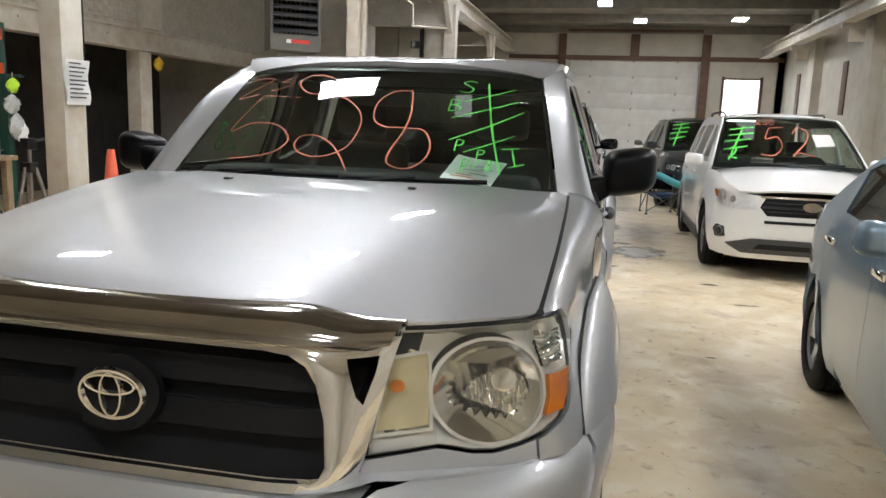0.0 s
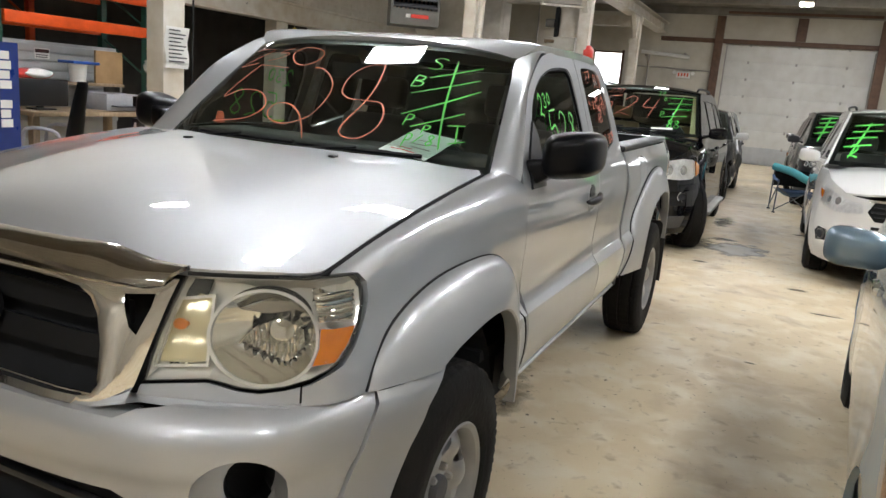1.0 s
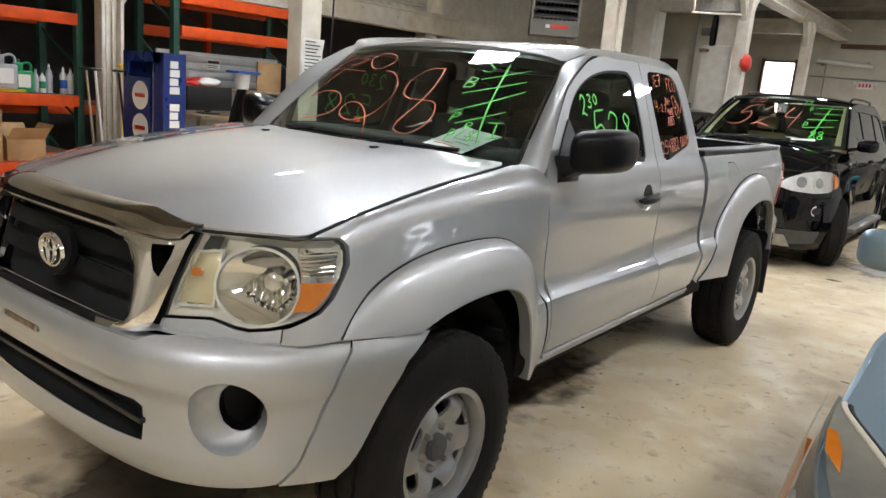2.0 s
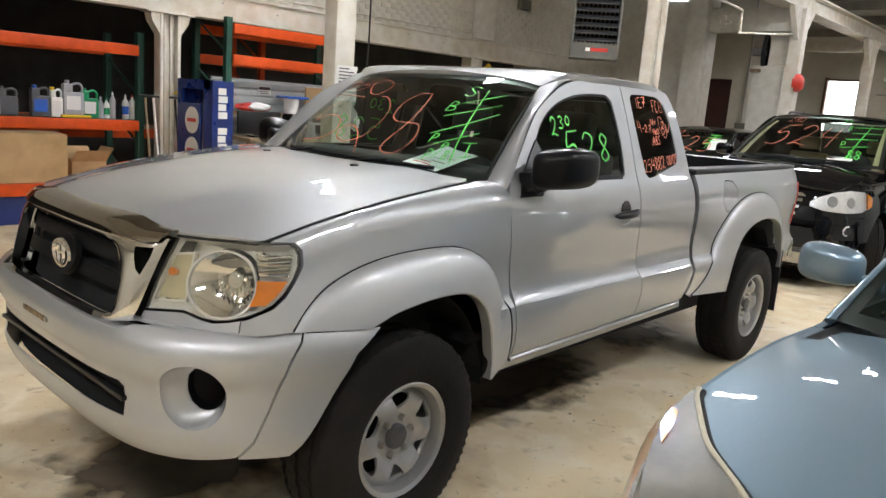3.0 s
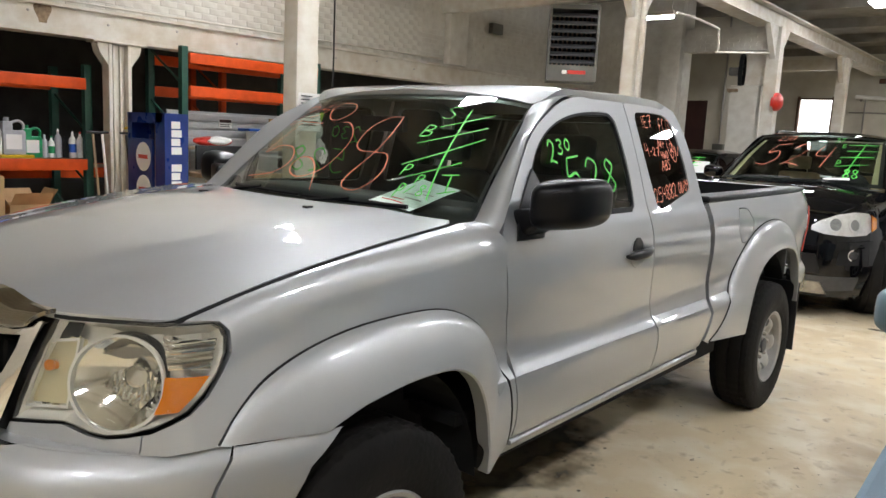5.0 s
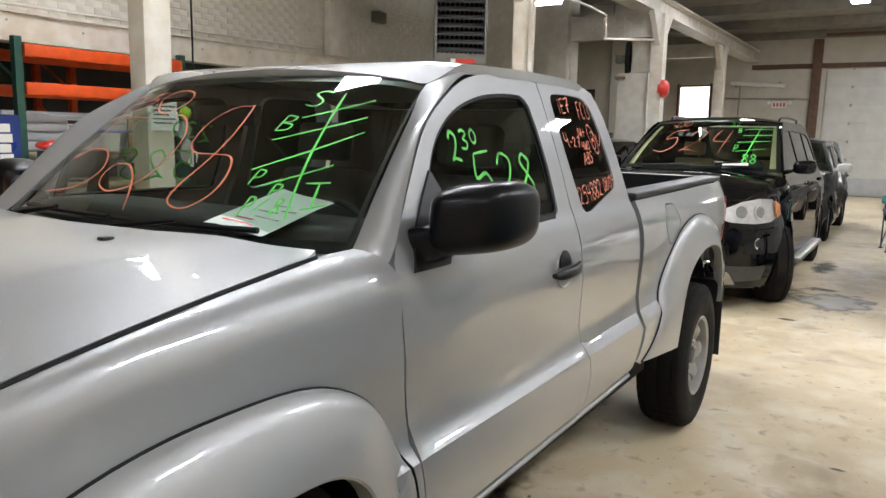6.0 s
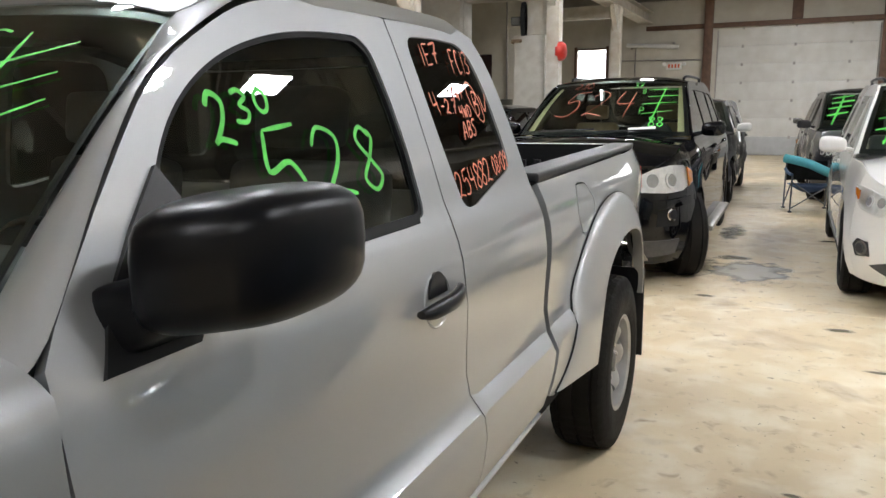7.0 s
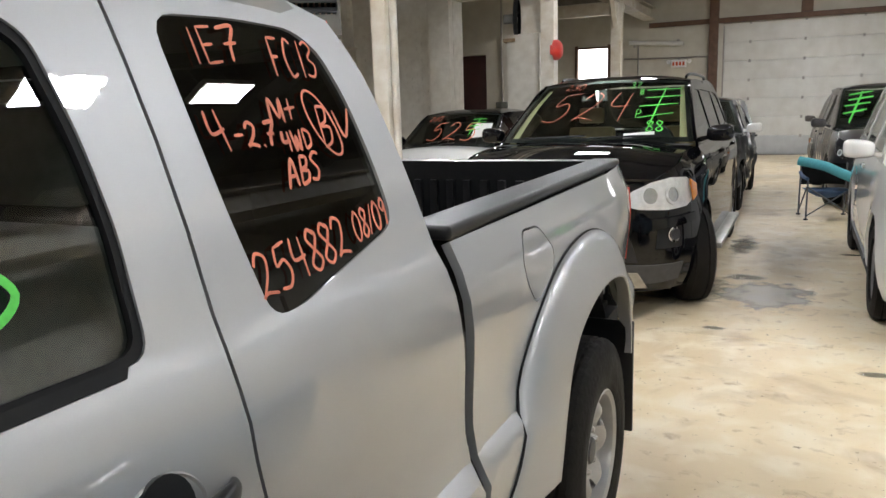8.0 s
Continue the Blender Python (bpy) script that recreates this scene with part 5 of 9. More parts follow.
for s in (False, True):
    hl = sheet("headlight", HL, lens_at, M_LENS, truck, step=0.03, rim=0.0, flip=s, label="hazed headlight with yellowed bowl and amber marker")
    sheet("lamp_bowl", HL, bowl_at, M_BOWL, hl, holes=[oval(1.0)], step=0.02, rim=0, flip=s)
    sheet("lamp_edge", HL, lens_at, M_PLASTIC, hl, holes=[[(0.33 + (a - 0.33) * 0.990, 0.985 + (z - 0.985) * 0.981) for a, z in HL]], step=0.05, rim=0.02, flip=s, lift=-0.002)
    sheet("main_reflector", oval(1.0), reflector_at, M_REFLECT, hl, step=0.016, rim=0, flip=s, smooth=60)
    sheet("reflector_ring", oval(1.03), lambda a, z: lens_at(a, z, 0.010), M_BOWL, hl, holes=[oval(0.965)], step=0.02, rim=0.012, flip=s, smooth=50)
    sheet("reflector_flutes", [(0.245, 0.955), (0.275, 0.985), (0.335, 1.010), (0.385, 0.985), (0.392, 0.955), (0.352, 0.915)], lambda a, z: lens_at(a, z, 0.040 + 0.006 * math.sin(((a - 0.3) * 0.9 + (z - 0.96) * 0.35) * 520)), M_REFLECT, hl, step=0.0035, sy=0.02, rim=0, flip=s)
    sheet("bulb_hood", [(RC[0] + 0.033 + 0.028 * math.cos(a), RC[1] + 0.012 + 0.022 * math.sin(a)) for a in np.linspace(0, 2 * math.pi, 20)[:-1]], lambda a, z: lens_at(a, z, 0.028 + 6 * ((a - 0.336) ** 2 + (z - 0.984) ** 2)), M_CHROME, hl, step=0.012, rim=0.025, flip=s, smooth=60)
    sheet("shade_band", [(0.235, 1.02), (0.29, 1.04), (0.35, 1.045), (0.395, 1.02), (0.36, 1.028), (0.30, 1.015)], lambda a, z: lens_at(a, z, 0.034), M_SMOKE, hl, step=0.02, rim=0.01, flip=s)
    turn = [(0.108, 1.032), (0.180, 1.043), (0.180, 0.908), (0.076, 0.899)]
    sheet("turn_bowl", turn, lambda a, z: lens_at(a, z, 0.030 + 0.002 * math.sin(z * 700)), M_YELLOWED, hl, step=0.008, rim=0.02, flip=s)
    sheet("turn_frame", [(0.13 + (a - 0.13) * 1.12, 0.968 + (z - 0.968) * 1.1) for a, z in turn], lambda a, z: lens_at(a, z, 0.018), M_BOWL, hl, holes=[turn], step=0.03, rim=0.012, flip=s)
    sheet("turn_bulb", [(0.118 + 0.016 * math.cos(a), 0.985 + 0.012 * math.sin(a)) for a in np.linspace(0, 2 * math.pi, 12)[:-1]], lambda a, z: lens_at(a, z, 0.016), M_AMBER, hl, step=0.02, rim=0.012, flip=s)
    sheet("corner_lens", [(0.405, 1.072), (0.580, 1.064), (0.556, 1.003), (0.434, 1.008)], lambda a, z: lens_at(a, z, 0.014 + 0.003 * math.sin(z * 620)), M_REFLECT, hl, step=0.005, sy=0.003, rim=0.01, flip=s)
    sheet("side_marker", [(0.432, 0.999), (0.545, 0.994), (0.508, 0.957), (0.468, 0.928), (0.412, 0.924), (0.428, 0.96)], lens_at, M_AMBER, hl, step=0.03, rim=0.012, flip=s, lift=0.002, label="amber side marker")


# wheels
def wheel(parent, y, x=0.80, r=0.385, rim=0.205, width=0.245, spokes=6, flip=False, steps=60):
    w = new("wheel")
    w.parent = parent
    w.matrix_basis = pose(-x if flip else x, y, r - 0.008, 0, 0, 180 if flip else 0)
    hw = width / 2
    prof = [(-hw * 0.8, rim), (-hw, rim + 0.05), (-hw * 0.96, r - 0.055), (-hw * 0.86, r - 0.012)]
    prof += [(-hw * 0.62, r - 0.002), (-hw * 0.60, r - 0.012), (-hw * 0.52, r - 0.012), (-hw * 0.50, r), (-hw * 0.08, r), (-hw * 0.06, r - 0.012), (hw * 0.06, r - 0.012), (hw * 0.08, r),
             (hw * 0.50, r), (hw * 0.52, r - 0.012), (hw * 0.60, r - 0.012), (hw * 0.62, r - 0.002)]
    prof += [(hw * 0.80, r - 0.007), (hw * 0.88, r - 0.018), (hw * 0.935, r - 0.038), (hw * 0.965, r - 0.058), (hw * 0.985, r - 0.072), (hw * 0.997, r - 0.076), (hw * 1.0, r - 0.1), (hw * 1.0, rim + 0.055), (hw * 0.99, rim + 0.052), (hw * 0.985, rim + 0.035), (hw * 0.93, rim + 0.012), (hw * 0.86, rim), (hw * 0.6, rim - 0.004)]
    ty = revolve("tyre", prof, M_RUBBER, w, "x", steps=132, smooth=30, caps=False)
    for v in ty.data.vertices:
        q = math.hypot(v.co.y, v.co.z)
        if q > r - 0.03:
            zone = int((v.co.x / hw + 1.0) * 4.0)
            k = int(round(math.atan2(v.co.z, v.co.y) / (2 * math.pi) * 132))
            if (k + zone) % 3 == 0 and q > r - 0.013:
                v.co.y, v.co.z = v.co.y * (q - 0.006) / q, v.co.z * (q - 0.006) / q
        # cuts across the shoulder blocks
        if v.co.x > hw * 0.75 and r - 0.045 < q < r - 0.004:
            if int(round(math.atan2(v.co.z, v.co.y) / (2 * math.pi) * 132)) % 2 == 0:
                v.co.x -= 0.005
                v.co.y, v.co.z = v.co.y * (q - 0.003) / q, v.co.z * (q - 0.003) / q
    # rim: outer lip, dished disc with openings
    revolve("rim_lip", [(-hw * 0.8, rim - 0.012), (hw * 0.55, rim - 0.014), (hw * 0.80, rim - 0.004), (hw * 0.90, rim + 0.008), (hw * 0.93, rim + 0.002), (hw * 0.86, rim - 0.012), (hw * 0.6, rim - 0.022), (hw * 0.44, rim - 0.020)], M_RIM, w, "x", steps=steps, caps=False)
    R = rim - 0.02

    def disc(a, c):
        q = math.hypot(a, c)
        d = hw * 0.48 + 0.026 * math.sin(math.pi * min(1, max(0, (q - 0.085) / (R - 0.085))))
        if q > 0.09:
            d += 0.009 * math.cos(spokes * math.atan2(c, a)) * math.sin(math.pi * min(1, (q - 0.09) / (R - 0.09)))
        return (d, a, c)

    holes = []
    for k in range(spokes):
        a = 2 * math.pi * (k + 0.5) / spokes
        poly = []
        for da, q in ((-0.265, R * 0.85), (-0.14, R * 0.895), (0.14, R * 0.895), (0.265, R * 0.85), (0.12, R * 0.62), (0.0, R * 0.575), (-0.12, R * 0.62)):
            poly.append((q * math.cos(a + da), q * math.sin(a + da)))
        holes.append(smooth_line(poly, 3, True))
    sheet("rim_disc", [(R * math.cos(t), R * math.sin(t)) for t in np.linspace(0, 2 * math.pi, 49)[:-1]], disc, M_RIM, w, holes=holes, step=0.010, rim=0.012, smooth=50)
    revolve("brake", [(-hw * 0.5, R * 0.95), (-hw * 0.3, R * 0.95), (-hw * 0.25, 0.03)], M_VOID, w, "x", steps=24)
    revolve("centre_cap", [(hw * 0.3, 0.047), (hw * 0.60, 0.046), (hw * 0.66, 0.04), (hw * 0.68, 0.0)], M_TRIM, w, "x", steps=28)
    for k in range(6):
        a = 2 * math.pi * k / 6 + 0.2
        revolve("lug_nut", [(hw * 0.35, 0.013), (hw * 0.60, 0.013), (hw * 0.66, 0.008), (hw * 0.67, 0)], M_STEEL, w, "x", at=(0, 0.07 * math.cos(a), 0.07 * math.sin(a)), steps=6)
    return w


for y in (0.875, 4.12):
    for s in (False, True):
        wheel(truck, y, flip=s)
under = bmesh.new()
box_bm(under, -0.60, 0.60, 0.40, 4.95, 0.42, 0.66)
box_bm(under, -0.62, 0.62, 0.5, 1.25, 0.5, 1.05)
box_bm(under, -0.82, 0.82, 1.40, 3.45, 0.46, 0.62)
box_bm(under, -0.78, 0.78, 4.70, 4.95, 0.52, 0.66)
part("chassis", under, M_VOID, truck, "dark underbody and frame")
for yc, zc, rr in ((0.875, 0.40, 0.52), (4.1, 0.42, 0.54)):
    for s in (-1, 1):
        b = bmesh.new()
        n = 20
        for j in range(n):
            a0, a1 = math.pi * (0.02 + 0.96 * j / n), math.pi * (0.02 + 0.96 * (j + 1) / n)
            q = [b.verts.new((s * x, yc + rr * math.cos(a), zc + rr * math.sin(a))) for x, a in ((0.5, a0), (0.82, a0), (0.82, a1), (0.5, a1))]
            b.faces.new(q)
        rim_pts = [b.verts.new((s * 0.5, yc + rr * math.cos(math.pi * k / 20), zc + rr * math.sin(math.pi * k / 20))) for k in range(21)]
        b.faces.new(rim_pts)
        part("wheel_liner", b, M_VOID, truck)
for y in (0.875, 4.12):
    tube("axle", [(-0.78, y, 0.38), (0.78, y, 0.38)], 0.045, M_VOID, truck)


# mirrors
def mirror(parent, cx, cy, cz, sx, sy, sz, material, flip=False, stalk=None, glassy=True, taper=0.25, sweep=0.0, sag=0.0):
    b = bmesh.new()
    n, m = 28, 16
    e = 0.55

    def sp(v, k):
        return math.copysign(abs(v) ** k, v)
    rows = []
    for i in range(m + 1):
        v = -math.pi / 2 + math.pi * i / m
        rows.append([b.verts.new((cx + sx * sp(math.cos(v), e) * sp(math.cos(2 * math.pi * j / n), e), cy + sy * sp(math.cos(v), e * 1.3) * sp(math.sin(2 * math.pi * j / n), e * 1.4),
                                  cz + sz * sp(math.sin(v), e))) for j in range(n)])
    for a, c in zip(rows, rows[1:]):
        for j in range(n):
            b.faces.new((a[j], a[(j + 1) % n], c[(j + 1) % n], c[j]))
    bmesh.ops.remove_doubles(b, verts=b.verts[:], dist=1e-5)
    for v in b.verts:
        # the housing slopes down and thins towards the door, its back is rounded
        q = min(1.0, max(0.0, (cx + sx - v.co.x) / (2 * sx)))
        if v.co.z > cz:
            v.co.z = cz + (v.co.z - cz) * (1 - taper * q ** 1.7)
        v.co.x += taper * 0.18 * sx * q * (v.co.z - cz) / sz
        v.co.y += taper * 0.25 * sy * q + sweep * (v.co.x - cx)
        if v.co.z < cz:
            v.co.z -= sag * q
    if stalk:
        x0, x1, y0, y1, z0, z1 = stalk
        old = set(b.verts)
        box_bm(b, x0, x1, y0, y1, z0, z1, min(0.03, (z1 - z0) * 0.36), 4)
        for v in b.verts:
            if v not in old:
                k = (v.co.x - x0) / (x1 - x0)
                v.co.z += (z1 - v.co.z) * 0.55 * k * k + 0.02 * k
                v.co.y += 0.03 * k
    if flip:
        bmesh.ops.scale(b, vec=(-1, 1, 1), verts=b.verts[:])
    bmesh.ops.recalc_face_normals(b, faces=b.faces[:])
    ob = part("side_mirror", b, material, parent, "", 50)
    if glassy:
        k = -1 if flip else 1
        box("mirror_glass", k * cx - sx * 0.62, k * cx + sx * 0.62, cy + sy * 0.84, cy + sy * 0.93, cz - sz * 0.6, cz + sz * 0.6, M_CHROME, ob, 0.004, "mirror glass",
            m=Matrix(((1, 0, 0, 0), (k * sweep, 1, 0, -sweep * cx), (0, 0, 1, 0), (0, 0, 0, 1))))
    return ob


for s in (False, True):
    # the far one is folded partly in
    if s:
        mirror(truck, 0.945, 1.595, 1.325, 0.080, 0.09, 0.080, M_GLOSSBLACK, s, (0.82, 0.93, 1.49, 1.63, 1.20, 1.335), taper=0.42)
    else:
        mirror(truck, 0.955, 1.645, 1.337, 0.095, 0.124, 0.079, M_GLOSSBLACK, s, (0.80, 0.92, 1.51, 1.66, 1.195, 1.30), taper=0.22, sweep=0.40, sag=0.028)

# wipers
for x0, x1 in ((-0.62, -0.02), (0.02, 0.62)):
    pts = [ws_at(x0 + (x1 - x0) * k / 6, 0.045 + 0.004 * k / 6) for k in range(7)]
    blade = tube("wiper", [(p[0], p[1] - 0.012, p[2] + 0.015) for p in pts], 0.008, M_PLASTIC, truck, "black wiper", 6)
    q = ws_at(x0 + 0.02, -0.01)
    m = ws_at(x0 + (x1 - x0) * 0.5, 0.047)
    tube("wiper_arm", [(q[0], q[1] - 0.03, q[2] + 0.014), (q[0] + 0.05, q[1] - 0.022, q[2] + 0.030), (m[0], m[1] - 0.022, m[2] + 0.026)], [0.014, 0.010, 0.006], M_PLASTIC, blade, "", 6)
    revolve("wiper_pivot", [(0.0, 0.020), (0.022, 0.018), (0.028, 0.0)], M_PLASTIC, blade, "z", at=(q[0], q[1] - 0.03, q[2] - 0.004), steps=12)

# cabin
cab = bmesh.new()
box_bm(cab, -0.72, 0.72, 1.34, 1.74, 0.85, 1.226, 0.04, 3)
box_bm(cab, -0.64, 0.64, 1.47, 1.76, 1.0, 1.288, 0.05, 3)
part("dashboard", cab, M_DASH, truck, "", 40)
box("cabin_floor", -0.80, 0.80, 1.3, 2.95, 0.62, 0.66, M_VOID, truck, 0)
for x in (-0.36, 0.36):
    seat = new("seat")
    seat.parent = truck
    seat.matrix_basis = pose(x, 2.25, 0.7)
    box("cushion", -0.25, 0.25, -0.28, 0.22, 0.0, 0.24, M_CLOTH, seat, 0.06, seg=3)
    box("backrest", -0.24, 0.24, 0.16, 0.30, 0.2, 0.72, M_CLOTH, seat, 0.06, seg=3, m=Matrix.Rotation(-0.2, 4, "X"))
    box("headrest", -0.13, 0.13, 0.16, 0.26, 0.74, 0.90, M_CLOTH, seat, 0.04, seg=3, m=Matrix.Rotation(-0.16, 4, "X"))
revolve("steering_wheel", [(-0.014, 0.17), (0.0, 0.184), (0.014, 0.17), (0.0, 0.158), (-0.014, 0.17)], M_DASH, truck, "y", at=(0.36, 1.80, 1.14), steps=32)
sheet("rear_view_mirror", [(-0.12, 1.53), (0.12, 1.53), (0.12, 1.59), (-0.12, 1.59)], lambda x, z: (x, 1.72, z), M_PLASTIC, truck, step=0.1, rim=0.03)
dash_paper = thing("paper_sheet", "pale green printed sheet lying on the dashboard", "paper", 0.385, 1.50, 1.284, 32)
def on_paper(u, v):
    """A point of the sheet, which lies askew and slopes up the dash; it curls a little."""
    a, b = (-0.127 + 0.157 * u, -0.104 - 0.066 * u), (0.022 + 0.154 * u, 0.119 - 0.096 * u)
    x, y = a[0] + (b[0] - a[0]) * v, a[1] + (b[1] - a[1]) * v
    return (x, y, 0.002 + 0.3036 * (y + 0.13) + 0.004 * math.sin(5 * u) * math.cos(4 * v))


sheet("sheet_of_paper", [(0, 0), (1, 0), (1, 1), (0, 1)], on_paper, M_PAPER, dash_paper, step=0.2, rim=0.001)
for k, (u, v, w) in enumerate(((0.16, 0.10, 0.5), (0.24, 0.20, 0.3), (0.45, 0.30, 0.4), (0.30, 0.44, 0.35), (0.62, 0.52, 0.25), (0.35, 0.62, 0.3))):
    sheet("text_bar", [(u, v), (u + w, v + 0.02), (u + w, v + 0.05), (u, v + 0.035)], on_paper, M_RED if k < 2 else M_STEEL, dash_paper, step=0.2, rim=0, lift=0.002)


# marker writing
def ws_ink(u, v):
    p = ws_at(u, v)
    return (p[0], p[1] - 0.004, p[2] + 0.005)


five = [[(-0.376, 0.659), (-0.615, 0.681)], [(-0.615, 0.681), (-0.709, 0.37), (-0.582, 0.429), (-0.437, 0.422), (-0.351, 0.344), (-0.341, 0.266), (-0.418, 0.188), (-0.62, 0.144)]]
two = [[(-0.225, 0.673), (-0.166, 0.665), (-0.077, 0.569), (-0.024, 0.453), (-0.034, 0.32), (-0.086, 0.234), (-0.172, 0.187), (-0.254, 0.213), (-0.294, 0.269), (-0.277, 0.335), (-0.199, 0.34), (-0.122, 0.273), (-0.057, 0.176), (0.0, 0.10)]]
eight = [[(0.172, 0.742), (0.1, 0.729), (0.034, 0.623), (0.046, 0.502), (0.111, 0.434), (0.205, 0.428), (0.28, 0.416), (0.326, 0.325), (0.327, 0.223), (0.281, 0.149), (0.225, 0.137), (0.173, 0.171), (0.169, 0.251), (0.198, 0.401), (0.204, 0.538), (0.187, 0.684), (0.172, 0.75)]]
for g in (five, two, eight):
    ribbon("lot_digit", g, ws_ink, 0.009, M_ORANGE_INK, ws, "orange handwritten digit of 528")
small = [[(-0.84, 0.845), (-0.72, 0.865), (-0.62, 0.85), (-0.66, 0.80), (-0.84, 0.665), (-0.66, 0.70)]], [[(-0.446, 0.875), (-0.537, 0.815), (-0.458, 0.811), (-0.493, 0.76), (-0.589, 0.724)]], [[(-0.382, 0.879), (-0.424, 0.81), (-0.362, 0.713), (-0.283, 0.698), (-0.231, 0.77), (-0.25, 0.843), (-0.321, 0.878), (-0.382, 0.879)]]
for g in small:
    ribbon("lot_digit", g, ws_ink, 0.008, M_ORANGE_INK, ws, "orange handwritten digit of 230")
tally = [[(0.522, 0.85), (0.594, 0.459), (0.671, 0.122)], [(0.426, 0.671), (0.714, 0.818)], [(0.385, 0.526), (0.737, 0.702)], [(0.402, 0.353), (0.777, 0.609)], [(0.479, 0.267), (0.73, 0.409)],
         [(0.662, 0.303), (0.767, 0.315)], [(0.722, 0.306), (0.745, 0.185)], [(0.704, 0.171), (0.798, 0.201)]]
for st in tally:
    ribbon("tally_line", [st], ws_ink, 0.013, M_GREEN_INK, ws, "green handwritten tally line")


def fitted(text, corner, right, top):
    """Handwriting laid into a slanted box: lower left corner, lower right corner, upper left corner."""
    st = writing(text, 0, 0, 1)
    w = max(p[0] for q in st for p in q)
    return [[(corner[0] + (right[0] - corner[0]) * p[0] / w + (top[0] - corner[0]) * p[1], corner[1] + (right[1] - corner[1]) * p[0] / w + (top[1] - corner[1]) * p[1]) for p in q] for q in st]


def boxed(text, a, b, w, h):
    return fitted(text, (a, b), (a + w, b), (a, b + h))


for tx, u, v, w, h in (("S", 0.386, 0.75, 0.075, 0.11), ("B", 0.355, 0.585, 0.055, 0.10), ("P", 0.433, 0.275, 0.035, 0.085), ("P", 0.482, 0.12, 0.03, 0.10), ("P", 0.542, 0.225, 0.035, 0.065), ("/", 0.53, 0.15, 0.035, 0.07), ("8", 0.594, 0.145, 0.03, 0.075)):
    ribbon("letter", boxed(tx, u, v, w, h), ws_ink, 0.010, M_GREEN_INK, ws, "green handwritten letter")


def door_ink(y, z):
    p = side(y, z)
    return (p[0] - 0.002, p[1], p[2])


fd = [o for o in truck.children if o.name.startswith("front_door")][0]
rd = [o for o in truck.children if o.name.startswith("rear_door")][0]
for lb, row in (("230", (("2", 1.805, 1.447, 0.047, 0.078), ("3", 1.866, 1.478, 0.036, 0.052), ("0", 1.924, 1.495, 0.030, 0.038))), ("528", (("5", 1.890, 1.312, 0.112, 0.162), ("2", 2.034, 1.340, 0.105, 0.126), ("8", 2.178, 1.342, 0.068, 0.121)))):
    ribbon("lot_number", [st for tx, y, z, w, h in row for st in boxed(tx, y, z, w, h)], door_ink, 0.011, M_GREEN_INK, fd, "green handwritten " + lb)


def far_ink(y, z):
    p = side(4.10 - y, z)
    return (-p[0] + 0.002, p[1], p[2])


fd2 = [o for o in truck.children if o.name.startswith("front_door")][1]
for lb, row in (("230", (("2", 1.80, 1.46, 0.06, 0.085), ("3", 1.88, 1.48, 0.045, 0.065), ("0", 1.95, 1.49, 0.04, 0.055))), ("528", (("5", 1.86, 1.30, 0.10, 0.13), ("2", 2.0, 1.31, 0.09, 0.12), ("8", 2.13, 1.32, 0.07, 0.12)))):
    ribbon("lot_number", [st for tx, y, z, w, h in row for st in boxed(tx, y, z, w, h)], far_ink, 0.010, M_GREEN_INK, fd2, "green handwritten " + lb)
for tx, x in (("2", -0.36), ("3", -0.12), ("0", 0.06)):
    ribbon("roof_digit", boxed(tx, x, 1.965, 0.13, 0.10), lambda x, y: (x, y, roof_at(x, y)[2] + 0.002), 0.007, M_FAINT_INK, roof, "faint red handwritten digit")


def q_ink(y, z):
    p = side(y, z)
    return (p[0] + 0.001, p[1], p[2])


for tx, o, r, u in (("1E7", (2.590, 1.596), (2.700, 1.606), (2.585, 1.646)), ("FC13", (2.762, 1.585), (2.875, 1.584), (2.764, 1.645)), ("4", (2.582, 1.473), (2.612, 1.480), (2.570, 1.533)), ("-2.7", (2.617, 1.482), (2.709, 1.481), (2.620, 1.517)),
                    ("4WD", (2.722, 1.470), (2.792, 1.472), (2.723, 1.501)), ("B", (2.826, 1.470), (2.856, 1.476), (2.830, 1.536)), ("V", (2.872, 1.484), (2.920, 1.486), (2.880, 1.530)), ("ABS", (2.702, 1.416), (2.788, 1.425), (2.713, 1.458)),
                    ("254882", (2.569, 1.281), (2.800, 1.305), (2.567, 1.341)), ("08/09", (2.826, 1.316), (2.938, 1.330), (2.830, 1.362))):
    ribbon("marking", fitted(tx, o, r, u), q_ink, 0.0065, M_ORANGE_INK, rd, "orange handwritten " + tx)
ribbon("marking", [[(2.712, 1.512), (2.720, 1.550), (2.734, 1.522), (2.745, 1.550), (2.744, 1.514)], [(2.752, 1.534), (2.780, 1.537)], [(2.767, 1.550), (2.763, 1.518)]], q_ink, 0.0065, M_ORANGE_INK, rd, "orange handwritten letters")
ribbon("marking", [smooth_line([(2.842 + 0.034 * math.cos(a) - 0.012 * math.sin(a), 1.510 + 0.052 * math.sin(a) - 0.010 * math.cos(a)) for a in np.linspace(0, 2 * math.pi, 13)], 2)], q_ink, 0.006, M_ORANGE_INK, rd, "orange hand-drawn ring")


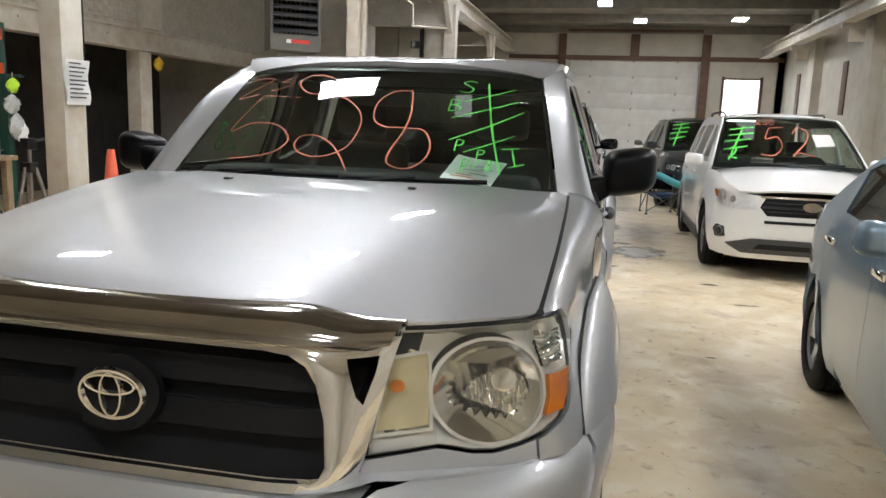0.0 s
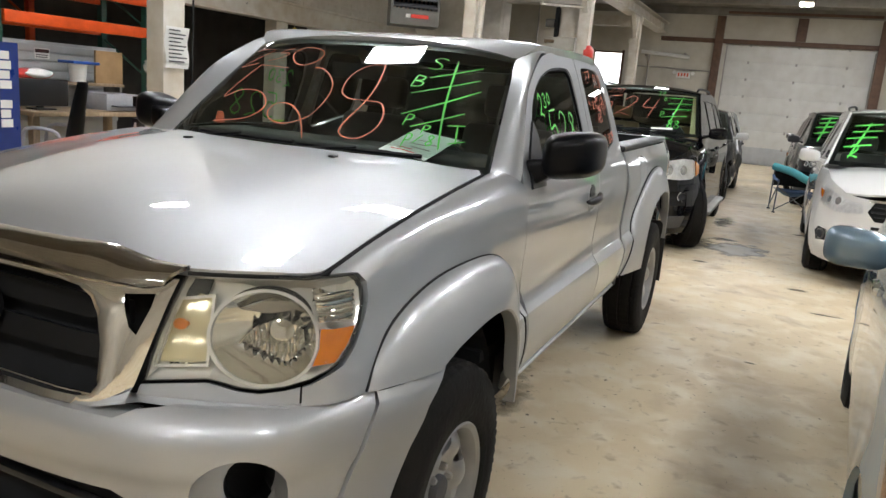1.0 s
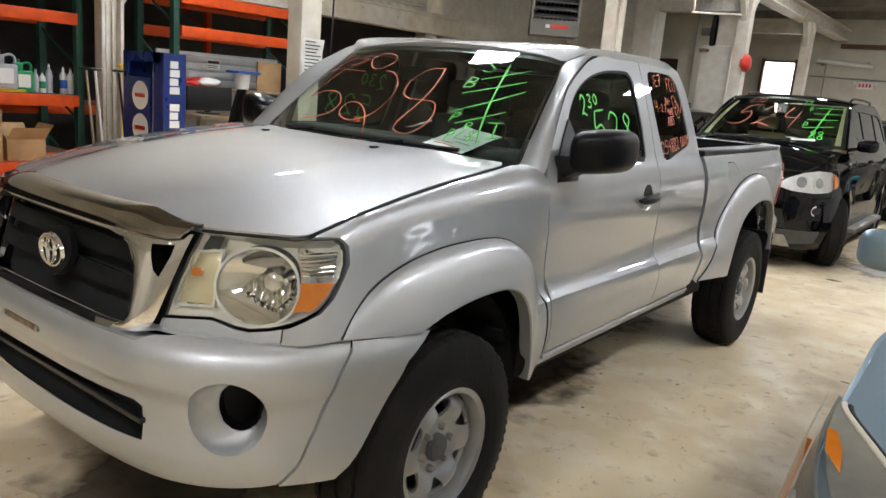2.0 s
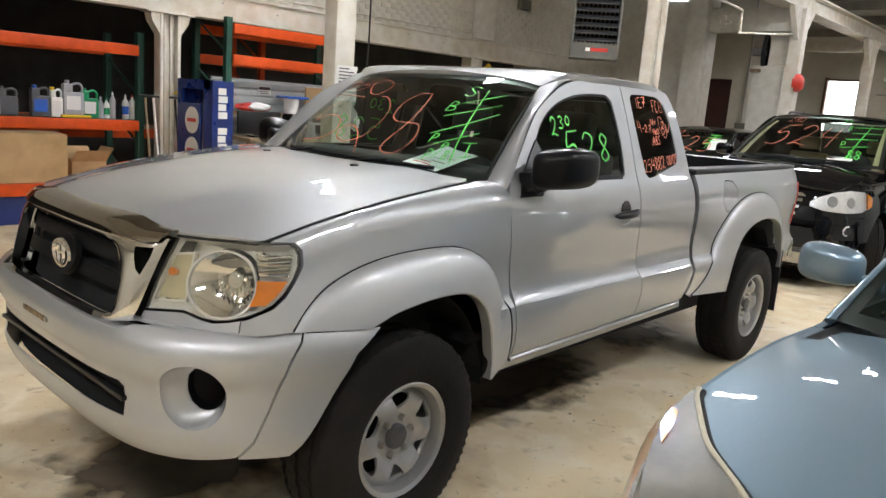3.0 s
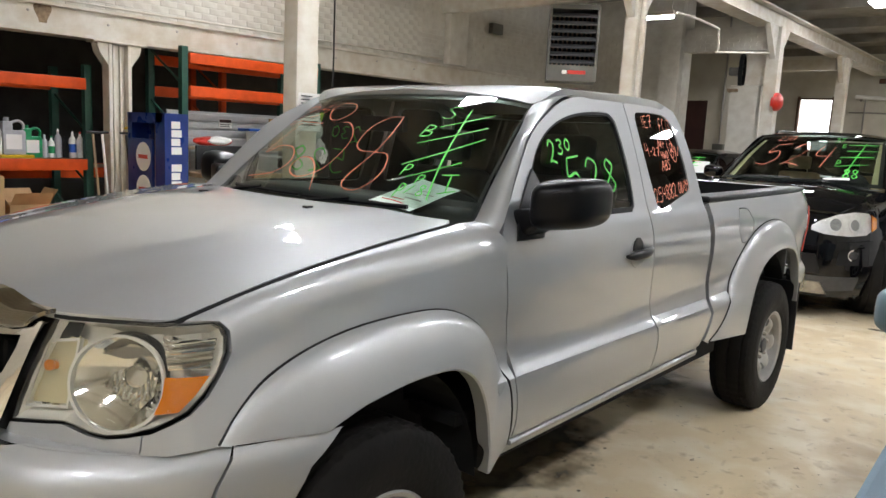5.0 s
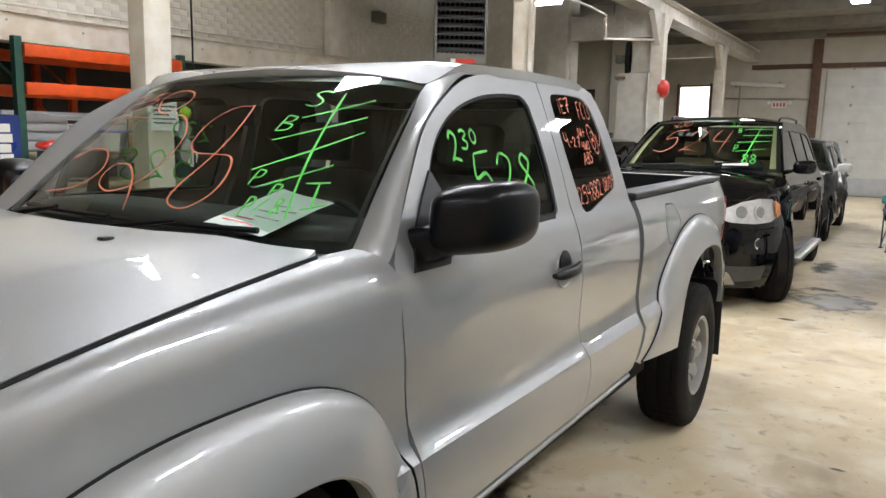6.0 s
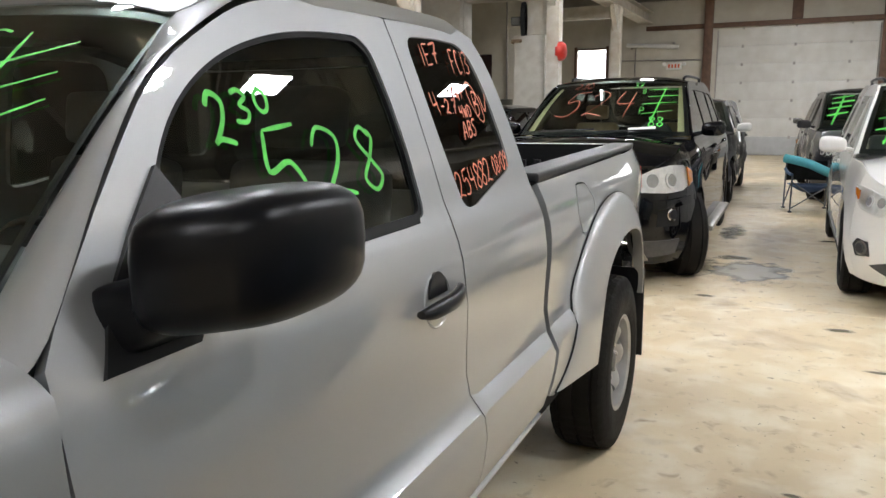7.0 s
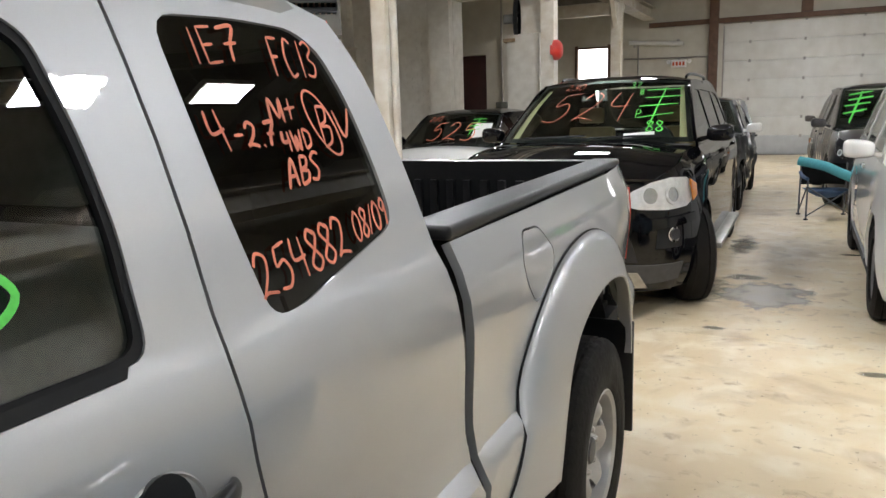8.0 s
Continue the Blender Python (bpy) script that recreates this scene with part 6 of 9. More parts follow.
# ---- the other cars ----
def plan_line(w, L, nose=0.10, round_=0.5, tail=0.08):
    """Half of a car's outline from above, from the middle of the nose to the middle of the tail, as points by arc length."""
    p = smooth_line([(0.0, 0.0), (0.40 * w, nose * 0.12), (0.66 * w, nose * 0.5), (0.82 * w, nose + 0.05), (0.92 * w, nose + 0.2), (0.975 * w, nose + round_ * 0.75), (0.995 * w, nose + round_ * 1.3), (w, L * 0.35), (w, L * 0.55), (0.99 * w, L - 0.85),
                     (0.96 * w, L - 0.42), (0.86 * w, L - 0.15), (0.6 * w, L - tail * 0.5), (0.0, L)], 8)
    s = [0.0]
    for a, b in zip(p, p[1:]):
        s.append(s[-1] + math.dist(a, b))
    return p, s


def car(name, label, C, rz, paint, w, L, H, belt, nose_z, hood_z0, cowl, wheels, r, roof_y, glass_side, spec, text, ink=(M_ORANGE_INK, M_GREEN_INK), category="car",
        roof_paint=None, clear=0.22, dent=0.0, spokes=5, mirror_paint=None, rails=False, tint=None, seats=M_CLOTH, doors=None, cladding=None, papers=()):
    """A parked car, its nose at C, facing -y before the turn rz. belt: height of the sill of its windows; nose_z, hood_z0: fascia top and
    hood's front height; cowl: (y, z) of the windscreen's foot; roof_y: (front, rear, foot of the rear pillar)."""
    T = thing(name, label, category, C[0], C[1], 0, rz)
    P, S = plan_line(w, L)
    wf, wr = wheels
    y_at = [q[1] for q in P]

    def s_of(y):
        i = max(1, min(len(P) - 1, next((k for k, q in enumerate(y_at) if q >= y), len(P) - 1)))
        t = (y - y_at[i - 1]) / max(1e-6, y_at[i] - y_at[i - 1])
        return S[i - 1] + (S[i] - S[i - 1]) * t
    INS = curve((clear, 0.05), (clear + 0.12, 0.012), (0.5, 0.0), (belt * 0.62, 0.004), (belt * 0.8, 0.008), (belt * 0.93, 0.022 + 0.3 * spec.get("shoulder", 0)), (belt, 0.05 + spec.get("shoulder", 0)), (belt + 0.1, 0.08 + spec.get("shoulder", 0)))
    FRONT = curve((0.0, 1.0), (0.5, 0.7), (1.1, 0.0))

    def skin(s, z):
        a = min(abs(s), S[-1] - 1e-6)
        i = max(0, min(len(S) - 2, int(np.searchsorted(S, a)) - 1))
        t = (a - S[i]) / (S[i + 1] - S[i])
        x, y = P[i][0] + (P[i + 1][0] - P[i][0]) * t, P[i][1] + (P[i + 1][1] - P[i][1]) * t
        tx, ty = P[i + 1][0] - P[i][0], P[i + 1][1] - P[i][1]
        k = math.hypot(tx, ty)
        d = INS(z)
        f = FRONT(y)
        if f:
            d += f * (0.22 * max(0, z - nose_z * 0.72) ** 1.3 + 0.10 * max(0, 0.42 - z))
        rr = max(0, 1 - abs(math.hypot(y - wf, z - r) - r * 1.15) / 0.12) if y < wf + 0.6 else max(0, 1 - abs(math.hypot(y - wr, z - r) - r * 1.15) / 0.12)
        d -= 0.014 * rr
        if dent:
            d += dent * (noise.noise((x * 3 + C[0], y * 3, z * 4)) + 0.5 * abs(noise.noise((y * 9, z * 9, C[0]))))
        return ((x - ty / k * d) * (1 if s >= 0 else -1), y + tx / k * d, z)

    HZ = curve((0.0, nose_z), (0.25, hood_z0), (cowl[0] * 0.6, hood_z0 + (cowl[1] - hood_z0) * 0.7), (cowl[0], cowl[1] - 0.03), (cowl[0] + 0.5, belt), (L - 0.3, belt + 0.03), (L, belt))

    def ztop(s):
        return HZ(skin(s, 0.6)[1])

    def outline(s0, s1, z0=None, arch=None, top=None):
        z0 = clear if z0 is None else z0
        n = max(2, int((s1 - s0) / 0.07))
        ss = [s0 + (s1 - s0) * k / n for k in range(n + 1)]
        bottom = []
        if arch:
            sc, ra = arch
            bottom.append((s0, z0))
            a0 = math.asin(max(-1, min(1, (z0 - r) / ra)))
            arc = [(sc + ra * math.cos(math.pi - a0 - (math.pi - 2 * a0) * k / 16), r + ra * math.sin(math.pi - a0 - (math.pi - 2 * a0) * k / 16)) for k in range(17)]
            bottom += [p for p in arc if s0 < p[0] < s1]
            bottom.append((s1, z0))
        else:
            bottom = [(s0, z0), (s1, z0)]
        return bottom + [(s, (top or ztop)(s)) for s in reversed(ss)]

    d0, d1, d2 = doors or (wf + 0.5, (wf + wr) / 2 + 0.15, wr - 0.05)
    sf, sr = s_of(wf), s_of(wr)
    sd = [s_of(q) for q in (d0, d1, d2)]
    ra = r + 0.055
    front = outline(0, s_of(0.42) - 0.004)
    bumper_ob = sheet("front_fascia", [(-q[0], q[1]) for q in front[::-1] if q[0] > 0] + front[0:0] + [q for q in front if q[0] > 0], skin, paint, T, step=0.06, rim=0.02)
    for f in (False, True):
        sheet("front_wing", outline(s_of(0.42), sd[0] - 0.004, arch=(sf, ra)), skin, paint, T, step=0.06, rim=0.02, flip=f)
        dd = sheet("front_door", outline(sd[0], sd[1] - 0.004), skin, paint, T, step=0.08, rim=0.02, flip=f)
        d3 = sheet("rear_door", outline(sd[1], sd[2] - 0.004, arch=(sr, ra)), skin, paint, T, step=0.08, rim=0.02, flip=f)
        for q, nm in ((sd[1] - 0.22, dd), (sd[2] - 0.25, d3)):
            p = skin(q, belt - 0.13)
            k = -1 if f else 1
            box("door_handle", k * p[0] - 0.02, k * p[0] + 0.02, p[1], p[1] + 0.19, p[2], p[2] + 0.035, spec.get("handle", paint), nm, 0.012)
        sheet("rear_quarter", outline(sd[2], S[-1] - 0.001, arch=(sr, ra)), skin, paint, T, step=0.08, rim=0.02, flip=f)
        if cladding:
            sheet("sill_trim", [(sd[0] - 0.1, clear - 0.04), (sd[2] - 0.15, clear - 0.04), (sd[2] - 0.15, clear + 0.12), (sd[0] - 0.1, clear + 0.12)], skin, cladding, T, step=0.1, rim=0.02, flip=f, lift=0.012)
    # hood
    def hood_fn(x, y):
        xe = max(0.1, skin(s_of(max(y, 0.12)), HZ(max(y, 0.12)))[0])
        k = min(1.0, abs(x) / xe)
        z = HZ(y) + 0.055 * (1 - k ** 2.2)
        if spec.get("crease"):
            z -= 0.012 * (0.5 + 0.5 * math.tanh((k - 0.62) / 0.06))
        if dent:
            z += dent * 0.7 * noise.noise((x * 3, y * 3, 5))
        return (x, y, z)
    half = []
    for k in range(9):
        y = 0.12 + (cowl[0] - 0.12) * k / 8
        half.append((max(0.15, skin(s_of(y), HZ(y))[0] - 0.012), y))
    nose_pts = [(half[0][0] * q, 0.045 + (half[0][1] - 0.045) * q ** 3) for q in (0.0, 0.3, 0.55, 0.75, 0.9)]
    ho = nose_pts + half + [(half[-1][0] * 0.5, cowl[0] - 0.06), (0, cowl[0] - 0.1)]
    hood = sheet("hood", ho + [(-x, y) for x, y in ho[::-1][1:-1]], hood_fn, paint, T, step=0.08, rim=0.02)
    if "lamp_top" in spec:
        line = smooth_line(spec["lamp_top"], 3)
        edge = [(skin(s_of(y), HZ(y))[0] + 0.002, y) for y in (0.56, 0.50, 0.40, 0.30, 0.22, 0.15)]
        for f in (False, True):
            k = -1 if f else 1
            lt = sheet("headlight_top", line + edge + [(0.60, 0.105), (0.46, 0.085)], lambda x, y: tuple(Vector(hood_fn(x, y)) + Vector((0, 0, 0.006))), M_HAZED, T, step=0.05, rim=0.012, flip=f, label="hazed brownish headlight lens")
            tube("hood_gap", [(k * x, y, hood_fn(x, y)[2] + 0.003) for x, y in line], 0.007, M_VOID, lt, "", 6)
            tube("lamp_seal", [(k * (x + 0.012), y + 0.004, hood_fn(x, y)[2] + 0.006) for x, y in line], 0.006, M_CREAMRUBBER, lt, "cream rubber seal", 6)
            sheet("amber_edge", [(0.75, 0.30), (0.79, 0.36), (0.81, 0.44), (0.79, 0.43), (0.765, 0.37)], lambda x, y: tuple(Vector(hood_fn(x, y)) + Vector((0, 0, 0.011))), M_AMBER, lt, step=0.05, rim=0.004, flip=f)
    # glasshouse
    y1, y2, y3 = roof_y
    tum = spec.get("tumble", 0.34)

    def gx(y, z):
        i = skin(s_of(y), belt)[0]
        return (i - 0.006 - tum * (z - belt) - 0.5 * max(0, z - H + 0.16) ** 2, y, z)
    yc = cowl[0] + 0.04
    frame = [(yc, belt - 0.02)] + smooth_line([(yc + 0.02, cowl[1] - 0.02), (yc + (y1 - yc) * 0.5, cowl[1] + (H - 0.07 - cowl[1]) * 0.56), (y1, H - 0.075), ((y1 + y2) / 2, H - 0.055), (y2, H - 0.09), (y3, belt + 0.03)], 4) + [(y3, belt - 0.02)]
    for f in (False, True):
        g = sheet("window_frames", frame, gx, spec.get("frame", paint), T, holes=glass_side, step=0.09, rim=0.02, flip=f)
        for q in glass_side:
            sheet("side_window", q, gx, tint or M_TINT, g, step=0.12, rim=0, flip=f, lift=-0.008)
    rw0, rw1 = gx(yc, cowl[1])[0] - 0.03, gx(y1, H - 0.08)[0] - 0.025

    def screen(u, v, off=0.0):
        b = 1 - u * u
        lo = (u * rw0, yc - 0.16 * b, cowl[1] + 0.01 * b)
        hi = (u * rw1, y1 - 0.05 * b, H - 0.075 + 0.035 * b)
        bow = 0.12 * v * (1 - v)
        return tuple(lo[k] + (hi[k] - lo[k]) * v + (0, -bow * 0.5 - off, bow + off)[k] for k in range(3))
    ws_ob = sheet("windscreen", [(-1, 0), (1, 0), (1, 1), (-1, 1)], screen, M_GLASS, T, step=0.16, rim=0, label="windscreen with marker writing")
    sheet("windscreen_border", [(-1, 0), (1, 0), (1, 1), (-1, 1)], screen, M_PLASTIC, ws_ob, holes=[[(-0.95, 0.06), (0.95, 0.06), (0.95, 0.94), (-0.95, 0.94)]], step=0.16, rim=0, lift=-0.004)
    if "trim" in spec:
        for f in (1, -1):
            sheet("pillar_trim", [(f * 0.87, 0.03), (f * 0.955, 0.03), (f * 0.955, 0.95), (f * 0.90, 0.95)], lambda u, v: screen(u, v, -0.035), spec["trim"], ws_ob, step=0.1, rim=0.0, label="cream trim inside the windscreen pillar")
    if "step" in spec:
        for f in (1, -1):
            box("running_board", f * (w + 0.01) - 0.075, f * (w + 0.01) + 0.075, wf + 0.52, wr - 0.5, 0.31, 0.36, spec["step"], T, 0.02, "grey running board")
    for f in (False, True):
        A = [tuple(screen(1.0, k / 10)) for k in range(11)]
        Bq = [gx(yc + (y1 - yc) * k / 10, cowl[1] - 0.02 + (H - 0.055 - cowl[1]) * (k / 10) ** 0.94) for k in range(11)]
        ruled("windscreen_pillar", Bq, A, spec.get("frame", paint), T, bulge=(0.008, -0.008, 0.008), n=4, flip=f)

    def roof_fn(x, y):
        xe = gx(min(max(y, y1), y2), H - 0.06)[0] + 0.01
        k = min(1.0, abs(x) / xe)
        z = H - 0.065 + 0.065 * max(0, 1 - k ** 3) ** 0.8
        z -= 0.06 * max(0, 1 - (y - y1 + 0.06) / 0.35) ** 2 * (1 - 0.6 * k) + 0.06 * max(0, 1 - (y2 + 0.1 - y) / 0.4) ** 2
        return (x, y, z)
    re = gx((y1 + y2) / 2, H - 0.06)[0]
    rh = [(0, y1 - 0.05), (rw1 * 0.6, y1 - 0.035), (rw1, y1), (re, y1 + 0.25), (re, y2 - 0.1), (re * 0.93, y2 + 0.02), (0, y2 + 0.08)]
    roof_ob = sheet("roof", rh + [(-x, y) for x, y in rh[::-1][1:-1]], roof_fn, roof_paint or paint, T, step=0.12, rim=0.02)
    rx = gx(y2, H - 0.09)[0] - 0.04
    ruled("rear_window", [(-w * 0.8 + 1.6 * w * k / 8, y3 + 0.02, belt + 0.03) for k in range(9)], [(-rx + 2 * rx * k / 8, y2 + 0.07, H - 0.09) for k in range(9)], M_TINT, T)
    if y3 < L - 0.35:
        sheet("boot_lid", [(-w * 0.8, y3 + 0.02), (w * 0.8, y3 + 0.02), (w * 0.78, L - 0.1), (-w * 0.78, L - 0.1)], lambda x, y: (x, y, belt + 0.03 + 0.03 * (1 - (x / w) ** 2)), paint, T, step=0.12, rim=0.02)
    if rails:
        for k in (-1, 1):
            pts = [(k * (re - 0.07), y1 + 0.3, H - 0.03), (k * (re - 0.06), y1 + 0.42, H + 0.035), (k * (re - 0.05), (y1 + y2) / 2, H + 0.05), (k * (re - 0.06), y2 - 0.32, H + 0.03), (k * (re - 0.07), y2 - 0.2, H - 0.03)]
            pts = [(x, y, H - 0.03 + (z - H + 0.03) * 0.42) for x, y, z in pts]
            tube("roof_rail", smooth_line(pts, 4), 0.014, M_PLASTIC, T, "black roof rail")
    # wipers and cowl
    sheet("cowl_panel", [(-rw0, yc - 0.22), (rw0, yc - 0.22), (rw0, yc + 0.05), (-rw0, yc + 0.05)], lambda x, y: (x, y, cowl[1] - 0.018), M_PLASTIC, T, step=0.2, rim=0)
    for u0, u1 in ((-0.75, -0.05), (0.0, 0.7)):
        tube("wiper", [screen(u0 + (u1 - u0) * k / 5, 0.03 + 0.03 * k / 5, 0.012) for k in range(6)], 0.009, M_PLASTIC, T, "", 5)
    # lamps, grille, intakes
    for nm, poly, mt, lift, both in spec["front"]:
        for f in ((False, True) if both else (False,)):
            ob = sheet(nm, poly, skin, mt, T, step=0.05, rim=0.012, flip=f, lift=lift)
            if nm == "headlight":
                cx, cz = sum(p[0] for p in poly) / len(poly), sum(p[1] for p in poly) / len(poly)
                sheet("lens", poly, skin, M_CLEAR, ob, step=0.06, rim=0, flip=f, lift=lift + 0.02)
                for q, rad in spec.get("bulbs", ((-0.05, 0.05), (0.07, 0.045))):
                    disc = [(math.cos(a), math.sin(a)) for a in np.linspace(0, 2 * math.pi, 17)[:-1]]
                    ring = [(cx + q + rad * 0.72 * u, cz + rad * 0.72 * v) for u, v in disc]
                    pj = sheet("projector", [(cx + q + rad * u, cz + rad * v) for u, v in disc], skin, M_SILVERBOWL, ob, holes=[ring], step=0.05, rim=0.02, flip=f, lift=lift + 0.008)
                    sheet("bulb_glass", ring, skin, M_REFLECT if mt == M_HAZED else M_LENSGREY, pj, step=0.05, rim=0.006, flip=f, lift=lift + 0.004)
    for z0, z1, hw in spec.get("bars", ()):
        sheet("grille_bar", [(-hw, z0), (hw, z0), (hw, z1), (-hw, z1)], skin, spec.get("bar_mat", M_PLASTIC), T, step=0.08, rim=0.012, lift=0.02)
    if "badge" in spec:
        bz, bx, br = spec["badge"]
        sheet("badge", [(bx * math.cos(a), bz + br * math.sin(a)) for a in np.linspace(0, 2 * math.pi, 25)[:-1]], skin, M_CHROME, T, step=0.05, rim=0.01, lift=0.03, label="plain chrome badge")
    # wheels, underside
    for y in wheels:
        for f in (False, True):
            road_wheel(T, y, w - 0.125 + (0.02 if spec.get("steer") and y == wf else 0), r, spokes, f, spec.get("rim", M_RIM), spec.get("steer", 0) if y == wf else 0)
    u = bmesh.new()
    box_bm(u, -w * 0.72, w * 0.72, 0.25, L - 0.3, clear - 0.02, belt * 0.6)
    box_bm(u, -w * 0.9, w * 0.9, wf + r + 0.1, wr - r - 0.1, clear - 0.02, 0.45)
    part("underbody", u, M_VOID, T, "dark underbody")
    # cabin
    box("dashboard", -w * 0.8, w * 0.8, yc + 0.0, yc + 0.5, belt - 0.35, belt - 0.03, M_DASH, T, 0.05)
    for k in (-1, 1):
        st = new("seat")
        st.parent = T
        st.matrix_basis = pose(k * w * 0.42, yc + 1.15, belt - 0.55)
        box("cushion", -0.25, 0.25, -0.25, 0.25, 0, 0.22, seats, st, 0.05)
        box("backrest", -0.24, 0.24, 0.2, 0.34, 0.18, 0.72, seats, st, 0.05, m=Matrix.Rotation(-0.2, 4, "X"))
        box("headrest", -0.13, 0.13, 0.2, 0.3, 0.74, 0.9, seats, st, 0.04, m=Matrix.Rotation(-0.15, 4, "X"))
    revolve("steering_wheel", [(-0.013, 0.17), (0.0, 0.183), (0.013, 0.17), (0.0, 0.158), (-0.013, 0.17)], M_DASH, T, "y", at=(w * 0.42, yc + 0.62, belt - 0.03), steps=24)
    mp = spec.get("mirror_y", yc + 0.22)
    for f in (False, True):
        gxm = gx(mp, belt + 0.02)[0]
        mirror(T, gxm + 0.15, mp, belt + 0.085, 0.105, 0.07, 0.07, mirror_paint or paint, f, (gxm - 0.02, gxm + 0.1, mp - 0.03, mp + 0.03, belt + 0.005, belt + 0.05))
    # writing
    def ink_fn(a, b):
        return screen(a, b, 0.006)
    for tx, a, b, h, wd, mt, lb, lean in text:
        st = [[(a + (q[0] - a) * 0.95, q[1]) for q in k] for k in writing(tx, a, b, h, 0.22, 0, lean)]
        ribbon("lot_number", st, ink_fn, wd, mt, ws_ob, lb)
    for u, v, uw, vh, mt in papers:
        sheet("paper_note", [(u, v), (u + uw, v + 0.04), (u + uw, v + vh), (u, v + vh - 0.03)], ink_fn, mt, ws_ob, step=0.1, rim=0, label="white paper note behind the glass")
    return T


def road_wheel(parent, y, x, r, spokes, flip, rim_mat, steer=0):
    w = new("wheel")
    w.parent = parent
    w.matrix_basis = pose(-x if flip else x, y, r - 0.006, 0, 0, (180 if flip else 0) + steer)
    hw, rim = 0.11, r * 0.66
    revolve("tyre", [(-hw, rim), (-hw * 1.05, r * 0.85), (-hw * 0.85, r * 0.975), (-hw * 0.5, r), (-hw * 0.47, r - 0.01), (-hw * 0.4, r - 0.01), (-hw * 0.37, r), (hw * 0.37, r), (hw * 0.4, r - 0.01), (hw * 0.47, r - 0.01), (hw * 0.5, r),
                     (hw * 0.85, r * 0.975), (hw * 1.05, r * 0.85), (hw, rim), (hw * 0.6, rim - 0.01)], M_RUBBER, w, "x", steps=40, caps=False)
    revolve("barrel", [(-hw * 0.9, rim - 0.004), (hw * 0.85, rim - 0.004)], rim_mat, w, "x", steps=32, caps=False)
    R = rim - 0.005
    holes = []
    for k in range(spokes):
        a = 2 * math.pi * k / spokes
        hwid = math.pi / spokes * 0.62
        holes.append(smooth_line([(q * math.cos(a + da), q * math.sin(a + da)) for da, q in ((-hwid, R * 0.88), (0, R * 0.92), (hwid, R * 0.88), (hwid * 0.5, R * 0.42), (-hwid * 0.5, R * 0.42))], 2, True))
    sheet("rim", [(R * math.cos(t), R * math.sin(t)) for t in np.linspace(0, 2 * math.pi, 37)[:-1]], lambda a, c: (hw * 0.75 - 0.035 * (1 - math.hypot(a, c) / R) ** 2 + 0.01 * (math.hypot(a, c) > R * 0.93), a, c), rim_mat, w, holes=holes, step=0.035, rim=0.03)
    revolve("brake", [(0.0, R * 0.9), (0.02, R * 0.9), (0.03, 0.02)], M_VOID, w, "x", steps=20)
    return w


def rect(a0, a1, z0, z1):
    return [(a0, z0), (a1, z0), (a1, z1), (a0, z1)]


# blue sedan
car("blue_sedan", "light blue metallic sedan with hazed headlights, parked", (2.76, 0.08), -4.0, M_BLUE, 0.90, 4.3, 1.46, 1.02, 0.78, 0.91, (1.36, 1.0), (0.88, 3.40), 0.31, (2.12, 3.05, 3.8),
    [[(1.78, 1.035), (2.42, 1.045), (2.42, 1.345), (2.30, 1.345), (2.08, 1.29)], [(2.50, 1.047), (3.22, 1.065), (3.16, 1.30), (3.0, 1.34), (2.50, 1.345)]],
    dict(front=[("headlight", [(0.56, 0.62), (0.80, 0.61), (1.02, 0.65), (1.20, 0.73), (1.40, 0.88), (1.37, 0.925), (1.10, 0.905), (0.85, 0.85), (0.62, 0.77)], M_HAZED, 0.006, True),
                ("turn_lamp", [(1.08, 0.69), (1.16, 0.725), (1.30, 0.835), (1.20, 0.825)], M_AMBER, 0.024, True),
                ("grille", [(-0.5, 0.58), (0.5, 0.58), (0.46, 0.67), (-0.46, 0.67)], M_PLASTIC, 0.004, False),
                ("intake", [(-0.55, 0.28), (0.55, 0.28), (0.5, 0.42), (-0.5, 0.42)], M_VOID, 0.004, False)],
         bars=((0.62, 0.635, 0.48),), mirror_y=1.79, handle=M_CHROME, lamp_top=[(0.49, 0.185), (0.535, 0.221), (0.618, 0.292), (0.671, 0.344), (0.731, 0.430), (0.785, 0.515), (0.80, 0.555)]), [("230", -0.7, 0.75, 0.14, 0.014, M_ORANGE_INK, "orange handwritten 230", 0.1), ("527", -0.6, 0.2, 0.45, 0.02, M_ORANGE_INK, "orange handwritten lot number", 0.1)], category="car", tint=M_GLASS)

